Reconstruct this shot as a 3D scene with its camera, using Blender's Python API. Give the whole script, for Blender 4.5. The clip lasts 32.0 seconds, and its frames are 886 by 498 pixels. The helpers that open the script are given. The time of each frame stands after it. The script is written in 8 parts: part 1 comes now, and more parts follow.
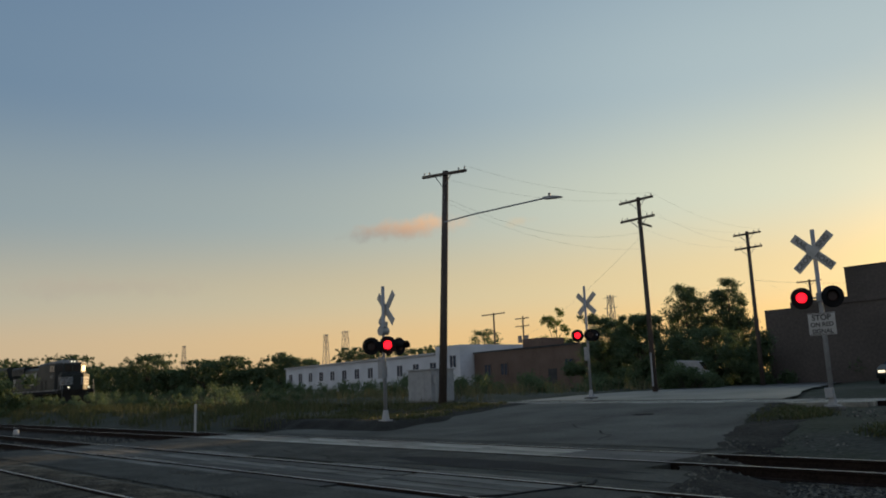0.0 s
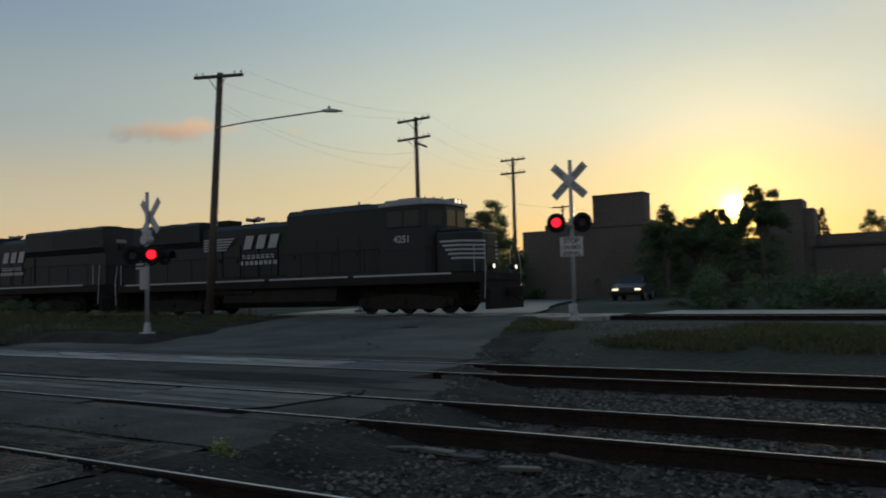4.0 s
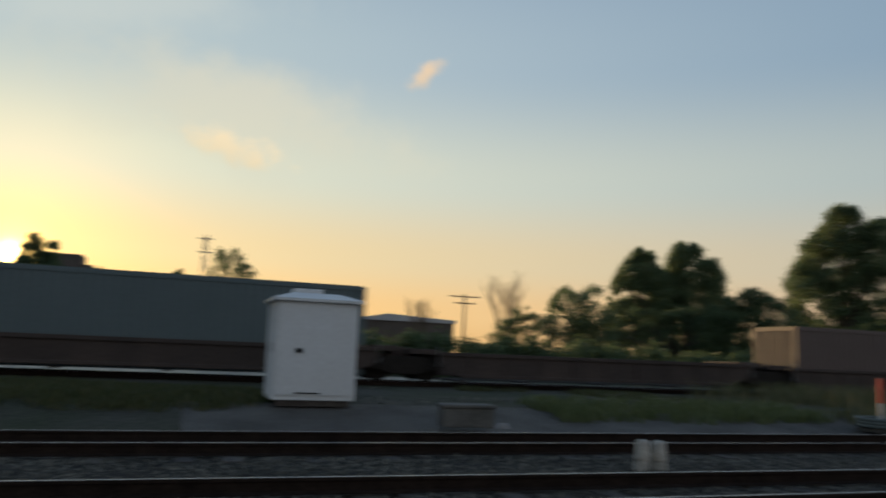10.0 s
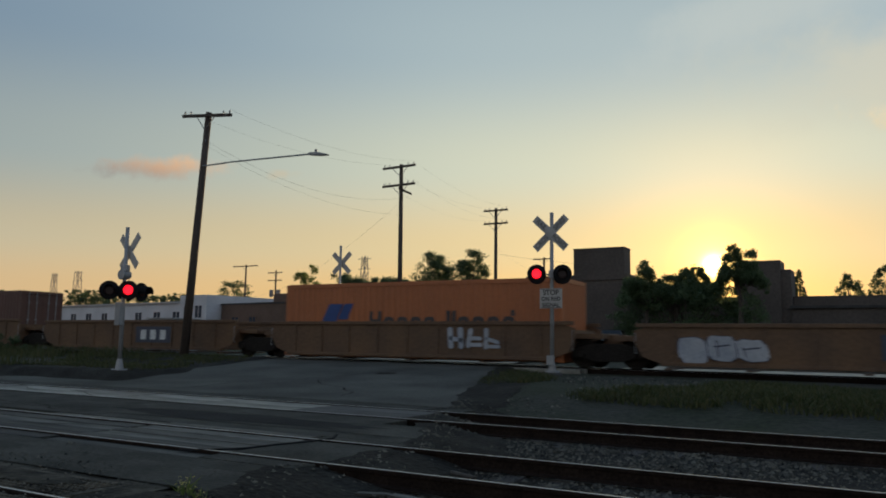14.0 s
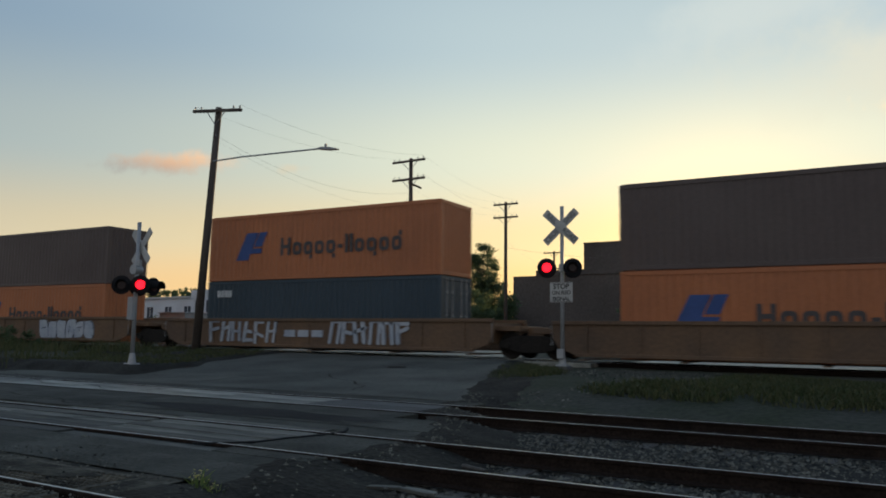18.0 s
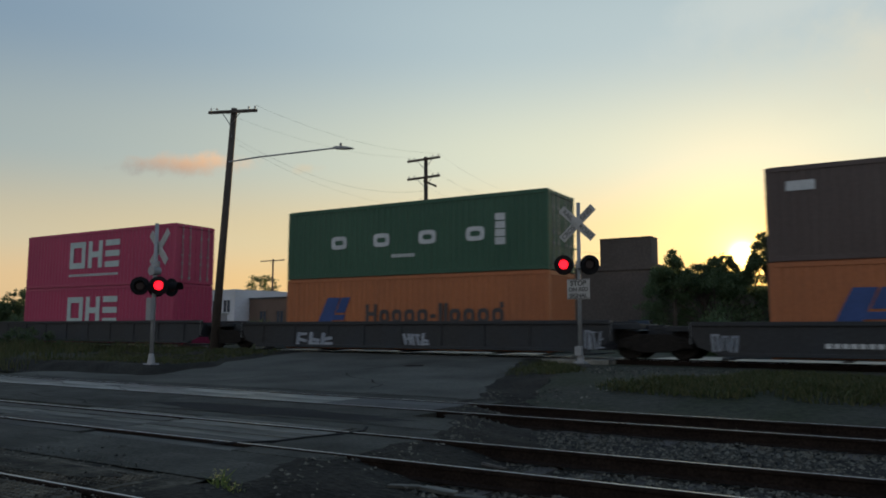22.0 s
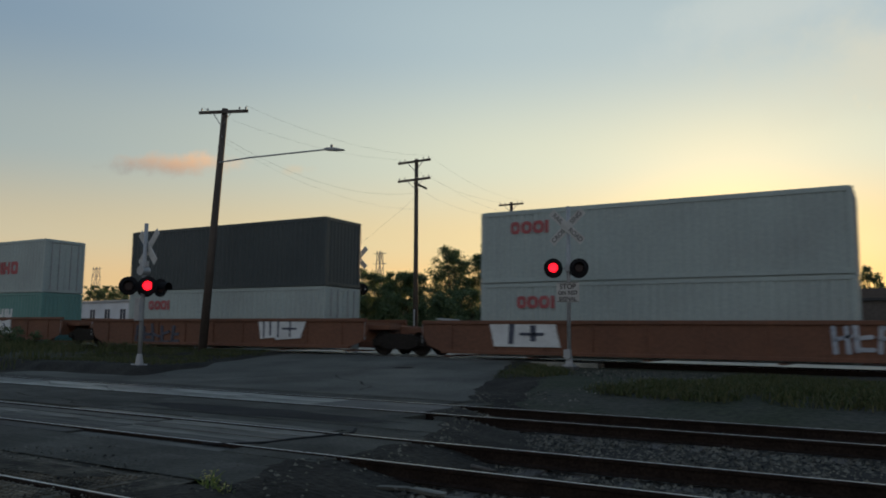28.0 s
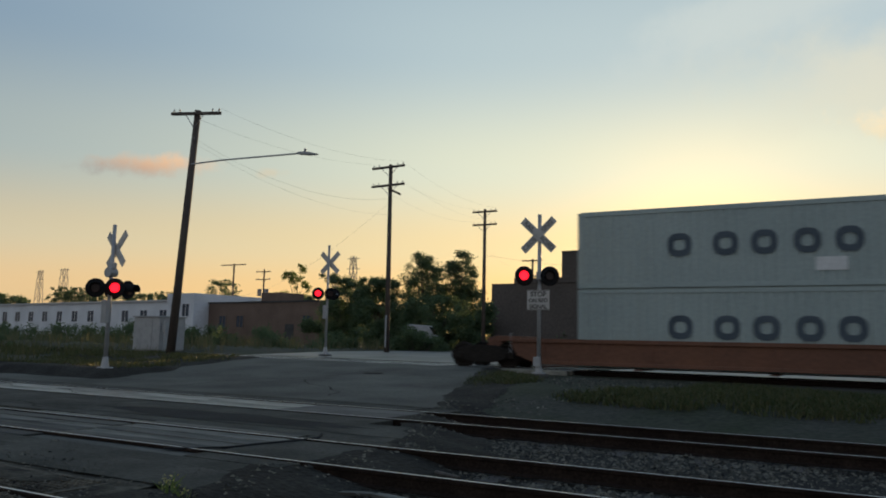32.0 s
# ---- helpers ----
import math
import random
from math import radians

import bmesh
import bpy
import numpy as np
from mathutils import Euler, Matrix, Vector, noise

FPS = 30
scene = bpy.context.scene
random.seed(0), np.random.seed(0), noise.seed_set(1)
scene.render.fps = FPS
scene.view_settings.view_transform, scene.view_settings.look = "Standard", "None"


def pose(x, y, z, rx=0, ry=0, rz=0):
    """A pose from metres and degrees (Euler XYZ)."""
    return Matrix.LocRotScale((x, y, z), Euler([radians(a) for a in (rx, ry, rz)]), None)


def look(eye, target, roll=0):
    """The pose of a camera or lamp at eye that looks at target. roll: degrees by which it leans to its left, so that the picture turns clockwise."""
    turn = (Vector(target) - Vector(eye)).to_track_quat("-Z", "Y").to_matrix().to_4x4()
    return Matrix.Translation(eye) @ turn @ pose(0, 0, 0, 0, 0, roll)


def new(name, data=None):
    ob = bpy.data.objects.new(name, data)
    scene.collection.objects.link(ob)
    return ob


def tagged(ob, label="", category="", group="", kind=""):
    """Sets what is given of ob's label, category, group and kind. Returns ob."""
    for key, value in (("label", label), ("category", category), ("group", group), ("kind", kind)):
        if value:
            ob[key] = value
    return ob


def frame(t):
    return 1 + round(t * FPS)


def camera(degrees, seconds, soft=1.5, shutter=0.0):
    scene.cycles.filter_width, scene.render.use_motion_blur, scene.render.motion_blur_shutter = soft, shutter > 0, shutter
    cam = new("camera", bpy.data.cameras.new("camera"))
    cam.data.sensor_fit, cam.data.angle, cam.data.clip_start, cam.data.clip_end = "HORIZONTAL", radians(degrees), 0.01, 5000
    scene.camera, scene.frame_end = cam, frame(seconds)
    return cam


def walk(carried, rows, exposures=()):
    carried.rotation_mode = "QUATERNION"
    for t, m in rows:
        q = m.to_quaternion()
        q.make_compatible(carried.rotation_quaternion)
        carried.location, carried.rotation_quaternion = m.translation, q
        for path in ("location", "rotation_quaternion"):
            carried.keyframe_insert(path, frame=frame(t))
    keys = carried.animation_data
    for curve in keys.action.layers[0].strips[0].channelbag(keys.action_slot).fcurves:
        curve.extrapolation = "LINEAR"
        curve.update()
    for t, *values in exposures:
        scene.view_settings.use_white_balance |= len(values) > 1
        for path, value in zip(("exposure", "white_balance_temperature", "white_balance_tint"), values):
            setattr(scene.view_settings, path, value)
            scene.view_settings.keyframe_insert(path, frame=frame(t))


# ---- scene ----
# One place: three sidings in front of the camera, a crossing road, a main line beyond. x runs along the tracks, y away from the camera.
cam = camera(59.47, 32.0, soft=1.8, shutter=0.22)
EYE = Vector((0.0, 0.0, 1.29))


def aim(yaw, pitch, roll, dx=0.0, dy=0.0, dz=0.0):
    """The camera's pose: yaw to the right of +y, pitch up, roll as in look(), in degrees; dx, dy, dz: the small sway of the hand that holds it."""
    a, b = radians(yaw), radians(pitch)
    eye = EYE + Vector((dx, dy, dz))
    return look(eye, eye + Vector((math.sin(a) * math.cos(b), math.cos(a) * math.cos(b), math.sin(b))), roll)


walk(cam, [
    (0.0, aim(-47.90, 10.10, -2.10, 0.03, 0.07, -0.00)), (0.5, aim(-47.92, 7.92, 1.13, 0.05, 0.11, -0.00)), (1.0, aim(-49.34, 6.27, -1.00, 0.06, 0.07, -0.05)),
    (1.5, aim(-47.04, 8.70, -1.04, 0.04, 0.04, -0.02)), (2.0, aim(-48.50, 3.43, -1.29, -0.01, -0.01, -0.01)), (2.5, aim(-44.95, 3.77, -1.84, -0.03, 0.00, 0.03)),
    (4.5, aim(-18.40, 4.46, 0.26, -0.01, 0.03, 0.02)), (5.0, aim(0.31, 7.36, 1.53, -0.02, 0.04, 0.01)), (5.5, aim(14.67, 6.35, 1.82, 0.01, 0.09, 0.00)),
    (6.0, aim(27.05, 6.61, 1.24, 0.03, 0.07, -0.02)), (6.5, aim(37.05, 6.15, 1.58, 0.04, 0.04, -0.01)), (7.0, aim(39.81, 5.98, 2.48, 0.01, -0.01, 0.00)),
    (7.5, aim(40.87, 6.58, 2.01, -0.01, -0.03, 0.02)), (8.0, aim(43.63, 7.27, 1.44, -0.01, -0.05, 0.02)), (8.5, aim(47.32, 6.76, 1.02, -0.01, -0.07, 0.03)),
    (9.0, aim(49.61, 6.35, 1.11, -0.00, -0.06, 0.03)), (9.5, aim(46.16, 7.67, -0.31, -0.01, -0.03, 0.01)), (10.0, aim(18.61, 7.82, 2.20, -0.00, -0.01, -0.01)),
    (10.2, aim(4.90, 7.60, 1.90, -0.00, -0.01, -0.01)), (10.5, aim(-11.53, 7.02, 1.06, 0.01, 0.00, -0.02)), (10.7, aim(-19.00, 7.90, 1.20, 0.01, 0.00, -0.02)),
    (11.0, aim(-25.88, 8.79, 1.04, 0.04, 0.02, -0.02)), (11.5, aim(-32.03, 7.97, -1.03, 0.01, 0.05, -0.00)), (12.0, aim(-33.48, 7.37, 0.10, -0.01, 0.04, 0.00)),
    (12.5, aim(-30.56, 6.11, 0.48, -0.00, 0.02, -0.00)), (13.0, aim(-29.54, 6.60, -0.53, 0.01, 0.01, 0.00)), (13.5, aim(-29.63, 6.93, -0.46, 0.03, 0.01, -0.00)),
    (14.0, aim(-30.05, 6.78, 0.79, 0.03, 0.01, 0.00)), (14.5, aim(-31.23, 6.13, 2.52, 0.04, -0.00, -0.00)), (16.5, aim(-31.22, 6.43, 1.51, 0.02, 0.01, -0.00)),
    (17.0, aim(-31.03, 6.36, 1.20, 0.03, -0.00, 0.01)), (17.5, aim(-30.86, 6.39, 0.62, 0.04, -0.02, 0.01)), (18.0, aim(-30.77, 6.33, 0.71, 0.03, -0.01, 0.00)),
    (18.5, aim(-30.56, 6.16, 0.62, 0.01, 0.01, -0.01)), (19.0, aim(-30.80, 6.25, 0.36, 0.00, 0.01, -0.01)), (19.5, aim(-31.09, 6.55, 0.68, 0.02, -0.01, 0.00)),
    (20.0, aim(-31.46, 6.34, 0.77, 0.03, -0.02, 0.01)), (20.5, aim(-31.75, 6.16, 0.52, 0.03, -0.02, 0.01)), (21.0, aim(-31.76, 6.32, 0.34, 0.02, -0.01, 0.01)),
    (21.5, aim(-31.97, 6.39, 0.23, 0.00, 0.01, 0.00)), (22.0, aim(-31.91, 6.18, 0.23, -0.01, 0.01, -0.00)), (22.5, aim(-32.05, 5.41, 0.91, -0.03, 0.02, -0.02)),
    (23.0, aim(-32.04, 5.27, 1.66, -0.01, -0.01, -0.01)), (23.5, aim(-32.02, 5.28, 2.22, 0.00, -0.01, -0.01)), (24.0, aim(-32.15, 5.46, 1.95, 0.01, -0.01, -0.01)),
    (24.5, aim(-32.13, 5.85, 1.59, -0.00, 0.01, -0.01)), (25.0, aim(-32.02, 5.81, 1.50, 0.01, -0.00, 0.00)), (25.5, aim(-32.17, 6.02, 1.22, 0.02, -0.01, 0.01)),
    (27.5, aim(-31.23, 6.23, 0.39, 0.00, -0.03, 0.00)), (28.0, aim(-31.15, 6.35, 0.61, 0.00, -0.03, 0.00)), (28.5, aim(-30.93, 6.30, 1.02, 0.01, -0.05, 0.01)),
    (29.0, aim(-30.63, 5.81, 1.48, -0.01, -0.04, -0.00)), (29.5, aim(-30.60, 5.39, 2.13, -0.01, -0.06, -0.01)), (30.0, aim(-30.17, 5.42, 2.65, -0.03, -0.06, -0.01)),
    (30.5, aim(-29.69, 5.68, 2.18, -0.01, -0.08, -0.01)), (31.0, aim(-28.54, 5.59, 1.64, 0.03, -0.07, 0.00)), (31.5, aim(-27.80, 6.53, 1.26, 0.06, -0.05, -0.00)),
    (32.0, aim(-29.24, 6.84, 1.26, 0.08, -0.02, 0.00)),
], exposures=[(0.0, 0.12), (1.0, 0.29), (2.0, 0.36), (2.5, 0.3), (4.5, 0.0), (5.0, -0.1), (5.5, 0.05), (6.0, 0.25), (7.0, 0.52), (8.0, 0.62), (9.0, 0.70), (10.0, 0.2), (10.7, -0.15), (11.2, -0.2), (12.0, -0.1), (14.0, 0.05), (17.0, 0.24), (18.0, 0.4), (20.0, 0.35), (22.0, 0.25), (23.0, 0.4), (25.0, 0.33), (28.0, 0.2), (30.0, 0.3), (32.0, 0.3)])

# ---- sky, sun ----
SUN_AZ, SUN_EL = -10.7, 5.5          # degrees right of +y, above the horizon
world = bpy.data.worlds.new("evening_sky")
scene.world = world
world.use_nodes = True
wt = world.node_tree
wt.nodes.clear()


def wnode(kind, **vals):
    n = wt.nodes.new(kind)
    for k, v in vals.items():
        n.inputs[k].default_value = v
    return n


sky = wnode("ShaderNodeTexSky")
sky.sky_type, sky.sun_disc = "NISHITA", False
sky.sun_elevation, sky.sun_rotation = radians(SUN_EL), radians(SUN_AZ)
sky.altitude, sky.air_density, sky.dust_density, sky.ozone_density = 200.0, 1.0, 1.6, 1.0
back = wnode("ShaderNodeBackground", Strength=1.0)
wout = wnode("ShaderNodeOutputWorld")
way_in = wnode("ShaderNodeTexCoord")


def direction(az, el):
    a, b = radians(az), radians(el)
    return (math.sin(a) * math.cos(b), math.cos(a) * math.cos(b), math.sin(b))


def wmath(op, a, b=None):
    n = wt.nodes.new("ShaderNodeMath")
    n.operation = op
    for i, v in enumerate((a, b)):
        if isinstance(v, (int, float)):
            n.inputs[i].default_value = v
        elif v is not None:
            wt.links.new(v, n.inputs[i])
    return n.outputs[0]


def cloud(az, el, wide, high, tilt, colour, amount, under, rough=1.9, grain=38.0):
    """One cloud of the evening sky: a ragged soft patch round a direction."""
    d = Vector(direction(az, el))
    right = Vector((d.y, -d.x, 0)).normalized()
    up = right.cross(d)
    r2 = right * math.cos(radians(tilt)) + up * math.sin(radians(tilt))
    u2 = up * math.cos(radians(tilt)) - right * math.sin(radians(tilt))
    def dot(v):
        n = wt.nodes.new("ShaderNodeVectorMath")
        n.operation = "DOT_PRODUCT"
        wt.links.new(way_in.outputs["Generated"], n.inputs[0])
        n.inputs[1].default_value = v
        return n.outputs["Value"]
    noise_n = wnode("ShaderNodeTexNoise", Scale=grain, Detail=6.0, Roughness=0.62)
    wt.links.new(way_in.outputs["Generated"], noise_n.inputs["Vector"])
    x = wmath("DIVIDE", dot(r2), math.sin(radians(wide)))
    y = wmath("DIVIDE", dot(u2), math.sin(radians(high)))
    r = wmath("SQRT", wmath("ADD", wmath("MULTIPLY", x, x), wmath("MULTIPLY", y, y)))
    edge = wmath("ADD", wmath("SUBTRACT", 1.0, r), wmath("MULTIPLY", wmath("SUBTRACT", noise_n.outputs["Fac"], 0.5), rough))
    front = wmath("GREATER_THAN", dot(d), 0.3)
    n = wt.nodes.new("ShaderNodeMapRange")
    n.interpolation_type = "SMOOTHSTEP"
    n.inputs["From Min"].default_value, n.inputs["From Max"].default_value = 0.0, 0.95
    wt.links.new(edge, n.inputs["Value"])
    mask = wmath("MULTIPLY", wmath("MULTIPLY", n.outputs["Result"], amount), front)
    shade = wt.nodes.new("ShaderNodeMapRange")
    shade.inputs["From Min"].default_value, shade.inputs["From Max"].default_value = -0.9, 0.7
    wt.links.new(wmath("ADD", x, wmath("MULTIPLY", y, 0.7)) if under == "west" else y, shade.inputs["Value"])
    mix = wt.nodes.new("ShaderNodeMix")
    mix.data_type = "RGBA"
    mix.inputs["A"].default_value, mix.inputs["B"].default_value = (*colour[0], 1), (*colour[1], 1)
    wt.links.new(shade.outputs["Result"], mix.inputs["Factor"])
    return mask, mix.outputs["Result"]


def ramp(fac, stops):
    n = wt.nodes.new("ShaderNodeValToRGB")
    n.color_ramp.interpolation = "EASE"
    while len(n.color_ramp.elements) < len(stops):
        n.color_ramp.elements.new(0.5)
    for e, (p, c) in zip(n.color_ramp.elements, stops):
        e.position, e.color = p, (*c, 1)
    wt.links.new(fac, n.inputs["Fac"])
    return n.outputs["Color"]


def wdot(v):
    n = wt.nodes.new("ShaderNodeVectorMath")
    n.operation = "DOT_PRODUCT"
    wt.links.new(way_in.outputs["Generated"], n.inputs[0])
    n.inputs[1].default_value = v
    return n.outputs["Value"]


def wmix(kind, a, b, fac=1.0):
    n = wt.nodes.new("ShaderNodeMix")
    n.data_type, n.blend_type = "RGBA", kind
    for key, v in (("Factor", fac), ("A", a), ("B", b)):
        if isinstance(v, (int, float)):
            n.inputs[key].default_value = v
        elif isinstance(v, tuple):
            n.inputs[key].default_value = (*v, 1)
        else:
            wt.links.new(v, n.inputs[key])
    return n.outputs["Result"]


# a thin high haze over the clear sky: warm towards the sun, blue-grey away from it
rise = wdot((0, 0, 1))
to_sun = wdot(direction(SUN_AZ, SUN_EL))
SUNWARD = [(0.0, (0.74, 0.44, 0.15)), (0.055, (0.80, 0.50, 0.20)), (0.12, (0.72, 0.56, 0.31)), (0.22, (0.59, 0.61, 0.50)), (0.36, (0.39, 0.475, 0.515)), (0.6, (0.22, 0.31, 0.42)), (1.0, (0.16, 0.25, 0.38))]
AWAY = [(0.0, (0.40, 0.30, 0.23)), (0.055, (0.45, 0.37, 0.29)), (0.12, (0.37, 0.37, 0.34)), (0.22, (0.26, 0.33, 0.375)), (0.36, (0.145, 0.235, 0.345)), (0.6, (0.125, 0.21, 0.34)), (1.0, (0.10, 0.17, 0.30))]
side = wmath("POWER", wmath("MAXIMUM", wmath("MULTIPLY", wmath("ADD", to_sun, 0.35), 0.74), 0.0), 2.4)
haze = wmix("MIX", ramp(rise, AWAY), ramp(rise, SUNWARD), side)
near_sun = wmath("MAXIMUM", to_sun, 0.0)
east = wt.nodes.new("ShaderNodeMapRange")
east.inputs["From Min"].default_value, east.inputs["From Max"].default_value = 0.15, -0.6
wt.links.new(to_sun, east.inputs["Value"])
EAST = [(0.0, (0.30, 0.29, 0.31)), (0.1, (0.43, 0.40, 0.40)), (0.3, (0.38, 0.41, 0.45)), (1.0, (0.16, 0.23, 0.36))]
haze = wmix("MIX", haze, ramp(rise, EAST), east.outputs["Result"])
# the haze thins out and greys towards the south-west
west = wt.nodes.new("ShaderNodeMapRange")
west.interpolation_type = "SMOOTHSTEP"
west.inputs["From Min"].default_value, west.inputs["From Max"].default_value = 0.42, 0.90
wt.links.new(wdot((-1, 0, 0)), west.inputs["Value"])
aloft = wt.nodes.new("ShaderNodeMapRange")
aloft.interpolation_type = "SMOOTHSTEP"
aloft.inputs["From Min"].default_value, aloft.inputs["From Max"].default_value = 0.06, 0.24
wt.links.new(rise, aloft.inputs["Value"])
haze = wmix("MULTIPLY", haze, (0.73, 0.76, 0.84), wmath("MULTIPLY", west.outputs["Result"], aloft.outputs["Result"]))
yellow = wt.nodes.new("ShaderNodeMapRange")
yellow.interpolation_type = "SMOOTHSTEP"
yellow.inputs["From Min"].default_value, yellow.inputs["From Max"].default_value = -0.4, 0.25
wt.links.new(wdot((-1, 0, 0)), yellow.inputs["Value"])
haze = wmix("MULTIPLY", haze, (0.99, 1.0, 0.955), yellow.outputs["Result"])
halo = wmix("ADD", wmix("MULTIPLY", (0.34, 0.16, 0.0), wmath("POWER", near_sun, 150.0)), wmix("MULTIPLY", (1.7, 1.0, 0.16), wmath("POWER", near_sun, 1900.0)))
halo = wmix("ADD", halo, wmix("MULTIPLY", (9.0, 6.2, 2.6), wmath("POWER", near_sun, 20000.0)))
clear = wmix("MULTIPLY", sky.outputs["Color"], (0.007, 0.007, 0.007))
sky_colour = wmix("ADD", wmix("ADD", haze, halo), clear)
CLOUDS = [
    # az, el, half width, half height, tilt, (shaded, lit) colours, opacity
    (-50.4, 11.7, 5.4, 1.05, 6, ((0.27, 0.23, 0.22), (0.80, 0.47, 0.25)), 0.9, "west", 1.4),
    (-42.0, 11.9, 1.5, 0.5, 4, ((0.58, 0.46, 0.30), (0.64, 0.48, 0.30)), 0.35, "up"),
    (2.6, 14.2, 4.4, 1.5, -14, ((0.74, 0.60, 0.37), (1.0, 0.76, 0.45)), 0.85, "up"),
    (17.0, 20.6, 2.0, 0.8, 38, ((0.66, 0.52, 0.36), (0.86, 0.60, 0.36)), 0.8, "up"),
    (78.0, 10.5, 5.0, 2.6, 10, ((0.39, 0.33, 0.33), (0.46, 0.35, 0.32)), 0.5, "up"),
    (73.0, 8.0, 7.0, 1.6, 8, ((0.41, 0.35, 0.33), (0.48, 0.37, 0.32)), 0.35, "up"),
    (2.0, 17.0, 16.0, 5.0, -10, ((0.60, 0.57, 0.46), (0.74, 0.66, 0.47)), 0.5, "up", 1.6, 9.0),
    (-4.0, 23.0, 14.0, 3.0, 12, ((0.52, 0.56, 0.53), (0.60, 0.62, 0.56)), 0.45, "up", 1.8, 8.0),
    (-72.0, 7.5, 8.0, 1.0, 2, ((0.37, 0.31, 0.28), (0.44, 0.35, 0.28)), 0.25, "up"),
]
for c in CLOUDS:
    mask, col = cloud(*c)
    m = wt.nodes.new("ShaderNodeMix")
    m.data_type = "RGBA"
    wt.links.new(mask, m.inputs["Factor"])
    wt.links.new(sky_colour, m.inputs["A"])
    wt.links.new(col, m.inputs["B"])
    sky_colour = m.outputs["Result"]
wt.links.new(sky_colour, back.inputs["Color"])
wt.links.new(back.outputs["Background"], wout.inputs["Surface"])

sun = new("sun", bpy.data.lights.new("sun", "SUN"))
sun.data.energy, sun.data.angle, sun.data.color = 5.0, radians(0.6), (1.0, 0.66, 0.32)
sun.matrix_world = look(Vector(direction(SUN_AZ, SUN_EL)) * 100, (0, 0, 0))


# ---- materials ----
def material(name, colour, rough=0.6, metal=0.0, var=0.18, scale=1.5, fine=30.0, bump=0.15, depth=0.01, second=None, spread=0.5, random_tone=0.0, spec=0.5, stretch=(1, 1, 1), island=0.0):
    """A painted, weathered or rough surface: two scales of noise in colour, fine relief."""
    m = bpy.data.materials.new(name)
    m.use_nodes = True
    t = m.node_tree
    b = t.nodes["Principled BSDF"]
    b.inputs["Roughness"].default_value, b.inputs["Metallic"].default_value = rough, metal
    b.inputs["Specular IOR Level"].default_value = spec
    co = t.nodes.new("ShaderNodeTexCoord")
    mp = t.nodes.new("ShaderNodeMapping")
    mp.inputs["Scale"].default_value = stretch
    t.links.new(co.outputs["Object"], mp.inputs["Vector"])
    def noise_at(s, detail):
        n = t.nodes.new("ShaderNodeTexNoise")
        n.inputs["Scale"].default_value, n.inputs["Detail"].default_value = s, detail
        t.links.new(mp.outputs["Vector"], n.inputs["Vector"])
        return n.outputs["Fac"]
    big, small = noise_at(scale, 4.0), noise_at(fine, 3.0)
    second = second or tuple(c * (1 - 2 * var) for c in colour)
    ramp = t.nodes.new("ShaderNodeMapRange")
    ramp.inputs["From Min"].default_value, ramp.inputs["From Max"].default_value = 0.5 - spread / 2, 0.5 + spread / 2
    t.links.new(big, ramp.inputs["Value"])
    mix = t.nodes.new("ShaderNodeMix")
    mix.data_type = "RGBA"
    mix.inputs["A"].default_value, mix.inputs["B"].default_value = (*colour, 1), (*second, 1)
    t.links.new(ramp.outputs["Result"], mix.inputs["Factor"])
    fr = t.nodes.new("ShaderNodeMapRange")
    fr.inputs["From Min"].default_value, fr.inputs["From Max"].default_value = 0.3, 0.7
    fr.inputs["To Min"].default_value, fr.inputs["To Max"].default_value = 1 - var, 1 + var
    t.links.new(small, fr.inputs["Value"])
    gain = t.nodes.new("ShaderNodeMix")
    gain.data_type, gain.blend_type = "RGBA", "MULTIPLY"
    gain.inputs["Factor"].default_value = 1.0
    t.links.new(mix.outputs["Result"], gain.inputs["A"])
    t.links.new(fr.outputs["Result"], gain.inputs["B"])
    out = gain.outputs["Result"]
    if random_tone:
        info = t.nodes.new("ShaderNodeObjectInfo")
        rr = t.nodes.new("ShaderNodeMapRange")
        rr.inputs["To Min"].default_value, rr.inputs["To Max"].default_value = 1 - random_tone, 1 + random_tone
        t.links.new(info.outputs["Random"], rr.inputs["Value"])
        g2 = t.nodes.new("ShaderNodeMix")
        g2.data_type, g2.blend_type = "RGBA", "MULTIPLY"
        g2.inputs["Factor"].default_value = 1.0
        t.links.new(out, g2.inputs["A"])
        t.links.new(rr.outputs["Result"], g2.inputs["B"])
        out = g2.outputs["Result"]
    if island:
        geo = t.nodes.new("ShaderNodeNewGeometry")
        ri = t.nodes.new("ShaderNodeMapRange")
        ri.inputs["To Min"].default_value, ri.inputs["To Max"].default_value = 1 - island, 1 + island
        t.links.new(geo.outputs["Random Per Island"], ri.inputs["Value"])
        g3 = t.nodes.new("ShaderNodeMix")
        g3.data_type, g3.blend_type = "RGBA", "MULTIPLY"
        g3.inputs["Factor"].default_value = 1.0
        t.links.new(out, g3.inputs["A"])
        t.links.new(ri.outputs["Result"], g3.inputs["B"])
        out = g3.outputs["Result"]
    t.links.new(out, b.inputs["Base Color"])
    rg = t.nodes.new("ShaderNodeMapRange")
    rg.inputs["To Min"].default_value, rg.inputs["To Max"].default_value = max(0.02, rough - 0.12), min(1.0, rough + 0.12)
    t.links.new(big, rg.inputs["Value"])
    t.links.new(rg.outputs["Result"], b.inputs["Roughness"])
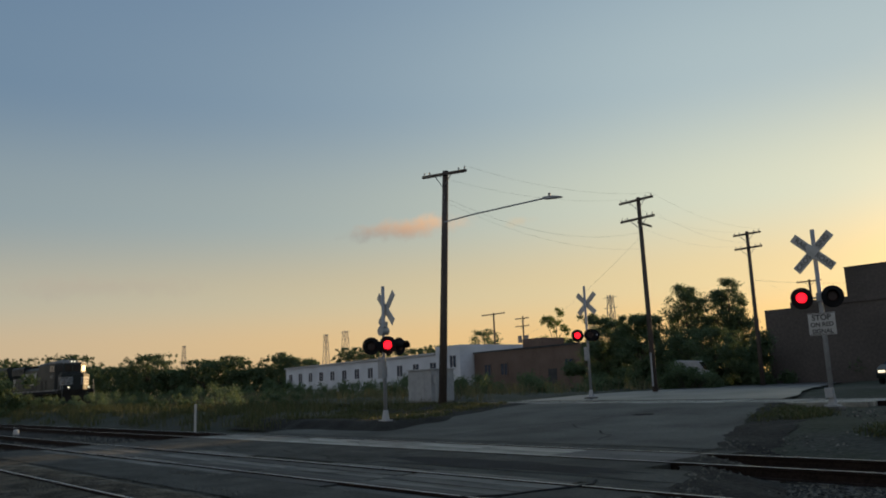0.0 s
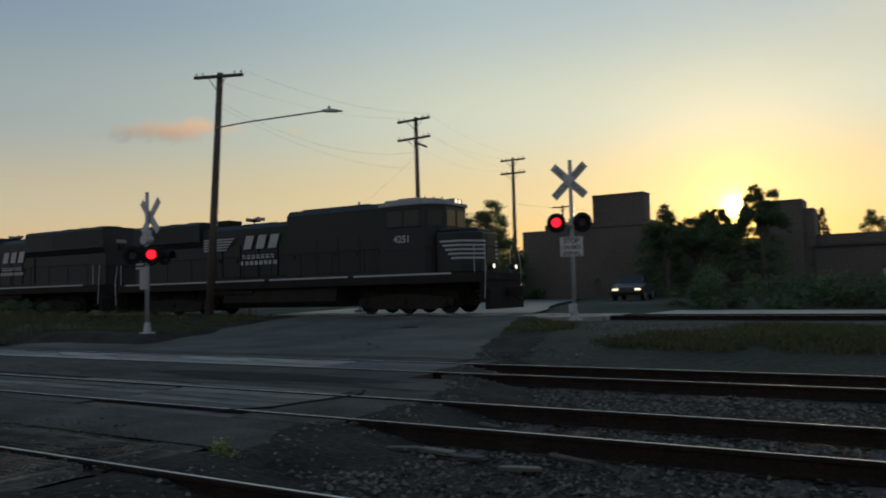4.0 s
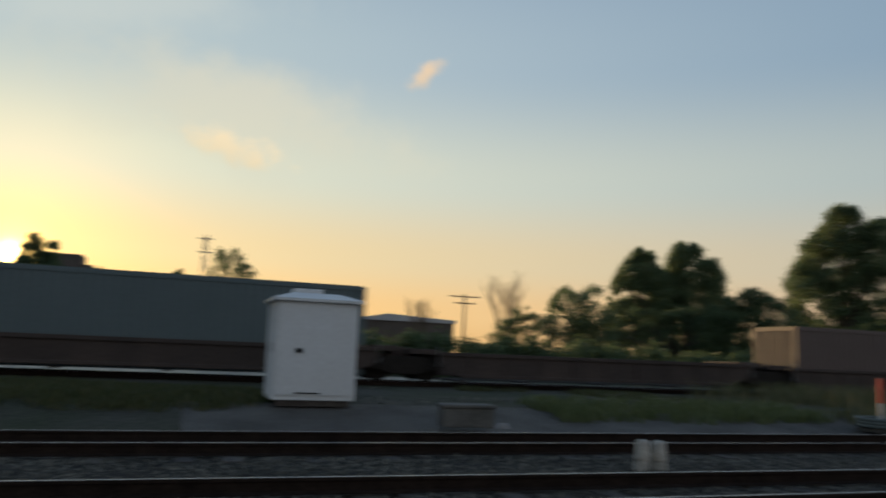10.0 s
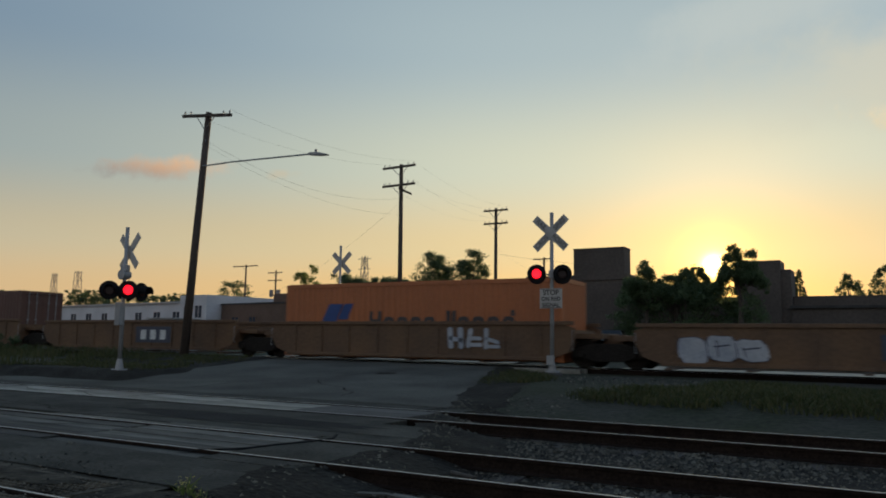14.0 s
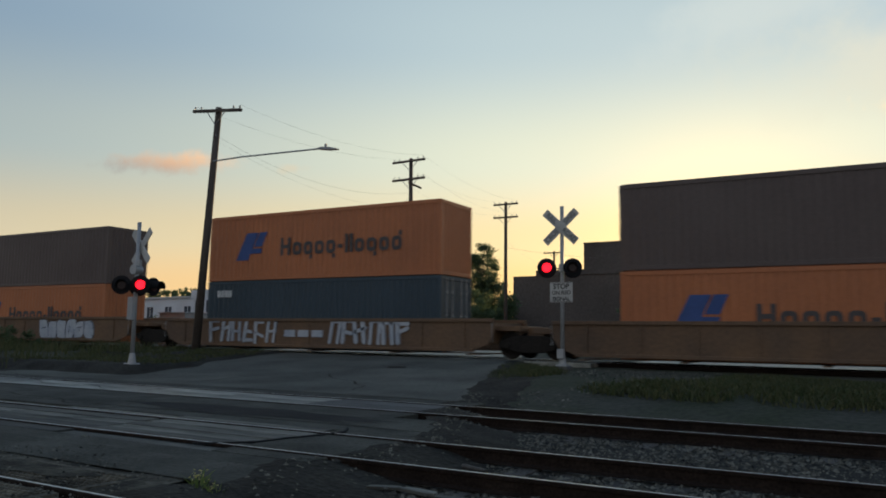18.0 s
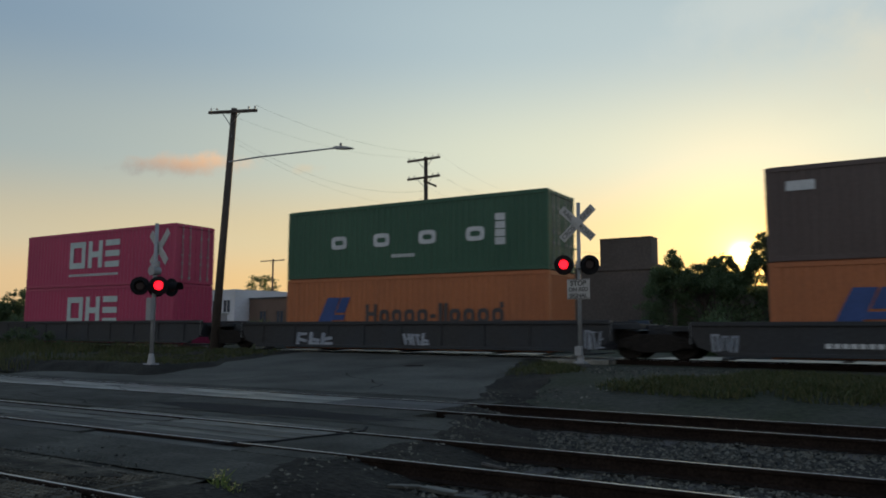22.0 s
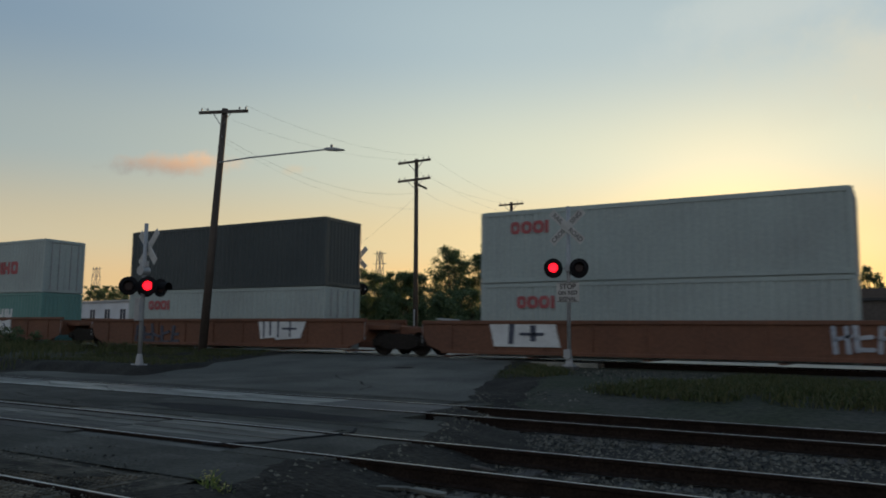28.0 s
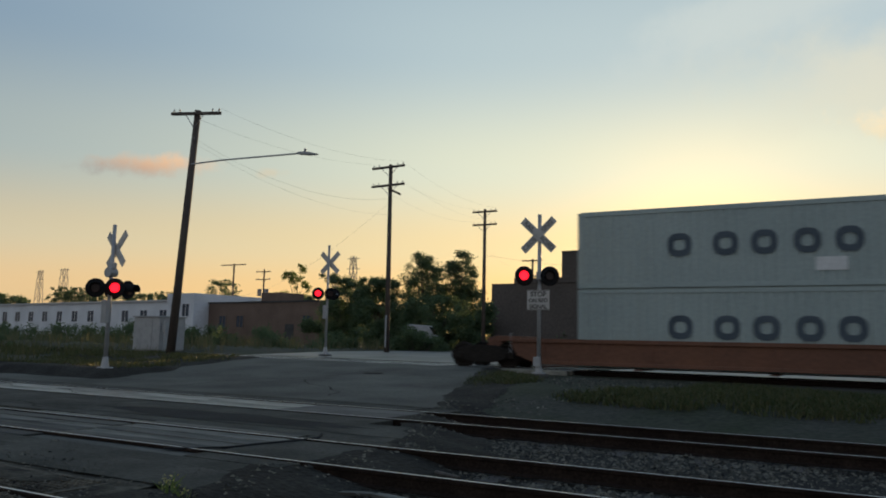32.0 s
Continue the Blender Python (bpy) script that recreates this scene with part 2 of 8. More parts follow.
    if bump:
        bp = t.nodes.new("ShaderNodeBump")
        bp.inputs["Strength"].default_value, bp.inputs["Distance"].default_value = bump, depth
        t.links.new(small, bp.inputs["Height"])
        t.links.new(bp.outputs["Normal"], b.inputs["Normal"])
    return m


def leafy(name, colour, second):
    """Leaves: tone varies leaf by leaf, light comes through."""
    m = bpy.data.materials.new(name)
    m.use_nodes = True
    t = m.node_tree
    b = t.nodes["Principled BSDF"]
    b.inputs["Roughness"].default_value = 0.6
    b.inputs["Specular IOR Level"].default_value = 0.25
    geo = t.nodes.new("ShaderNodeNewGeometry")
    mix = t.nodes.new("ShaderNodeMix")
    mix.data_type = "RGBA"
    mix.inputs["A"].default_value, mix.inputs["B"].default_value = (*colour, 1), (*second, 1)
    t.links.new(geo.outputs["Random Per Island"], mix.inputs["Factor"])
    t.links.new(mix.outputs["Result"], b.inputs["Base Color"])
    tr = t.nodes.new("ShaderNodeBsdfTranslucent")
    t.links.new(mix.outputs["Result"], tr.inputs["Color"])
    sh = t.nodes.new("ShaderNodeMixShader")
    sh.inputs["Fac"].default_value = 0.42
    t.links.new(b.outputs["BSDF"], sh.inputs[1])
    t.links.new(tr.outputs["BSDF"], sh.inputs[2])
    t.links.new(sh.outputs["Shader"], t.nodes["Material Output"].inputs["Surface"])
    return m


def glow(name, colour, strength):
    m = bpy.data.materials.new(name)
    m.use_nodes = True
    b = m.node_tree.nodes["Principled BSDF"]
    b.inputs["Base Color"].default_value = (*colour, 1)
    b.inputs["Emission Color"].default_value, b.inputs["Emission Strength"].default_value = (*colour, 1), strength
    b.inputs["Roughness"].default_value = 0.3
    return m


M = {
    "earth": material("dry_earth_and_weeds", (0.055, 0.052, 0.042), 0.95, var=0.3, scale=0.35, fine=9.0, bump=0.6, depth=0.05, second=(0.028, 0.036, 0.016), spread=0.35, spec=0.2),
    "gravel": material("grey_gravel", (0.13, 0.123, 0.112), 0.95, var=0.4, scale=0.8, fine=26.0, bump=1.0, depth=0.05, second=(0.07, 0.066, 0.06), spread=0.5, spec=0.2),
    "ballast_bed": material("ballast_bed", (0.046, 0.043, 0.036), 0.95, var=0.5, scale=0.7, fine=20.0, bump=1.0, depth=0.06, second=(0.024, 0.022, 0.02), spec=0.15),
    "stone": material("crushed_stone", (0.112, 0.103, 0.080), 0.85, var=0.3, scale=0.6, fine=50.0, bump=0.3, second=(0.042, 0.038, 0.029), island=0.95, spec=0.3),
    "asphalt": material("worn_asphalt", (0.066, 0.065, 0.053), 0.85, var=0.35, scale=0.9, fine=18.0, bump=0.9, depth=0.018, second=(0.026, 0.026, 0.021), spread=0.36, spec=0.2),
    "asphalt_pale": material("bleached_old_asphalt", (0.115, 0.112, 0.094), 0.85, var=0.3, scale=0.45, fine=18.0, bump=0.7, depth=0.015, second=(0.055, 0.054, 0.045), spread=0.4, spec=0.2),
    "asphalt_smooth": material("smooth_worn_asphalt", (0.068, 0.066, 0.064), 0.46, var=0.25, scale=0.3, fine=30.0, bump=0.1, depth=0.004, second=(0.04, 0.04, 0.04), spec=0.5),
    "asphalt_new": material("dark_asphalt_patch", (0.028, 0.027, 0.027), 0.9, var=0.3, scale=0.8, fine=35.0, bump=0.5, depth=0.012, spec=0.15),
    "concrete": material("weathered_concrete", (0.26, 0.25, 0.235), 0.85, var=0.15, scale=1.2, fine=25.0, bump=0.25, second=(0.16, 0.155, 0.145), random_tone=0.15),
    "concrete_grimy": material("grimy_old_concrete", (0.145, 0.142, 0.132), 0.9, var=0.2, scale=2.2, fine=25.0, bump=0.5, depth=0.02, second=(0.075, 0.074, 0.066), spec=0.2),
    "ring": material("dull_corrugated_steel", (0.11, 0.13, 0.125), 0.7, metal=0.2, var=0.2, scale=2.0, fine=18.0, bump=0.1, second=(0.07, 0.085, 0.08), spec=0.3),
    "concrete_panel": material("polished_concrete_crossing_panel", (0.24, 0.235, 0.20), 0.55, var=0.2, scale=1.3, fine=25.0, bump=0.3, second=(0.07, 0.069, 0.060), spread=0.3, random_tone=0.5, stretch=(0.5, 2.2, 1), spec=0.35),
    "concrete_dark": material("dirty_concrete", (0.095, 0.092, 0.088), 0.7, var=0.2, scale=1.1, fine=22.0, bump=0.25, second=(0.055, 0.053, 0.051), random_tone=0.3, spec=0.3),
    "timber": material("crossing_timber", (0.135, 0.130, 0.108), 0.9, var=0.35, scale=2.6, fine=14.0, bump=0.9, depth=0.02, second=(0.036, 0.035, 0.029), spread=0.35, random_tone=0.65, stretch=(0.2, 2, 2)),
    "tie": material("creosoted_tie", (0.035, 0.028, 0.024), 0.95, var=0.3, scale=2.0, fine=22.0, bump=0.6, second=(0.075, 0.066, 0.058), random_tone=0.3, stretch=(2, 0.25, 2)),
    "rubber": material("dusty_rubber_panel", (0.026, 0.024, 0.019), 0.9, var=0.35, scale=1.8, fine=16.0, bump=0.6, second=(0.21, 0.185, 0.14), spread=0.35, random_tone=0.35, spec=0.2),
    "rust": material("rusty_rail_steel", (0.026, 0.018, 0.014), 0.9, var=0.35, scale=4.0, fine=30.0, bump=0.3, second=(0.014, 0.010, 0.008), spec=0.1),
    "railhead": material("polished_rail_head", (0.56, 0.57, 0.57), 0.36, 1.0, var=0.08, scale=3.0, fine=60.0, bump=0.03, stretch=(0.1, 4, 4)),
    "litter": leafy("dry_litter", (0.045, 0.036, 0.026), (0.12, 0.108, 0.085)),
    "dirt": material("dark_dirt", (0.036, 0.033, 0.026), 0.95, var=0.4, scale=1.2, fine=14.0, bump=0.9, depth=0.05, second=(0.017, 0.015, 0.012), spec=0.15),
    "dust": material("tan_road_dust", (0.085, 0.077, 0.058), 0.95, var=0.35, scale=2.6, fine=16.0, bump=1.0, depth=0.04, second=(0.022, 0.020, 0.016), spread=0.3, spec=0.15),
    # grazing sky glare is put into this pale colour
    "glare_earth": material("glare_pale_gravel", (0.35, 0.305, 0.24), 0.45, var=0.25, scale=0.7, fine=12.0, bump=0.1, second=(0.22, 0.195, 0.15), spec=0.55),
    "pole": material("weathered_pole_wood", (0.095, 0.076, 0.062), 0.9, var=0.3, scale=2.0, fine=18.0, bump=0.6, second=(0.05, 0.04, 0.033), stretch=(3, 3, 0.25)),
    "galv": material("galvanised_steel", (0.34, 0.35, 0.355), 0.5, 0.15, var=0.12, scale=3.0, fine=30.0, bump=0.08),
    "white_paint": material("white_sign_paint", (0.50, 0.50, 0.48), 0.6, var=0.08, scale=3.0, fine=30.0, bump=0.05, second=(0.34, 0.33, 0.31), spec=0.3),
    "cabinet_white": material("white_enamel_cabinet", (0.58, 0.61, 0.625), 0.45, var=0.06, scale=0.8, fine=14.0, bump=0.06, second=(0.52, 0.54, 0.54)),
    "black_paint": material("matt_black_paint", (0.022, 0.022, 0.024), 0.9, var=0.2, scale=2.0, fine=25.0, bump=0.08, spec=0.1),
    "loco_black": material("dusty_black_locomotive_paint", (0.0095, 0.0145, 0.0150), 0.5, var=0.3, scale=0.9, fine=14.0, bump=0.06, second=(0.015, 0.019, 0.018), spec=0.3),
    "loco_under": material("grimy_underframe", (0.014, 0.0125, 0.0115), 0.9, var=0.35, scale=1.5, fine=16.0, bump=0.3, second=(0.028, 0.024, 0.020), spec=0.15),
    "loco_white": material("dusty_white_lettering", (0.33, 0.345, 0.35), 0.5, var=0.1, scale=2.0, fine=20.0, bump=0.03),
    "loco_grey": material("grey_cab_roof", (0.24, 0.255, 0.26), 0.5, var=0.12, scale=1.5, fine=20.0, bump=0.05),
    "glass": material("dark_cab_glass", (0.012, 0.013, 0.015), 0.2, var=0.02, bump=0.0, spec=0.3),
    "leaf_dark": leafy("dark_leaves", (0.065, 0.105, 0.048), (0.11, 0.15, 0.075)),
    "leaf_mid": leafy("summer_leaves", (0.10, 0.15, 0.072), (0.17, 0.22, 0.115)),
    "leaf_light": leafy("light_leaves", (0.09, 0.14, 0.035), (0.16, 0.20, 0.06)),
    "leaf_near": leafy("near_leaves", (0.08, 0.13, 0.03), (0.17, 0.21, 0.06)),
    "dry_grass": leafy("dry_grass", (0.17, 0.15, 0.085), (0.085, 0.105, 0.045)),
    "grass": leafy("green_grass", (0.045, 0.065, 0.022), (0.115, 0.108, 0.050)),
    "weed_green": leafy("weed_leaves", (0.085, 0.115, 0.042), (0.16, 0.18, 0.08)),
    "bark": material("grey_bark", (0.10, 0.085, 0.07), 0.95, var=0.3, scale=3.0, fine=20.0, bump=0.7),
    "wall_white": material("whitewashed_block_wall", (0.62, 0.64, 0.67), 0.8, var=0.07, scale=0.3, fine=5.0, bump=0.1, second=(0.48, 0.50, 0.53)),
    "wall_brown": material("brown_brick_wall", (0.16, 0.11, 0.085), 0.9, var=0.18, scale=0.4, fine=6.0, bump=0.2),
    "wall_dark": material("dark_brick_wall", (0.10, 0.085, 0.075), 0.9, var=0.18, scale=0.25, fine=5.0, bump=0.2),
    "roof": material("tar_roof", (0.06, 0.06, 0.06), 0.9, var=0.2),
    "roof_light": material("pale_metal_roof", (0.42, 0.43, 0.45), 0.5, 0.3, var=0.1),
    "window_blue": material("blue_tinted_window", (0.035, 0.05, 0.075), 0.25, var=0.05, bump=0.0, spec=0.2),
    "red_paint": material("red_marker_paint", (0.55, 0.05, 0.03), 0.5, var=0.1),
    "red_lamp": glow("lit_red_lens", (1.0, 0.008, 0.02), 2.2),
    "red_dark": material("unlit_red_lens", (0.03, 0.006, 0.006), 0.4, var=0.02, bump=0.0),
    "headlight": glow("lit_headlight", (1.0, 0.86, 0.6), 1.2),
    "text_black": material("black_lettering", (0.03, 0.03, 0.03), 0.6, var=0.1),
    "canvas": material("dusty_off_white_paint", (0.44, 0.42, 0.37), 0.8, var=0.2, scale=5.0, fine=26.0, bump=0.5, depth=0.015, second=(0.25, 0.235, 0.20)),
    "flower_yellow": leafy("pale_yellow_petals", (0.42, 0.38, 0.10), (0.55, 0.50, 0.22)),
    # grey instead of black: dim backlight on the blades put into the colour
    "text_dim": material("dim_grey_lettering", (0.16, 0.16, 0.155), 0.7, var=0.2, scale=5.0),
    "wire": material("aluminium_wire", (0.12, 0.12, 0.12), 0.5, 0.5, var=0.05, bump=0.0),
    "tower": material("dull_lattice_steel", (0.22, 0.22, 0.23), 0.6, 0.4, var=0.1),
}


# ---- building blocks: (points, faces) pairs ----
def box(x0, x1, y0, y1, z0, z1):
    v = [(x, y, z) for x in (x0, x1) for y in (y0, y1) for z in (z0, z1)]
    return v, [(0, 1, 3, 2), (4, 6, 7, 5), (0, 4, 5, 1), (2, 3, 7, 6), (0, 2, 6, 4), (1, 5, 7, 3)]


def prism(outline, axis, lo, hi):
    """A closed outline, extruded along an axis. Outline in (y, z), (x, z) or (x, y)."""
    n = len(outline)
    def at(a, b, c):
        return {"x": (c, a, b), "y": (a, c, b), "z": (a, b, c)}[axis]
    v = [at(a, b, lo) for a, b in outline] + [at(a, b, hi) for a, b in outline]
    f = [(i, (i + 1) % n, n + (i + 1) % n, n + i) for i in range(n)]
    return v, f + [tuple(range(n - 1, -1, -1)), tuple(range(n, 2 * n))]


def rod(a, b, r, r2=None, n=8):
    a, b = Vector(a), Vector(b)
    q = (b - a).to_track_quat("Z", "Y")
    r2 = r if r2 is None else r2
    v = []
    for p, rr in ((a, r), (b, r2)):
        v += [tuple(p + q @ Vector((rr * math.cos(i * math.tau / n), rr * math.sin(i * math.tau / n), 0))) for i in range(n)]
    f = [(i, (i + 1) % n, n + (i + 1) % n, n + i) for i in range(n)]
    return v, f + [tuple(range(n - 1, -1, -1)), tuple(range(n, 2 * n))]


def pipe(points, r, n=6):
    """One bent tube through the points."""
    pts = [Vector(p) for p in points]
    v, f = [], []
    for i, p in enumerate(pts):
        d = pts[min(i + 1, len(pts) - 1)] - pts[max(i - 1, 0)]
        q = d.to_track_quat("Z", "Y")
        v += [tuple(p + q @ Vector((r * math.cos(k * math.tau / n), r * math.sin(k * math.tau / n), 0))) for k in range(n)]
    for i in range(len(pts) - 1):
        f += [(i * n + k, i * n + (k + 1) % n, (i + 1) * n + (k + 1) % n, (i + 1) * n + k) for k in range(n)]
    return v, f + [tuple(range(n - 1, -1, -1)), tuple(range((len(pts) - 1) * n, len(pts) * n))]


def loose_pieces(piece):
    """The separate pieces of a joined one."""
    owner = list(range(len(piece[0])))
    def root(i):
        while owner[i] != i:
            i = owner[i]
        return i
    for face in piece[1]:
        for k in face[1:]:
            owner[root(k)] = root(face[0])
    found = {}
    for i in range(len(owner)):
        found.setdefault(root(i), []).append(i)
    out = []
    for idx in found.values():
        at = {k: j for j, k in enumerate(idx)}
        out.append(([piece[0][k] for k in idx], [tuple(at[k] for k in face) for face in piece[1] if face[0] in at]))
    return out


def join(*pieces):
    v, f = [], []
    for pv, pf in pieces:
        k = len(v)
        v += list(pv)
        f += [tuple(i + k for i in face) for face in pf]
    return v, f


def moved(piece, m):
    return [tuple(m @ Vector(p)) for p in piece[0]], piece[1]


def mesh_of(name, piece, mat, bevel=0.0, smooth=False):
    me = bpy.data.meshes.new(name)
    me.from_pydata(piece[0], [], piece[1])
    bm = bmesh.new()
    bm.from_mesh(me)
    bmesh.ops.recalc_face_normals(bm, faces=bm.faces)
    if bevel:
        edges = [e for e in bm.edges if len(e.link_faces) == 2 and e.calc_face_angle() > 0.6]
        bmesh.ops.bevel(bm, geom=edges, offset=bevel, segments=2, profile=0.6, affect="EDGES", clamp_overlap=True)
    bm.to_mesh(me)
    bm.free()
    if smooth:
        me.polygons.foreach_set("use_smooth", [True] * len(me.polygons))
    me.materials.append(mat)
    return me


def part(name, piece, mat, parent, label="", bevel=0.0, smooth=False):
    """One mesh object under a thing or a part. piece may be a finished mesh, shared between alike parts."""
    me = piece if isinstance(piece, bpy.types.Mesh) else mesh_of(name, piece, mat, bevel, smooth)
    ob = new(name, me)
    ob.parent = parent
    if not me.materials:
        me.materials.append(mat)
    if me.materials[0] != mat:
        ob.material_slots[0].link = "OBJECT"
        ob.material_slots[0].material = mat
    if label:
        ob["label"] = label
    return ob


def thing(name, at, label, category, group="", kind="", turn=0.0):
    ob = new(name)
    ob.empty_display_size = 0.2
    ob.matrix_world = pose(*at, 0, 0, turn)
    return tagged(ob, label, category, group, kind)


def single(name, piece, mat, at, label, category, group="", kind="", bevel=0.0, smooth=False, turn=0.0):
    ob = new(name, piece if isinstance(piece, bpy.types.Mesh) else mesh_of(name, piece, mat, bevel, smooth))
    ob.matrix_world = pose(*at, 0, 0, turn)
    return tagged(ob, label, category, group, kind)


def facets(name, corners, mat, smooth=False):
    """Many loose quads or triangles, corners: an array (n, k, 3)."""
    n, k, _ = corners.shape
    me = bpy.data.meshes.new(name)
    me.vertices.add(n * k)
    me.vertices.foreach_set("co", np.ascontiguousarray(corners, dtype=np.float32).ravel())
    me.loops.add(n * k)
    me.loops.foreach_set("vertex_index", np.arange(n * k, dtype=np.int32))
    me.polygons.add(n)
    me.polygons.foreach_set("loop_start", np.arange(0, n * k, k, dtype=np.int32))
    me.polygons.foreach_set("loop_total", np.full(n, k, dtype=np.int32))
    me.update(calc_edges=True)
    me.materials.append(mat)
    return me


RNG = np.random.default_rng(7)


def text_mesh(name, words, size, mat, depth=0.004):
    """Flat lettering in the built-in font, centred, in the x-z plane facing -y."""
    cu = bpy.data.curves.new(name, "FONT")
    cu.body, cu.size, cu.align_x, cu.align_y, cu.extrude, cu.offset = words, size, "CENTER", "CENTER", depth, size * 0.022
    ob = new(name, cu)
    dg = bpy.context.evaluated_depsgraph_get()
    me = bpy.data.meshes.new_from_object(ob.evaluated_get(dg))
    me.transform(pose(0, 0, 0, 90))
    bpy.data.objects.remove(ob)
    me.materials.clear()
    me.materials.append(mat)
    return me


# ---- the lie of the land ----
PSI = radians(0.946)                 # the main line's turn against the sidings
LINE_U, LINE_N = Vector((math.cos(PSI), math.sin(PSI), 0)), Vector((-math.sin(PSI), math.cos(PSI), 0))
LINE_D = 26.47                       # its centre's distance
SIDINGS = (("far", 11.887), ("middle", 7.402), ("near", 3.302))
GAUGE = 0.7525                       # half the distance between rail heads


def line_z(s):
    return 0.386 - 0.0047 * max(-100.0, min(70.0, s))


def line_at(s, side=0.0, z=0.0):
    return LINE_U * s + LINE_N * (LINE_D + side) + Vector((0, 0, line_z(s) + z))


def ease(a, b, v):
    k = max(0.0, min(1.0, (v - a) / (b - a)))
    return k * k * (3 - 2 * k)


def ground_z(x, y):
    """Ballast level round the sidings, a bank up to the main line, nearly flat land beyond."""
    up = line_z(x) - 0.16
    z = -0.27 + (0.27 + up) * ease(12.9, 17.2, y)
    open_land = ease(-14.0, -8.0, x) * ease(66.0, 58.0, x)     # a flat strip before the ground rises
    z += (0.62 - up) * ease(29.5 + 6.5 * open_land, 36.0 + 8.0 * open_land, y) if y > 29.5 else 0.0
    z -= 0.25 * ease(1.5, -3.0, y)
    z += 0.02 * noise.noise((x * 0.4, y * 0.4, 0.0))
    inside = min(x - road_left(y), road_right(y) - x) if -10 < y < 121 else -9.0
    if inside > -1.6:
        low = road_z(x, y) - 0.10
        z += (min(z, low) - z) * ease(-1.6, -0.5, inside)
    return z


def road_left(y):
    return -24.2 - 0.15 * max(0.0, y - 13)


def road_right(y):
    return -5.3 - 0.5 * max(0.0, min(y, 13.0) - 8.5) - 0.37 * max(0.0, min(y, 25.0) - 13.0) - 0.33 * max(0.0, y - 25.0)


def road_z(x, y):
    z = -0.012 + (line_z(x) - 0.012 + 0.012) * ease(13.2, 24.5, y)
    return z + (0.62 - line_z(x)) * ease(28.5, 38.0, y) - 0.25 * ease(1.2, -4.0, y)


def sheet(name, xs, ys, height, mat, label, category="", kind="structure"):
    v = [(x, y, height(x, y)) for y in ys for x in xs]
    n = len(xs)
    f = [(j * n + i, j * n + i + 1, (j + 1) * n + i + 1, (j + 1) * n + i) for j in range(len(ys) - 1) for i in range(n - 1)]
    return single(name, (v, f), mat, (0, 0, 0), label, category or name, kind=kind, smooth=True)


def steps(lo, hi, near_lo, near_hi, fine, coarse):
    """Coordinates that are dense between near_lo and near_hi and widen outside."""
    out, v = [], near_lo
    while v <= near_hi + 1e-6:
        out.append(v)
        v += fine
    gap = fine
    while out[-1] < hi:
        gap = min(gap * 1.5, coarse)
        out.append(min(hi, out[-1] + gap))
    gap = fine
    while out[0] > lo:
        gap = min(gap * 1.5, coarse)
        out.insert(0, max(lo, out[0] - gap))
    return out


sheet("ground", steps(-3500, 3500, -60, 60, 0.6, 400), steps(-3500, 3500, -4, 60, 0.6, 400), ground_z, M["earth"], "dry earth with weeds around the railway sidings")


# ---- road ----
def road_strip(name, y0, y1, z_of, mat, label, lift=0.004, left=road_left, right=road_right, n=26, step=0.5):
    ys = [y0 + i * (y1 - y0) / max(1, round((y1 - y0) / step)) for i in range(max(1, round((y1 - y0) / step)) + 1)]
    v, f = [], []
    for y in ys:
        a, b = left(y), right(y)
        for i in range(n + 1):
            x = a + (b - a) * i / n
            v.append((x, y, z_of(x, y) + lift))
    for j in range(len(ys) - 1):
        for i in range(n):
            k = j * (n + 1) + i
            f.append((k, k + 1, k + n + 2, k + n + 1))
    return single(name, (v, f), mat, (0, 0, 0), label, "road", kind="structure", smooth=True)


def ragged(edge, amount, seed):
    return lambda y: edge(y) + amount * noise.noise((y * 0.9, seed, 0.0)) + 0.4 * amount * noise.noise((y * 3.1, seed, 5.0))


R_EDGE, L_EDGE = ragged(road_right, 0.45, 3.0), ragged(road_left, 0.4, 9.0)
CUT = 1.62                            # the roadway stops at the crossing panels
bands = [-9.0] + [c + k * CUT for c in (3.302, 7.402, 11.887) for k in (-1, 1)] + [25.0 - 0.15]
for i in range(0, len(bands), 2):
    far = bands[i] > 13
    road_strip("road", bands[i], bands[i + 1], road_z, M["asphalt_pale" if far else "asphalt"], "bleached grey asphalt road before the main line" if far else "worn dark grey asphalt road between the tracks", left=L_EDGE, right=R_EDGE)
road_strip("road", 28.4, 120.0, road_z, M["asphalt_smooth"], "worn grey asphalt road beyond the main line", left=L_EDGE, right=R_EDGE, step=1.5)


# ---- tracks ----
RAIL = [(-0.07, -0.17), (0.07, -0.17), (0.07, -0.158), (0.012, -0.14), (0.012, -0.045), (0.036, -0.035), (0.036, -0.008), (0.028, -0.001), (-0.028, -0.001), (-0.036, -0.008), (-0.036, -0.035), (-0.012, -0.045), (-0.012, -0.14), (-0.07, -0.158)]
HEAD = [(-0.013, -0.004), (0.013, -0.004), (0.011, 0.001), (-0.011, 0.001)]


def profile_run(outline, pts):
    """An outline swept along a line of points."""
    n = len(outline)
    v, f = [], []
    for p in pts:
        v += [(p.x, p.y + a, p.z + b) for a, b in outline]
    for k in range(len(pts) - 1):
        f += [(k * n + i, k * n + (i + 1) % n, (k + 1) * n + (i + 1) % n, (k + 1) * n + i) for i in range(n)]
    return v, f + [tuple(range(n - 1, -1, -1)), tuple(range((len(pts) - 1) * n, len(pts) * n))]


TIE = mesh_of("tie", box(-0.115, 0.115, -1.3, 1.3, -0.18, 0.0), M["tie"], bevel=0.012)


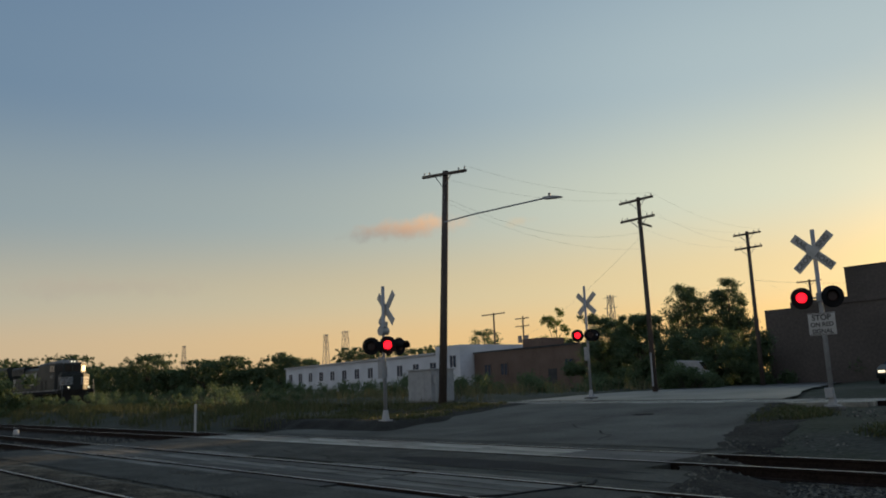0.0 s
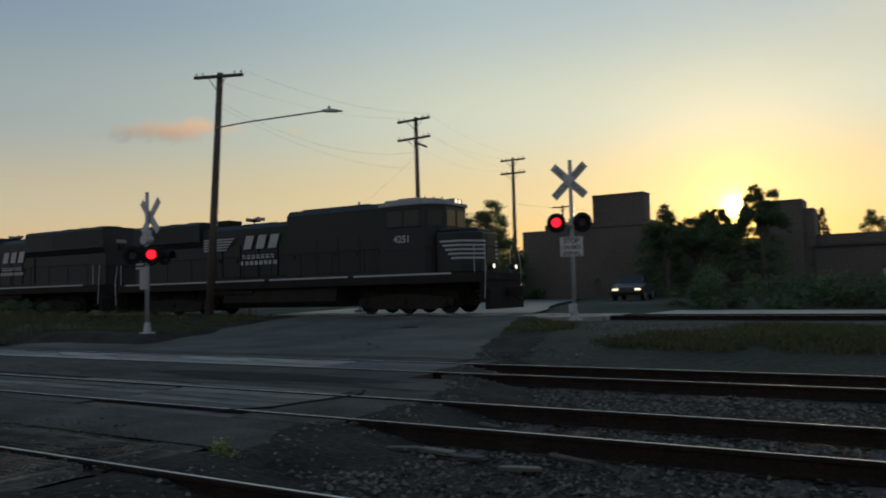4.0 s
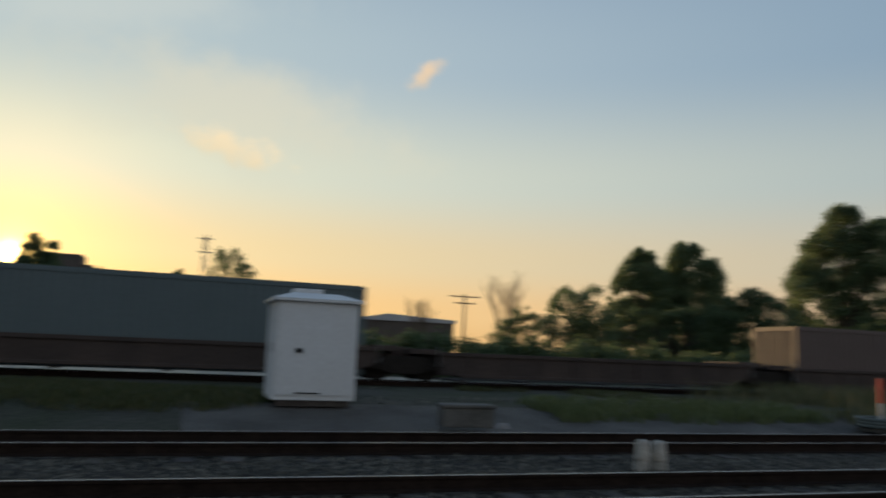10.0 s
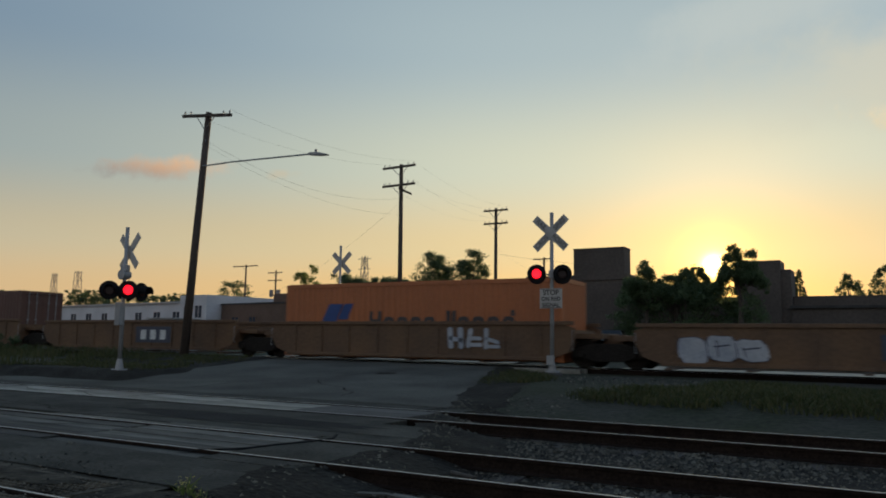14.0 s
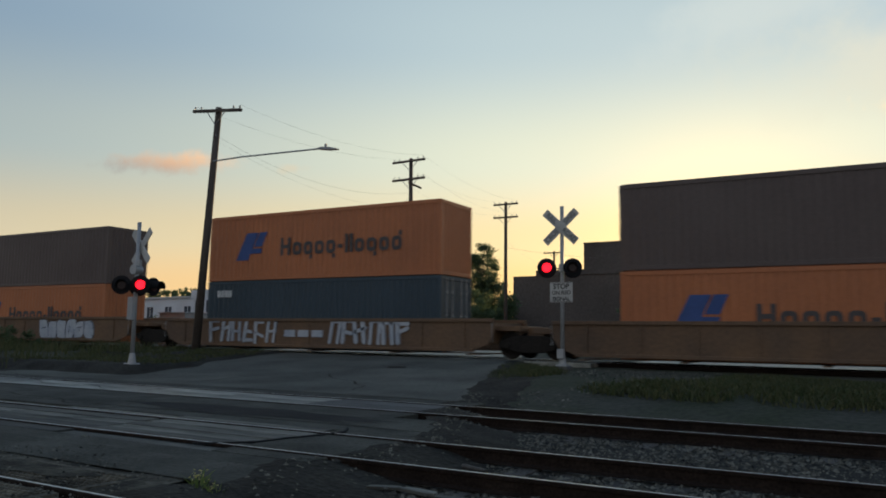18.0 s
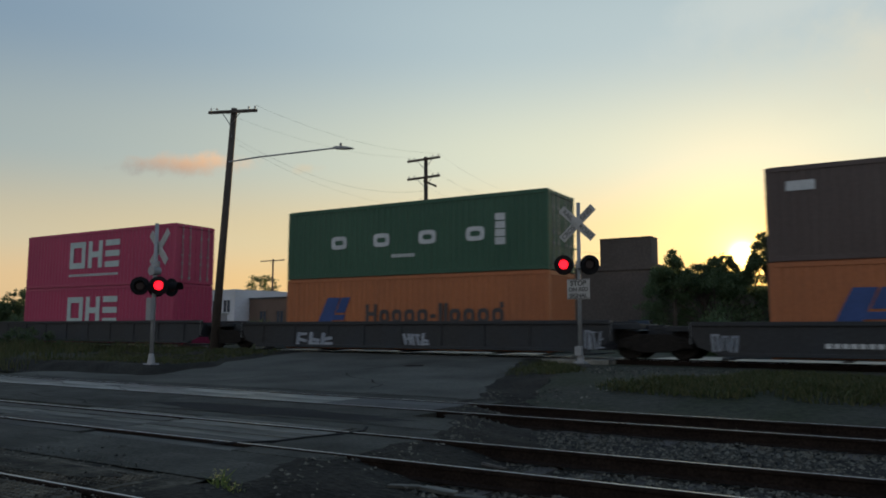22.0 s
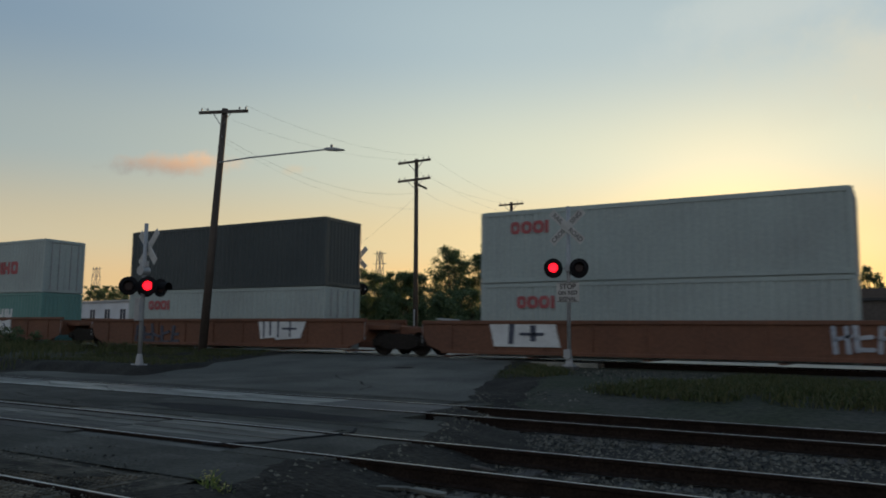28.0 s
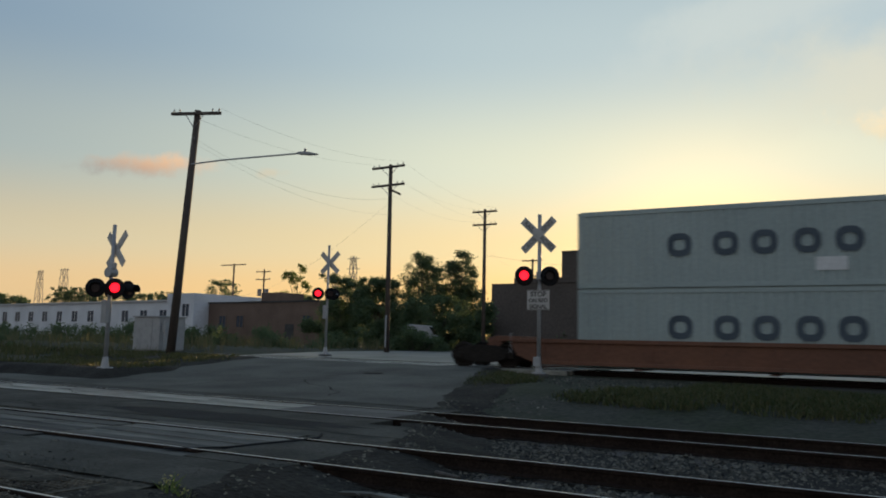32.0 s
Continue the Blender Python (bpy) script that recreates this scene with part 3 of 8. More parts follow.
def track(name, label, at, lo, hi, tie_lo, tie_hi, skip):
    """A pair of rails on timber ties; at(s, side, z) gives the places along it."""
    t = thing(name, (0, 0, 0), label, "railway track", group="railway tracks", kind="structure")
    pts = [lo + i * (hi - lo) / 40 for i in range(41)]
    for side in (-GAUGE, GAUGE):
        r = part("rail", profile_run(RAIL, [at(s, side, 0) for s in pts]), M["rust"], t)
        part("running_surface", profile_run(HEAD, [at(s, side, 0) for s in pts]), M["railhead"], r, "shiny worn rail head")
    s = tie_lo
    rnd = random.Random(len(name) * 7 + int(at(0, 0, 0).y))
    while s < tie_hi:
        if not skip(s):
            p = at(s, 0, -0.172)
            ob = part("tie", TIE, M["tie"], t)
            ob.matrix_local = pose(p.x + rnd.uniform(-0.03, 0.03), p.y + rnd.uniform(-0.05, 0.05), p.z + rnd.uniform(-0.035, 0.0), 0, 0, rnd.uniform(-2.2, 2.2))
        s += 0.56
    return t


def siding_at(y):
    return lambda s, side=0.0, z=0.0: Vector((s, y + side, z))


def on_road(s):
    return -24.6 < s < -6.0


for word, y in SIDINGS:
    track("track_" + word, "rusty siding with shiny rail heads and timber ties", siding_at(y), -160, 220, -30 if y > 4 else -26, 60 if y > 4 else 34, on_road)
track("track_main", "main line rails on a low ballast bank", lambda s, side=0.0, z=0.0: line_at(s, side, z), -560, 330, -45, 45, lambda s: -25.5 < s < -10.5)


def ballast_row(name, at, lo, hi, label, half=2.6, top=1.55, drop=0.17, floor=-0.55):
    outline = [(-half, floor), (-top, -drop - 0.02), (-0.5, -drop - 0.035), (0.5, -drop - 0.035), (top, -drop - 0.02), (half, floor)]
    pts = [lo + i * (hi - lo) / 60 for i in range(61)]
    single(name, profile_run(outline, [at(s, 0, 0) for s in pts]), M["ballast_bed"], (0, 0, 0), label, "ballast", kind="structure")


for word, y in SIDINGS:
    ballast_row("ballast_bed", siding_at(y), -160, 220, "dark crushed stone bed under a siding", half=2.7, top=2.27)
ballast_row("ballast_bed", lambda s, side=0.0, z=0.0: line_at(s, side, z), -560, 330, "crushed stone bed under the main line")


def stones(n, xs, ys, keep, z_of, size):
    """Loose crushed stone: uneven six-cornered pieces."""
    x, y = RNG.uniform(*xs, n), RNG.uniform(*ys, n)
    ok = np.array([keep(a, b) for a, b in zip(x, y)])
    x, y = x[ok], y[ok]
    n = len(x)
    z = np.array([z_of(a, b) for a, b in zip(x, y)]) + RNG.uniform(-0.004, 0.016, n)
    r = RNG.uniform(*size, n)
    base = np.array([(1, 0, 0), (-1, 0, 0), (0, 1, 0), (0, -1, 0), (0, 0, 0.55), (0, 0, -0.55)], float)
    c = base[None] * r[:, None, None] * RNG.uniform(0.55, 1.25, (n, 6, 1)) + RNG.normal(0, 0.22, (n, 6, 3)) * r[:, None, None]
    a = RNG.uniform(0, math.tau, n)
    ca, sa = np.cos(a)[:, None], np.sin(a)[:, None]
    c = np.stack([c[..., 0] * ca - c[..., 1] * sa, c[..., 0] * sa + c[..., 1] * ca, c[..., 2]], -1)
    c += np.stack([x, y, z], -1)[:, None]
    tri = np.array([(0, 2, 4), (2, 1, 4), (1, 3, 4), (3, 0, 4)])
    c = c[:, :5]
    c[:, :4, 2] -= 0.22 * r[:, None]
    v = c.reshape(-1, 3)
    f = (tri[None] + (np.arange(n) * 5)[:, None, None]).reshape(-1, 3)
    me = bpy.data.meshes.new("stones")
    me.vertices.add(len(v))
    me.vertices.foreach_set("co", v.astype(np.float32).ravel())
    me.loops.add(len(f) * 3)
    me.loops.foreach_set("vertex_index", f.astype(np.int32).ravel())
    me.polygons.add(len(f))
    me.polygons.foreach_set("loop_start", np.arange(0, len(f) * 3, 3, dtype=np.int32))
    me.polygons.foreach_set("loop_total", np.full(len(f), 3, dtype=np.int32))
    me.update(calc_edges=True)
    me.materials.append(M["stone"])
    return me


def off_road(x, y):
    return not (L_EDGE(y) < x < R_EDGE(y) + 0.15)


def bed_z(x, y):
    d = min(abs(y - c) for _, c in SIDINGS)
    low = 0.008 if abs(y - 3.302) < 1.4 and x > -4.0 else 0.0
    return (-0.19 if d < 2.27 else -0.2 - 0.5 * (d - 2.27)) + 0.03 * noise.noise((x * 1.1, y * 1.1, 8.0)) - low


def siding_stones(x, y):
    """No loose stone on the crossing, none on rails or ties' tops."""
    return off_road(x, y) and min(abs(abs(y - c) - GAUGE) for _, c in SIDINGS) > 0.09


single("ballast_stones", stones(72000, (-7, 13), (1.0, 14.2), siding_stones, bed_z, (0.013, 0.040)), M["stone"], (0, 0, 0), "loose grey crushed stone around the sidings", "ballast stones", kind="stuff")
single("ballast_stones", stones(20000, (13, 40), (1.0, 14.2), siding_stones, bed_z, (0.022, 0.055)), M["stone"], (0, 0, 0), "loose grey crushed stone along the sidings", "ballast stones", kind="stuff")
single("ballast_stones", stones(6000, (-36, -24), (3.0, 14.2), siding_stones, bed_z, (0.03, 0.065)), M["stone"], (0, 0, 0), "loose grey crushed stone beyond the crossing", "ballast stones", kind="stuff")
single("ballast_stones", stones(16000, (-14, 30), (13.5, 25.3), lambda x, y: off_road(x, y) and (y > 23.8 or noise.noise((x * 0.25, y * 0.25, 3.0)) > 0.0), lambda x, y: ground_z(x, y) if y < 23.8 else line_z(x) - 0.22, (0.02, 0.05)), M["stone"], (0, 0, 0), "scattered grey gravel beside the main line", "gravel", kind="stuff")


# the ragged dirt shoulder at the road's edge, and a pale gravel apron beyond the far siding
def shoulder(name, edge, way, label):
    ys = [-3.0 + 0.22 * i for i in range(130)]
    cols = (-0.3, 0.0, 0.22, 0.5, 0.9, 1.5)
    v = []
    for y in ys:
        near = min(abs(abs(y - c) - GAUGE) for _, c in SIDINGS)
        dip = 0.045 * max(0.0, 1 - near / 0.22)
        level = -0.21 if y < 14 else ground_z(edge(y) + way * 1.8, y) - 0.03
        for k, c in enumerate(cols):
            x = edge(y) + way * c * (1 + 0.35 * noise.noise((y * 1.1, 7.0, k)))
            top = road_z(edge(y), y) + 0.006
            fall = ease(0.0, 1.5, c)
            v.append((x, y, top + (level - top) * fall + 0.03 * noise.noise((x * 2.3, y * 2.3, 1.0)) * min(1.0, max(0.0, c) * 3) - dip * (1 if k else 0.6) - (0.02 if k == 0 else 0.0)))
    n = len(cols)
    f = [(j * n + i, j * n + i + 1, (j + 1) * n + i + 1, (j + 1) * n + i) for j in range(len(ys) - 1) for i in range(n - 1)]
    single(name, (v, f), M["dirt"], (0, 0, 0), label, "road shoulder", kind="structure", smooth=True)


shoulder("road_shoulder", R_EDGE, 1, "dark crumbled dirt along the road's edge")
shoulder("road_shoulder", L_EDGE, -1, "dark crumbled dirt along the road's far edge")
apron_x = [0.2 + 0.6 * i for i in range(30)]
apron_y = [13.35 + 0.35 * i for i in range(11)]
v = []
for j, y in enumerate(apron_y):
    for x in apron_x:
        yy = y + (0.5 * noise.noise((x * 0.5, 3.0, 0.0)) if j in (0, 10) else 0.0)
        v.append((x, yy, ground_z(x, yy) + (0.012 if 0 < j < 10 else -0.03)))
n = len(apron_x)
single("gravel_apron", (v, [(j * n + i, j * n + i + 1, (j + 1) * n + i + 1, (j + 1) * n + i) for j in range(len(apron_y) - 1) for i in range(n - 1)]), M["gravel"], (0, 0, 0), "pale gravel strip beyond the far siding", "gravel", kind="structure", smooth=True)


# bright line under the train: glare painted as a strip of pale ground
sheet("access_track", [-9.5 + 0.8 * i for i in range(32)], [29.3 + 0.4 * i for i in range(18)], lambda x, y: ground_z(x, y) + (0.02 if 29.6 < y < 35.8 else -0.05) - 0.09 * ease(10.0, 15.0, x + 2.0 * noise.noise((y * 0.8, 1.0, 0.0))), M["glare_earth"], "pale earth strip beyond the main line with sky glare in its colour", "dirt track")


def shoulder_z(x, y):
    c = x - R_EDGE(y)
    top = road_z(R_EDGE(y), y)
    return top + ((-0.21 if y < 14 else ground_z(x, y)) - top) * ease(0.0, 1.3, c) + 0.004


single("edge_gravel", stones(11000, (-9.5, -3.2), (0.8, 15.5), lambda x, y: 0.02 < x - R_EDGE(y) < 1.35 and min(abs(abs(y - c) - GAUGE) for _, c in SIDINGS) > 0.1 and noise.noise((x * 1.5, y * 1.5, 6.0)) > -0.4, shoulder_z, (0.010, 0.036)), M["stone"], (0, 0, 0), "loose stones on the crumbled road edge", "gravel", kind="stuff")


def litter(n, xs, ys, seed, z):
    """Dry leaves, bark and chips strewn flat on the stones."""
    x, y = RNG.uniform(*xs, n), RNG.uniform(*ys, n)
    ok = np.array([siding_stones(a, b) for a, b in zip(x, y)])
    c = np.stack([x, y, z + RNG.uniform(0.0, 0.03, n)], -1)[ok]
    n = len(c)
    a = RNG.uniform(0, math.tau, n)
    s = RNG.uniform(0.012, 0.045, n)
    d = np.stack([np.cos(a), np.sin(a), RNG.normal(0, 0.25, n)], -1) * s[:, None]
    e = np.stack([-np.sin(a), np.cos(a), RNG.normal(0, 0.3, n)], -1) * (s * RNG.uniform(0.2, 0.7, n))[:, None]
    return facets("litter", np.stack([c - d, c + e, c + d, c - e], 1), M["litter"])


single("litter", litter(2600, (-6.0, 4.0), (1.0, 6.6), 5, -0.165), M["litter"], (0, 0, 0), "dry leaves and chips strewn over the stones", "litter", kind="stuff")


def grit_spot(x, y):
    return not off_road(x, y) and min(abs(abs(y - c) - GAUGE) for _, c in SIDINGS) > 0.07 and noise.noise((x * 0.55, y * 0.9, 12.0)) + 0.5 * noise.noise((x * 2.6, y * 2.6, 3.0)) > (-0.05 if abs(y - 3.302) < 1.1 else 0.22)


single("crossing_grit", stones(11000, (-14.5, -5.5), (1.2, 6.2), grit_spot, lambda x, y: road_z(x, y) + 0.002, (0.005, 0.020)), M["stone"], (0, 0, 0), "grit and small stones strewn over the worn crossing", "gravel", kind="stuff")


def crack(x, y, way, length, seed, width=0.03):
    """A wandering open crack in the asphalt."""
    r = random.Random(seed)
    pts, a = [], radians(way)
    for i in range(int(length / 0.35)):
        pts.append((x, y, width * r.uniform(0.4, 1.2)))
        a += r.gauss(0, 0.35)
        a += (radians(way) - a) * 0.3
        x, y = x + 0.35 * math.cos(a), y + 0.35 * math.sin(a)
    v, f = [], []
    for px, py, w in pts:
        z = road_z(px, py) + 0.0065
        v += [(px - w * math.sin(a), py + w * math.cos(a), z), (px + w * math.sin(a), py - w * math.cos(a), z)]
    f = [(2 * i, 2 * i + 1, 2 * i + 3, 2 * i + 2) for i in range(len(pts) - 1)]
    single("asphalt_crack", (v, f), M["dirt"], (0, 0, 0), "dark open crack in the road", "crack", group="cracks in the road", kind="structure")


for k, (x, y, way, length, width) in enumerate(((-14, 9.1, 4, 7, 0.02), (-21, 9.9, -3, 9, 0.03), (-9.6, 9.2, 95, 1.1, 0.03), (-13, 5.1, 60, 0.8, 0.03), (-17, 5.2, 5, 8, 0.025), (-11, 14.5, 120, 5, 0.03), (-16, 14.2, 80, 8, 0.03), (-20, 15.5, 20, 6, 0.03), (-13, 20.5, -5, 8, 0.03), (-18.5, 17.5, 10, 7, 0.025), (-10.5, 13.7, 8, 3, 0.04), (-24, 13.8, 2, 12, 0.035))):
    crack(x, y, way, length, 200 + k, width)


# ---- the train ----
SPEED, GAIN = 16.463, 0.0328         # metres a second at 20 s, and its slow growth
MOVING = []                           # (thing, its place along the line at 20 s, side, height)


def line_pose(s, side=0.0, z=0.0, turn=0.0):
    p = line_at(s, side, z)
    return pose(p.x, p.y, p.z, 0, 0, math.degrees(PSI) + turn)


def run_at(t):
    return SPEED * (t - 20) + 0.5 * GAIN * (t - 20) ** 2 - 0.27 * max(0.0, 5.0 - t) ** 1.9


def on_line(ob, s, z=0.0, turn=0.0):
    ob.matrix_world = line_pose(s + run_at(0), 0.0, z, turn)
    MOVING.append((ob, s, z, turn))
    return ob


def painted(t, marks):
    """Painted shapes on a thing's side, each one a part."""
    for name, piece, mat, mark in marks:
        for one in loose_pieces(piece):
            part(name, one, mat, t, mark)


# containers: shared meshes for both lengths
STEEL_W, STEEL_H = 1.219, 2.896


def corrugated(length, height, pitch=0.278, depth=0.036):
    """A ribbed steel wall in the x-z plane, its outside towards -y."""
    n = round(length / pitch)
    p = length / n
    line = []
    for i in range(n):
        x = -length / 2 + i * p
        line += [(x, 0.0), (x + p * 0.26, 0.0), (x + p * 0.5, depth), (x + p * 0.76, depth)]
    line.append((length / 2, 0.0))
    back = [(length / 2, 0.06), (-length / 2, 0.06)]
    return prism(line + back, "z", 0.0, height)


CARGO = {}


def cargo_meshes(length, h=STEEL_H):
    if (length, h) in CARGO:
        return CARGO[(length, h)]
    w, half = STEEL_W, length / 2
    d = {}
    blank = M["white_paint"]
    d["side"] = mesh_of("side_wall", corrugated(length - 0.30, h - 0.26), blank)
    d["end"] = mesh_of("end_wall", corrugated(2 * w - 0.30, h - 0.26, 0.25, 0.04), blank)
    d["roof"] = mesh_of("roof", moved(corrugated(length - 0.2, 2 * w - 0.12, 0.3, 0.02), pose(0, w - 0.06, h - 0.03, 90)), blank)
    d["post"] = mesh_of("corner_post", box(-0.08, 0.08, -0.08, 0.08, 0.0, h - 0.02), blank, bevel=0.012)
    d["rail_top"] = mesh_of("top_rail", box(-half + 0.1, half - 0.1, -0.035, 0.035, h - 0.14, h - 0.02), blank, bevel=0.01)
    d["rail_low"] = mesh_of("bottom_rail", box(-half + 0.1, half - 0.1, -0.04, 0.04, 0.02, 0.17), blank, bevel=0.01)
    d["sill_top"] = mesh_of("end_header", box(-0.04, 0.04, -w + 0.1, w - 0.1, h - 0.15, h - 0.02), blank, bevel=0.01)
    d["sill_low"] = mesh_of("end_sill", box(-0.04, 0.04, -w + 0.1, w - 0.1, 0.02, 0.17), blank, bevel=0.01)
    d["cast"] = mesh_of("corner_casting", box(-0.089, 0.089, -0.081, 0.081, -0.059, 0.059), blank, bevel=0.014)
    d["floor"] = mesh_of("floor", box(-half + 0.1, half - 0.1, -w + 0.06, w - 0.06, 0.1, 0.15), blank)
    leaf = [box(-0.03, 0.03, -0.57, 0.57, 0.0, h - 0.34)] + [box(0.03, 0.05, -0.5, 0.5, z, z + 0.38) for z in (0.15, 0.75, 1.35, 1.95)]
    d["door"] = mesh_of("door", join(*leaf), blank)
    d["bar"] = mesh_of("lock_rod", join(rod((0, 0, 0.1), (0, 0, h - 0.12), 0.019), *[box(-0.03, 0.02, -0.05, 0.05, z, z + 0.07) for z in (0.2, 0.9, 1.3, 2.2)]), blank)
    CARGO[(length, h)] = d
    return d


def container(s, z, paint_mat, label, length=12.192, doors_ahead=False, marks=(), h=STEEL_H):
    """A steel shipping container; marks are flat painted shapes on the side that faces the sidings."""
    d = cargo_meshes(length, h)
    w, half = STEEL_W, length / 2
    t = tagged(new("shipping_container"), label, "shipping container", group="containers on the train")
    t.empty_display_size = 0.2
    def put(name, mesh, at, turn=0, mat=paint_mat, mark=""):
        ob = part(name, mesh, mat, t, mark)
        ob.matrix_local = pose(*at, 0, 0, turn)
        return ob
    put("side_wall", d["side"], (0, -w + 0.012, 0.14))
    put("side_wall", d["side"], (0, w - 0.012, 0.14), 180)
    put("roof", d["roof"], (0, 0, 0))
    put("floor", d["floor"], (0, 0, 0))
    for k in (-1, 1):
        for j in (-1, 1):
            put("corner_post", d["post"], (k * (half - 0.08), j * (w - 0.08), 0.01))
            for zz in (0.059, h - 0.059):
                put("corner_casting", d["cast"], (k * (half - 0.087), j * (w - 0.079), zz))
        put("top_rail", d["rail_top"], (0, k * (w - 0.037), 0))
        put("bottom_rail", d["rail_low"], (0, k * (w - 0.042), 0))
        put("end_header", d["sill_top"], (k * (half - 0.045), 0, 0))
        put("end_sill", d["sill_low"], (k * (half - 0.045), 0, 0))
        if (k > 0) == doors_ahead:
            for j in (-0.572, 0.572):
                door = put("door", d["door"], (k * (half - 0.07), j, 0.17), 0 if k > 0 else 180)
                for q in (-0.2, 0.25):
                    bar = part("lock_rod", d["bar"], M["galv"], door, "galvanised lock rod")
                    bar.matrix_local = pose(0.075, q, -0.12)
        else:
            put("end_wall", d["end"], (k * (half - 0.012), 0, 0.14), 90 * k)
    painted(t, marks)
    return on_line(t, s, z)


# well cars
def well_unit(s, well, mat, label, joints, marks=(), top=1.56):
    """One well of a stack car: two deep sides, end bulkheads, decks over the trucks. joints: the trucks (distance along it, shared or end)."""
    t = tagged(new("well_car"), label, "railway wagon", group="well cars of the train")
    half, w = well / 2, 1.46
    for k in (-1, 1):
        y = k * w
        lo, hi = sorted((y, y - k * 0.035))
        rim = [(-half - 0.35, 0.95), (-half - 0.1, 0.50), (-half + 0.55, 0.27), (half - 0.55, 0.27), (half + 0.1, 0.50), (half + 0.35, 0.95), (half + 0.35, min(1.32, top - 0.06)), (half - 0.2, top - 0.06), (-half + 0.2, top - 0.06), (-half - 0.35, min(1.32, top - 0.06))]
        side = part("side_sill", prism(rim, "y", lo, hi), mat, t)
        part("top_chord", box(-half - 0.3, half + 0.3, *sorted((y + k * 0.07, y - k * 0.10)), top - 0.13, top), mat, side, bevel=0.015)
        part("bottom_chord", box(-half + 0.5, half - 0.5, *sorted((y + k * 0.06, y - k * 0.16)), 0.22, 0.34), mat, side, bevel=0.015)
        x = -half + 0.9
        while x < half - 0.5:
            part("side_post", box(x - 0.05, x + 0.05, *sorted((y + k * 0.045, y)), 0.34, top - 0.13), mat, side)
            x += (well - 1.8) / 8
        part("bulkhead", box(*sorted((k * half, k * (half + 0.12))), -w + 0.04, w - 0.04, 0.5, min(1.28, top - 0.1)), mat, t)
        part("end_deck", join(box(*sorted((k * (half + 0.12), k * (half + 1.15))), -1.05, 1.05, 0.98, 1.16), box(*sorted((k * (half + 1.15), k * (half + 1.75))), -0.28, 0.28, 0.75, 1.12)), mat, t, bevel=0.02)
        part("grab_iron", pipe([(k * (half + 0.30), -w - 0.02, 0.6), (k * (half + 0.30), -w - 0.09, 0.6), (k * (half + 0.30), -w - 0.09, 1.25), (k * (half + 0.30), -w - 0.02, 1.25)], 0.014, 5), M["galv"], t)
    part("well_floor", join(box(-half + 0.4, half - 0.4, -0.30, 0.30, 0.125, 0.155), *[box(x - 0.12, x + 0.12, -w + 0.05, w - 0.05, 0.10, 0.145) for x in (-half + 0.7, -half / 2, 0, half / 2, half - 0.7)]), mat, t)
    painted(t, marks)
    for x in joints:
        truck(t, x, 1.75, 2)
    return on_line(t, s)


WHEEL = None


def wheel_mesh():
    global WHEEL
    if WHEEL is None:
        ring = [(0.0, 0.46), (0.035, 0.49), (0.05, 0.455), (0.13, 0.45), (0.13, 0.36), (0.09, 0.34), (0.09, 0.14), (0.14, 0.10), (0.14, 0.0), (0.0, 0.0)]
        n, v, f = 20, [], []
        for i in range(n):
            a = i * math.tau / n
            v += [(r * math.cos(a), -y, r * math.sin(a)) for y, r in ring]
        k = len(ring)
        for i in range(n):
            f += [(i * k + j, i * k + j + 1, ((i + 1) % n) * k + j + 1, ((i + 1) % n) * k + j) for j in range(k - 1)]
        WHEEL = mesh_of("wheel", (v, f), M["loco_under"])
    return WHEEL


FRAMES = {}


def truck(parent, x, base, axles, high=0.46):
    """A bogie: cast side frames, wheels, axles, springs."""
    tr = part("truck", box(-0.32, 0.32, -1.0, 1.0, 0.42, 0.72), M["loco_under"], parent, "grimy cast steel truck", bevel=0.03)
    tr.matrix_local = pose(x, 0, 0)
    if (base, axles) not in FRAMES:
        b = base / 2 + 0.36
        arch = [(-b, 0.36), (-b + 0.3, 0.34), (-base / 2 + 0.45, 0.22), (base / 2 - 0.45, 0.22), (b - 0.3, 0.34), (b, 0.36), (b, 0.6), (b - 0.25, 0.68), (0.5, 0.82), (-0.5, 0.82), (-b + 0.25, 0.68), (-b, 0.6)]
        FRAMES[(base, axles)] = mesh_of("side_frame", prism(arch, "y", -0.08, 0.08), M["loco_under"], bevel=0.02)
    for k in (-1, 1):
        sf = part("side_frame", FRAMES[(base, axles)], M["loco_under"], tr)
        sf.matrix_local = pose(0, k * 1.02, 0)
        for i in range(axles):
            xx = -base / 2 + i * base / (axles - 1)
            wh = part("wheel", wheel_mesh(), M["loco_under"], tr)
            wh.matrix_local = pose(xx, k * 0.73, high, 0, 0, 0 if k < 0 else 180)
            cap = part("bearing_cap", rod((xx, k * 1.09, high), (xx, k * 1.20, high), 0.12, 0.10, 10), M["loco_under"], tr)
    for i in range(axles):
        xx = -base / 2 + i * base / (axles - 1)
        part("axle", rod((xx, -0.75, high), (xx, 0.75, high), 0.08), M["loco_under"], tr)
    return tr


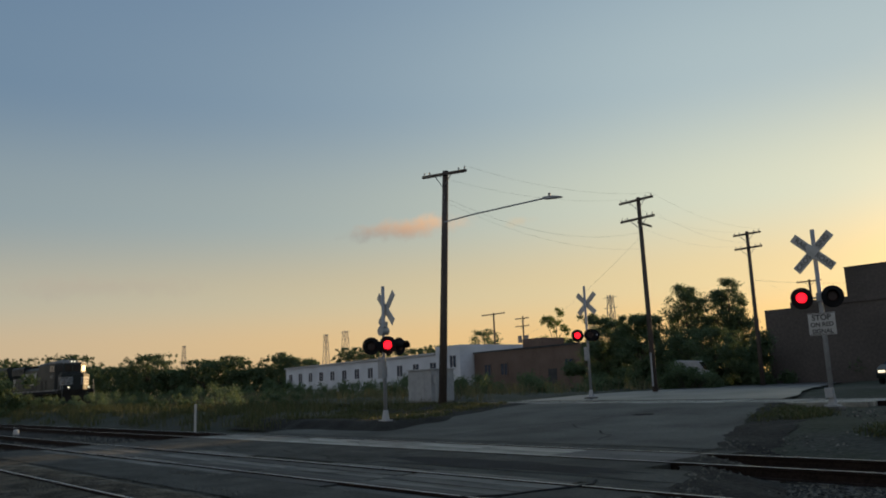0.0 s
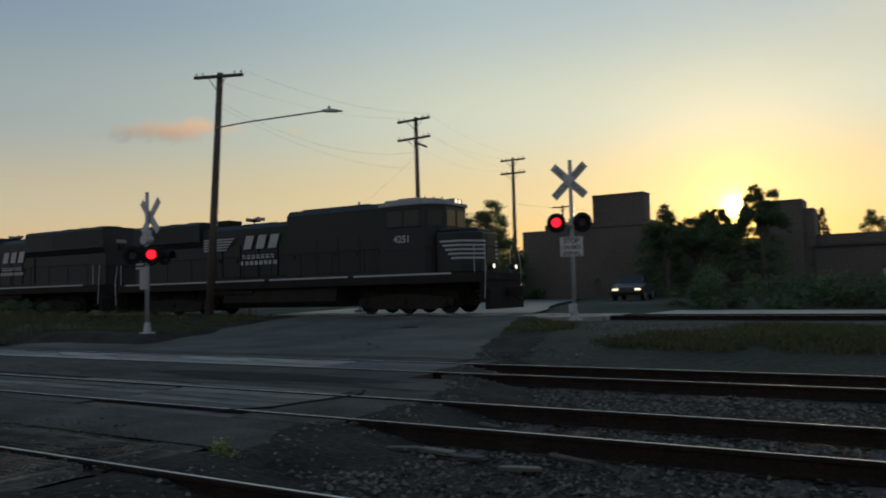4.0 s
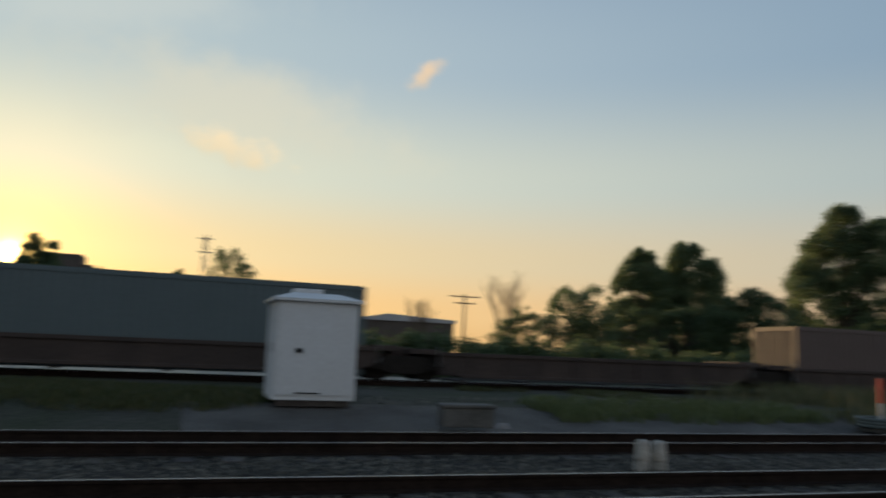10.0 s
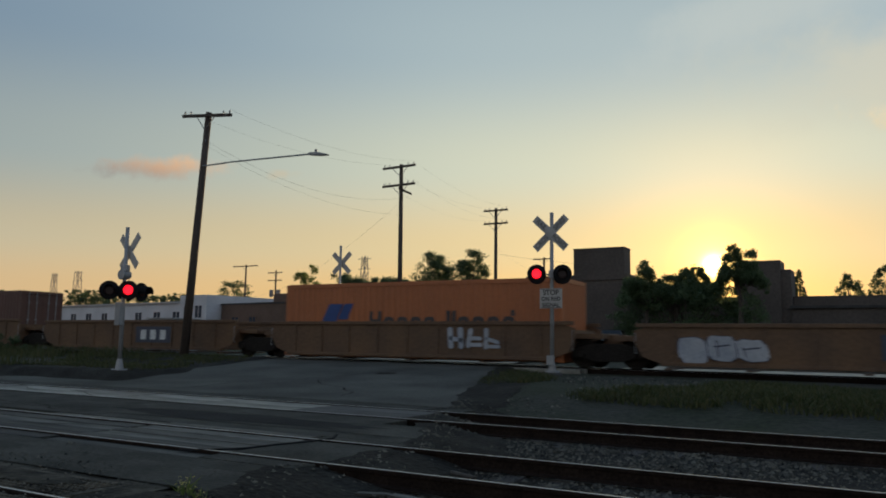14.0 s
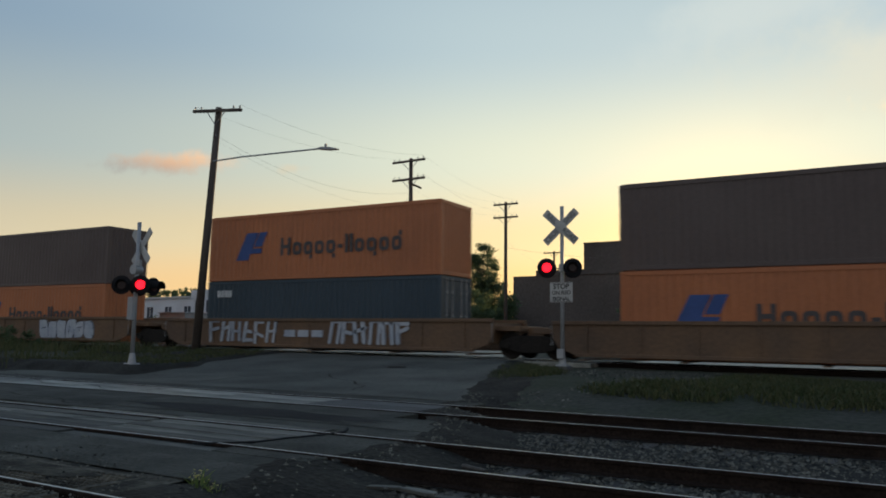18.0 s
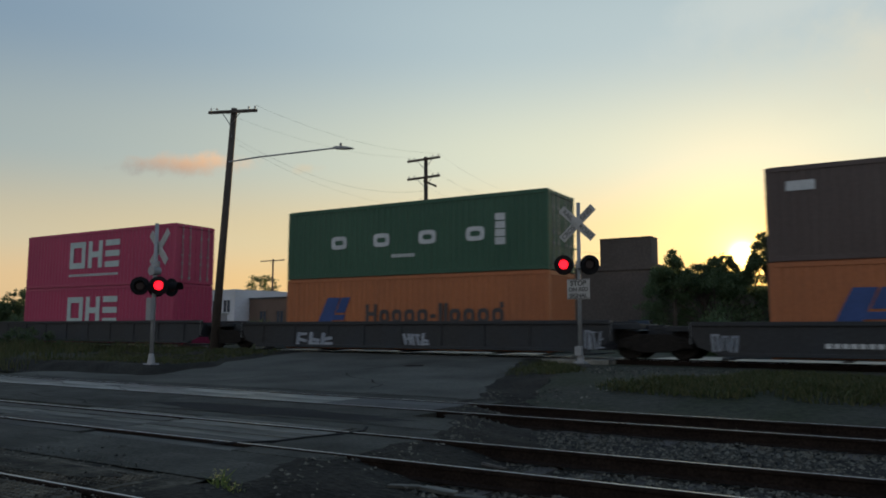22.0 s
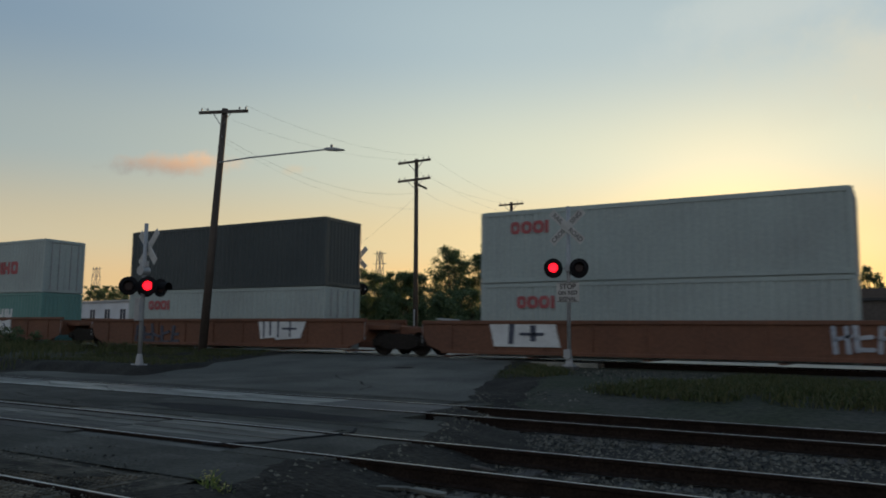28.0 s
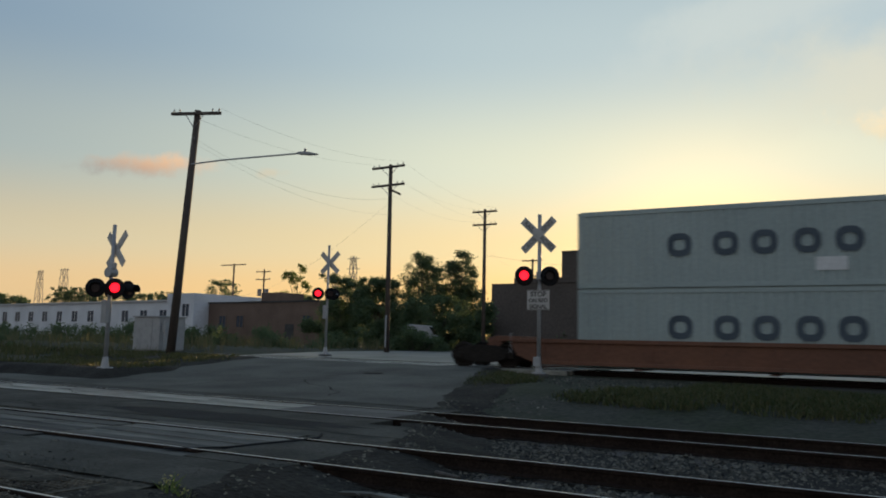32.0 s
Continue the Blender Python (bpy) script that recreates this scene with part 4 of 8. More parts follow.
STEEL = {
    "brown": material("faded_brown_container_paint", (0.115, 0.050, 0.036), 0.5, var=0.1, scale=0.35, fine=10, bump=0.05, second=(0.085, 0.042, 0.034)),
    "redbrown": material("red_brown_container_paint", (0.165, 0.050, 0.036), 0.5, var=0.1, scale=0.35, fine=10, bump=0.05, second=(0.12, 0.045, 0.035)),
    "darkbrown": material("dark_maroon_container_paint", (0.087, 0.063, 0.056), 0.5, var=0.1, scale=0.35, fine=10, bump=0.05, second=(0.07, 0.047, 0.042)),
    "orange": material("orange_container_paint", (0.44, 0.138, 0.042), 0.5, var=0.08, scale=0.35, fine=10, bump=0.05, second=(0.33, 0.112, 0.042)),
    "navy": material("navy_container_paint", (0.018, 0.042, 0.062), 0.5, var=0.1, scale=0.35, fine=10, bump=0.05),
    "darkblue": material("dark_slate_container_paint", (0.028, 0.044, 0.049), 0.5, var=0.1, scale=0.35, fine=10, bump=0.05),
    "green": material("green_container_paint", (0.022, 0.095, 0.052), 0.5, var=0.08, scale=0.35, fine=10, bump=0.05),
    "pink": material("magenta_container_paint", (0.42, 0.028, 0.10), 0.5, var=0.08, scale=0.35, fine=10, bump=0.05, second=(0.34, 0.03, 0.09)),
    "grey": material("light_grey_container_paint", (0.325, 0.39, 0.375), 0.5, var=0.08, scale=0.35, fine=10, bump=0.05, second=(0.27, 0.31, 0.30)),
    "teal": material("grey_teal_container_paint", (0.075, 0.112, 0.122), 0.5, var=0.08, scale=0.35, fine=10, bump=0.05),
    "slate": material("grey_green_container_paint", (0.13, 0.15, 0.14), 0.5, var=0.08, scale=0.35, fine=10, bump=0.05),
    "palegrey": material("pale_blue_grey_container_paint", (0.31, 0.375, 0.365), 0.5, var=0.08, scale=0.35, fine=10, bump=0.05, second=(0.24, 0.30, 0.295)),
    "seagreen": material("sea_green_container_paint", (0.10, 0.24, 0.22), 0.5, var=0.08, scale=0.35, fine=10, bump=0.05),
    "well_tan": material("faded_yellow_brown_wagon_paint", (0.155, 0.084, 0.039), 0.7, var=0.2, scale=0.6, fine=9, bump=0.15, second=(0.085, 0.054, 0.035)),
    "well_blue": material("dark_blue_grey_wagon_paint", (0.022, 0.028, 0.036), 0.7, var=0.2, scale=0.6, fine=9, bump=0.15, second=(0.032, 0.031, 0.03)),
    "well_brown": material("rust_brown_wagon_paint", (0.050, 0.033, 0.026), 0.75, var=0.3, scale=0.6, fine=9, bump=0.15, second=(0.028, 0.021, 0.018)),
    "well_rust": material("orange_rust_wagon_paint", (0.155, 0.063, 0.032), 0.75, var=0.2, scale=0.6, fine=9, bump=0.15, second=(0.11, 0.05, 0.03)),
    "mark_white": material("chalky_white_marking", (0.62, 0.64, 0.64), 0.6, var=0.1, scale=1.5, fine=12, bump=0.02),
    "mark_blue": material("blue_marking", (0.03, 0.075, 0.24), 0.6, var=0.1, scale=1.5, fine=12, bump=0.02),
    "mark_dark": material("dark_marking", (0.06, 0.05, 0.05), 0.6, var=0.1, scale=1.5, fine=12, bump=0.02),
    "mark_slate": material("slate_blue_marking", (0.05, 0.075, 0.10), 0.6, var=0.1, scale=1.5, fine=12, bump=0.02),
    "mark_red": material("red_marking", (0.37, 0.08, 0.085), 0.6, var=0.1, scale=1.5, fine=12, bump=0.02),
    "mark_pale": material("pale_green_grey_marking", (0.50, 0.60, 0.58), 0.6, var=0.08, scale=1.5, fine=12, bump=0.02),
    "spray": material("pale_spray_paint", (0.42, 0.44, 0.47), 0.6, var=0.15, scale=1.2, fine=10, bump=0.02, second=(0.26, 0.30, 0.36)),
    "spray_dark": material("dark_spray_outline", (0.05, 0.06, 0.09), 0.6, var=0.1),
}
SIDE_Y = -STEEL_W + 0.004


def bars(x0, x1, z0, z1, n, gap=0.25, skip=()):
    """A row of n plain upright blocks that stand for lettering."""
    p = (x1 - x0) / n
    return join(*[box(x0 + i * p, x0 + (i + 1) * p - gap * p, SIDE_Y - 0.006, SIDE_Y + 0.01, z0, z1) for i in range(n) if i not in skip])


def hoop_shape(x0, x1, z0, z1, stroke, power=3.0, n=20, y=None):
    """A plain rounded ring, painted flat on a side."""
    y = SIDE_Y if y is None else y
    cx, cz, a, b = (x0 + x1) / 2, (z0 + z1) / 2, (x1 - x0) / 2, (z1 - z0) / 2
    def at(i, aa, bb):
        c, k = math.cos(i * math.tau / n), math.sin(i * math.tau / n)
        return cx + aa * math.copysign(abs(c) ** (2 / power), c), cz + bb * math.copysign(abs(k) ** (2 / power), k)
    v, f = [], []
    for i in range(n):
        for aa, bb in ((a, b), (max(0.02, a - stroke), max(0.02, b - stroke))):
            px, pz = at(i, aa, bb)
            v += [(px, y - 0.006, pz), (px, y + 0.01, pz)]
    for i in range(n):
        k, m = 4 * i, 4 * ((i + 1) % n)
        f += [(k, m, m + 2, k + 2), (k + 1, k + 3, m + 3, m + 1), (k, k + 1, m + 1, m), (k + 2, m + 2, m + 3, k + 3)]
    return v, f


def shapes(x0, x1, z0, z1, kinds, stroke=0.12, gap=0.22, low=0.72, power=3.0):
    """Plain painted shapes in a row that stand for a name: o a ring, O a tall ring, i a bar, n a pair of bars with a head, h a pair with a waist, d and p a ring with a riser or a tail, - a dash."""
    wide = {"o": 1.0, "O": 1.1, "i": 0.4, "n": 1.1, "h": 1.1, "d": 1.0, "p": 1.0, "-": 0.6, " ": 0.7}
    unit = (x1 - x0) / sum(wide[k] for k in kinds)
    out, x, top = [], x0, z0 + (z1 - z0) * low
    flat = lambda a, b, c, d: box(a, b, SIDE_Y - 0.006, SIDE_Y + 0.01, c, d)
    for k in kinds:
        w = wide[k] * unit
        a, b = x, x + w - gap * unit
        if k in "odp":
            out.append(hoop_shape(a, b, z0, top, stroke, power))
        if k == "O":
            out.append(hoop_shape(a, b, z0, z1, stroke, power))
        if k == "d":
            out.append(flat(b - stroke, b, top + 0.01, z1))
        if k == "p":
            out.append(flat(b - stroke, b, z0 - (z1 - z0) * 0.25, z0 - 0.01))
        if k == "i":
            out.append(flat(a, a + stroke * 1.1, z0, z1))
        if k in "nh":
            out += [flat(a, a + stroke, z0, z1), flat(b - stroke, b, z0, z1)]
            m = z1 - stroke / 2 if k == "n" else (z0 + z1) / 2
            out.append(flat(a + stroke, b - stroke, m - stroke / 2, m + stroke / 2))
        if k == "-":
            out.append(flat(a, b, (z0 + top) / 2 - stroke / 2, (z0 + top) / 2 + stroke / 2))
        x += w
    return join(*out)


def slab(outline, y=None, thick=0.012):
    y = SIDE_Y if y is None else y
    return prism(outline, "y", y - thick / 2, y + thick / 2 + 0.004)


def scrawl(x0, x1, z0, z1, seed, y=-1.50):
    """A sprayed scrawl: fat leaning strokes, bars and hooks."""
    r = random.Random(seed)
    out, n = [], max(3, round((x1 - x0) / 0.62))
    p, hgt = (x1 - x0) / n, z1 - z0
    for i in range(n):
        cx, lean, w = x0 + i * p, r.uniform(-0.12, 0.16), p * r.uniform(0.2, 0.28)
        yy = y - 0.006 * (i % 2)
        kind = r.randrange(4)
        def bar(a, b, thick):
            (ax, az), (bx, bz) = a, b
            ln = math.hypot(bx - ax, bz - az)
            nx, nz = -(bz - az) / ln * thick / 2, (bx - ax) / ln * thick / 2
            ex, ez = (bx - ax) / ln * thick * 0.3, (bz - az) / ln * thick * 0.3
            return prism([(ax - ex, az - ez), (ax + nx, az + nz), (bx + nx, bz + nz), (bx + ex, bz + ez), (bx - nx, bz - nz), (ax - nx, az - nz)], "y", yy - 0.008, yy + 0.045)
        lo, hi = z0 + hgt * r.uniform(0.0, 0.12), z1 - hgt * r.uniform(0.0, 0.12)
        strokes = [bar((cx + p * 0.15, lo), (cx + p * 0.15 + lean, hi), w)]
        if kind in (0, 1):
            strokes.append(bar((cx + p * 0.75, lo), (cx + p * 0.75 + lean, hi), w))
        if kind in (0, 2):
            strokes.append(bar((cx + p * 0.15 + lean, hi - w * 0.3), (cx + p * 0.85, hi - w * 0.3), w * 0.8))
        if kind in (1, 2, 3):
            strokes.append(bar((cx + p * 0.15 + lean / 2, (lo + hi) / 2), (cx + p * 0.85, (lo + hi) / 2 + r.uniform(-0.2, 0.2) * hgt), w * 0.8))
        if kind == 3:
            strokes.append(bar((cx + p * 0.2, lo + w * 0.4), (cx + p * 0.9, lo + w * 0.4), w * 0.8))
        out += strokes
    return join(*out)


def tag(x0, x1, z0, z1, seed, fill="spray", line="spray_dark", y=-1.50):
    """A filled sprayed tag: fat pale cells with uneven edges, dark outline strokes over them."""
    r = random.Random(seed)
    n = max(3, round((x1 - x0) / 0.75))
    p, hgt = (x1 - x0) / n, z1 - z0
    cells, lines = [], []
    for i in range(n):
        a, b = x0 + i * p + 0.02 * p, x0 + (i + 1) * p - 0.03 * p
        lean = r.uniform(-0.14, 0.14)
        lo, hi = z0 + hgt * r.uniform(0.0, 0.12), z1 - hgt * r.uniform(0.0, 0.14)
        m = (lo + hi) / 2 + r.uniform(-0.1, 0.1)
        cx, cz, ww, hh = (a + b) / 2, (lo + hi) / 2, (b - a) / 2 * 1.12, (hi - lo) / 2
        ring = []
        for k in range(14):
            c, v = math.cos(k * math.tau / 14), math.sin(k * math.tau / 14)
            ring.append((cx + ww * math.copysign(abs(c) ** 0.6, c) + lean * v, cz + hh * math.copysign(abs(v) ** 0.6, v) * (1 + 0.06 * math.sin(3 * k + i))))
        yy = y - 0.004 * (i % 2)
        cells.append(prism(ring, "y", yy - 0.006, yy + 0.045))
        for k in range(r.choice((0, 1, 1))):
            u = a + p * (0.3 + 0.35 * k) + r.uniform(-0.05, 0.05)
            q0, q1 = lo + hgt * r.uniform(0.08, 0.4), hi - hgt * r.uniform(0.08, 0.35)
            t = 0.03 + 0.02 * r.random()
            lines.append(prism([(u, q0), (u + t, q0), (u + t + lean * 0.7, q1), (u + lean * 0.7, q1)], "y", yy - 0.014, yy - 0.006))
        edge = [(cx + (px - cx) * 0.93, cz + (pz - cz) * 0.95) for px, pz in ring]
        for k in r.sample(range(14), 9):
            (px, pz), (qx, qz), (ux, uz), (vx, vz) = ring[k], ring[(k + 1) % 14], edge[(k + 1) % 14], edge[k]
            lines.append(prism([(px, pz), (qx, qz), (ux, uz), (vx, vz)], "y", yy - 0.014, yy - 0.005))
        if r.random() < 0.7:
            lines.append(prism([(a + 0.2 * p, m), (b - 0.2 * p, m + 0.05), (b - 0.2 * p, m + 0.1), (a + 0.2 * p, m + 0.045)], "y", yy - 0.0145, yy - 0.006))
    return (("graffiti", join(*cells), STEEL[fill], "pale filled sprayed shape"), ("graffiti_outline", join(*lines), STEEL[line], "dark sprayed outline"))


def orange_marks(z0=0.9):
    """A leaning blue emblem and a row of dark plain shapes."""
    e = [slab([(-4.45, z0), (-3.72, z0), (-3.62, z0 + 0.28), (-3.0, z0 + 0.28), (-2.95, z0 + 0.5), (-3.5, z0 + 0.5), (-3.2, z0 + 1.2), (-3.85, z0 + 1.2)]),
         slab([(-3.42, z0 + 0.58), (-2.95, z0 + 0.58), (-2.68, z0 + 1.2), (-3.12, z0 + 1.2)])]
    return (("emblem", join(*e), STEEL["mark_blue"], "leaning blue emblem"),
            ("lettering", shapes(-1.88, 4.42, z0 + 0.13, z0 + 0.9, "hopop-iiopod", 0.15, 0.2), STEEL["mark_dark"], "row of dark plain shapes"))


def wide_marks(z0, mat, shift=0.0, panel=4.17):
    """Four widely spaced open shapes, an upright striped panel beyond them, a line of small print."""
    out = []
    for i, (x, k) in enumerate(((-3.70, "O"), (-1.55, "O"), (0.62, "O"), (2.73, "O"))):
        out.append(hoop_shape(x + shift, x + shift + 0.78, z0, z0 + 0.54, 0.17, 4.0))
    marks = [("lettering", join(*out), STEEL[mat], "widely spaced pale open shape")]
    marks.append(("emblem", join(*[box(panel - 0.2, panel + 0.2, SIDE_Y - 0.006, SIDE_Y + 0.01, z0 - 0.19 + i * 0.30, z0 + 0.07 + i * 0.30) for i in range(4)]), STEEL[mat], "upright pale striped panel"))
    marks.append(("small_lettering", bars(-0.65 + shift, 0.45 + shift, z0 - 0.46, z0 - 0.33, 9, 0.3), STEEL[mat], "thin pale line of small print"))
    return tuple(marks)


def big_marks(z0, z1, cut=0.0):
    """Three great pale plain shapes of heavy strokes: a frame, two posts with a waist, three stacked bars."""
    y0, y1, t = SIDE_Y - 0.006, SIDE_Y + 0.01, 0.30
    def frame_of(x0, x1):
        return [box(x0, x0 + t, y0, y1, z0, z1), box(x1 - t, x1, y0, y1, z0, z1)]
    out = frame_of(-2.2, -0.88) + [box(-1.9, -1.18, y0, y1, z0, z0 + t), box(-1.9, -1.18, y0, y1, z1 - t, z1)]
    out += frame_of(-0.62, 0.52) + [box(-0.32, 0.22, y0, y1, (z0 + z1) / 2 - t / 2, (z0 + z1) / 2 + t / 2)]
    out += [box(0.78, 1.9, y0, y1, z, z + t) for z in (z0, (z0 + z1) / 2 - t / 2, z1 - t)]
    marks = [("lettering", join(*out), STEEL["mark_pale"], "great pale heavy shape")]
    if not cut:
        marks.append(("small_lettering", bars(-2.2, 1.9, z0 - 0.42, z0 - 0.30, 22, 0.3), STEEL["mark_pale"], "thin pale line of small print"))
    return tuple(marks)


LOW = 0.16                            # a container's floor in its well, above the rail
OLD_H = 2.591                         # the lower kind


def small_top_mark(mat="mark_white"):
    return (("small_lettering", bars(-5.5, -4.6, 2.2, 2.5, 4, 0.25), STEEL[mat], "small pale blocks in the top corner"),)


def stack(centre, lower, upper=None, low_h=STEEL_H, top_h=STEEL_H):
    for z, h, spec in ((LOW, low_h, lower), (LOW + low_h + 0.02, top_h, upper)):
        if spec:
            colour, label, doors, marks = spec
            container(centre, z, STEEL[colour], label, doors_ahead=doors, marks=marks, h=h)


# five short wells behind the locomotives
FIVE_A = [193.6 - 15.2 * i for i in range(5)]
for i, c in enumerate(FIVE_A):
    well_unit(c, 12.5, STEEL["well_brown"], "rust-brown short well car of an articulated set", [7.6] + ([-7.6] if i == 4 else []), top=1.08)
container(FIVE_A[0] + 3.07, LOW, STEEL["slate"], "grey twenty-foot container with pale plain shapes on it", 6.058, False, (("lettering", shapes(-1.1, 2.5, 1.0, 1.58, "OOOO", 0.17, 0.22, power=4.0), STEEL["mark_white"], "pale open shape"), ("emblem", box(2.6, 2.9, SIDE_Y - 0.006, SIDE_Y + 0.01, 0.95, 1.9), STEEL["mark_white"], "upright pale panel")), h=OLD_H)
container(FIVE_A[0] - 3.07, LOW, STEEL["darkbrown"], "dull dark brown twenty-foot container", 6.058, True, h=OLD_H)
stack(FIVE_A[2], ("teal", "grey-teal forty-foot container, plain sides", True, ()))
stack(FIVE_A[3], ("darkbrown", "dark brown forty-foot container in a well car", True, ()))
stack(FIVE_A[4], ("orange", "orange container with blue emblem in a well car", False, orange_marks()))
# five more
FIVE_B = [113.2 - 15.2 * i for i in range(5)]
TTX = (("wagon_lettering", join(*[box(x, x + 0.36, -1.515, -1.455, 0.66, 1.1) for x in (0.68, 1.32, 1.96)]), STEEL["mark_white"], "three white plain shapes"), ("letter_board", box(0.35, 2.65, -1.508, -1.455, 0.52, 1.25), STEEL["spray_dark"], "black lettering board"))
for i, c in enumerate(FIVE_B):
    marks = {1: TTX + tag(-5.2, -2.6, 0.3, 1.2, 4), 2: (("graffiti", scrawl(1.8, 3.9, 0.6, 1.3, 8), STEEL["spray"], "white sprayed scrawl"),), 3: TTX, 0: (("graffiti", scrawl(-4.8, -1.0, 0.5, 1.3, 5), STEEL["spray_dark"], "dark sprayed scrawl"),)}.get(i, ())
    well_unit(c, 12.5, STEEL["well_tan"], "faded yellow-brown short well car with graffiti", [7.6] + ([-7.6] if i == 4 else []), marks=marks)
for k in (3.07, -3.07):
    container(FIVE_B[0] + k, LOW, STEEL["brown"], "brown twenty-foot container with a small pale mark", 6.058, k < 0, (("lettering", shapes(-2.0, -1.0, 1.55, 1.95, "Oni", 0.1, 0.15), STEEL["mark_white"], "pale plain shapes"),), h=OLD_H)
stack(FIVE_B[2], ("orange", "orange container with blue emblem in a well car", False, orange_marks()))
stack(FIVE_B[4], ("brown", "brown container in a yellow-brown well car", True, ()))


def long_well(centres, mat, label, marks=None, top=1.42):
    """Long wells on shared trucks; the end trucks stand further out."""
    n = len(centres)
    for i, c in enumerate(centres):
        j = [9.69]
        if i == n - 1:
            j.append(-9.69)
        well_unit(c, 16.2, STEEL[mat], label, j, marks=(marks or {}).get(i, ()), top=top)


E3 = [37.41 - 6.1, 18.35 - 6.1, -1.02 - 6.1]
long_well(E3, "well_tan", "faded yellow-brown long well car with graffiti", {
    0: tag(4.45, 8.2, 0.3, 1.38, 11) + (("wagon_lettering", join(*[box(1.75 + i * 0.33, 1.98 + i * 0.33, -1.515, -1.455, 0.78, 1.0) for i in range(8)]), STEEL["mark_white"], "row of white blocks"),),
    1: (("graffiti", scrawl(-5.6, -1.7, 0.35, 1.38, 21), STEEL["spray"], "pale sprayed scrawl"), ("graffiti", scrawl(1.0, 4.95, 0.35, 1.38, 22), STEEL["spray"], "pale sprayed scrawl"), ("wagon_lettering", join(*[box(x, x + 0.56, -1.515, -1.455, 0.66, 0.94) for x in (-1.25, -0.53, 0.19)]), STEEL["spray"], "three pale plain shapes")) ,
    2: tag(1.4, 5.75, 0.22, 1.36, 31) + (("wagon_lettering", join(*[box(-4.72 + i * 0.33, -4.52 + i * 0.33, -1.515, -1.455, 0.78, 0.93) for i in range(8)]), STEEL["spray"], "row of small pale blocks"),)})
stack(E3[0], ("orange", "orange container with blue emblem under a brown one", True, orange_marks()), ("darkbrown", "dark brown container stacked on an orange one", True, ()))
stack(E3[1], ("navy", "navy blue container under an orange one", True, small_top_mark()), ("orange", "orange container with blue emblem stacked on a navy one", False, orange_marks()))
stack(E3[2], ("orange", "orange container with blue emblem under a brown one", False, orange_marks()), ("darkbrown", "dark brown container with an upright row of pale blocks", False, (("lettering", join(*[box(-5.4, -5.16, SIDE_Y - 0.006, SIDE_Y + 0.01, 1.0 + i * 0.24, 1.16 + i * 0.24) for i in range(7)]), STEEL["spray"], "upright row of pale blocks"),)))
E4 = [-24.42 - 6.1, -43.78 - 6.1, -63.19 - 6.1]
long_well(E4, "well_blue", "dark blue-grey long well car with small graffiti", {
    0: (("graffiti", scrawl(-2.6, -1.3, 0.28, 0.85, 41), STEEL["spray"], "pale sprayed scrawl"), ("graffiti", scrawl(-7.75, -7.0, 0.35, 0.9, 45), STEEL["spray"], "pale sprayed scrawl"), ("wagon_lettering", join(*[box(-4.6 + i * 0.22, -4.44 + i * 0.22, -1.515, -1.455, 0.5, 0.64) for i in range(7)]), STEEL["mark_white"], "row of white blocks")),
    1: (("graffiti", scrawl(-5.3, -3.3, 0.3, 0.82, 42), STEEL["spray"], "pale sprayed scrawl"), ("graffiti", scrawl(0.2, 1.3, 0.35, 0.8, 43), STEEL["spray"], "pale sprayed scrawl"), ("graffiti", scrawl(7.45, 8.15, 0.3, 0.95, 44), STEEL["spray"], "pale sprayed scrawl"))}, top=1.28)
stack(E4[0], ("orange", "orange container with blue emblem under a dark one", False, orange_marks()), ("darkbrown", "dark maroon container with a small pale mark", False, (("lettering", box(-5.5, -4.7, SIDE_Y - 0.006, SIDE_Y + 0.01, 2.15, 2.45), STEEL["mark_white"], "small pale panel"),)))
stack(E4[1], ("orange", "orange container with blue emblem under a green one", False, orange_marks()), ("green", "green container with widely spaced pale plain shapes", True, wide_marks(1.18, "mark_white")))
stack(E4[2], ("pink", "magenta container with great pale blocks on its side", False, big_marks(0.97, 2.38, 1.0)), ("pink", "magenta container with great pale blocks on its side", True, big_marks(0.97, 2.38)))
E5 = [-86.51 - 6.1]
long_well(E5, "well_brown", "rust-brown long well car")
stack(E5[0], ("green", "green container with pale plain shapes under a brown one", False, wide_marks(1.18, "mark_white", 0.25, 5.15)), ("brown", "brown container stacked on a green one", False, ()))
E6 = [-109.4 - 6.1]
long_well(E6, "well_rust", "orange-rust long well car with pale patches", {0: (("patch", box(-3.6, 0.3, -1.512, -1.455, 0.45, 1.25), STEEL["spray"], "pale painted-out patch"),)})
stack(E6[0], ("redbrown", "red-brown container alone in a well car", False, ()))
E7 = [-133.64 - 6.1, -153.1 - 6.1, -172.44 - 6.1]
WHITE_TAG = (("patch", join(slab([(-5.4, 0.5), (-2.9, 0.5), (-3.1, 1.35), (-5.6, 1.35)], -1.50, 0.03)), STEEL["mark_white"], "white painted patch"), ("graffiti", join(slab([(-4.85, 0.6), (-4.65, 0.6), (-4.6, 1.3), (-4.8, 1.3)], -1.53, 0.02), box(-4.4, -3.5, -1.545, -1.505, 0.9, 1.0), box(-4.0, -3.8, -1.545, -1.505, 0.7, 1.25)), STEEL["spray_dark"], "dark sprayed strokes"))
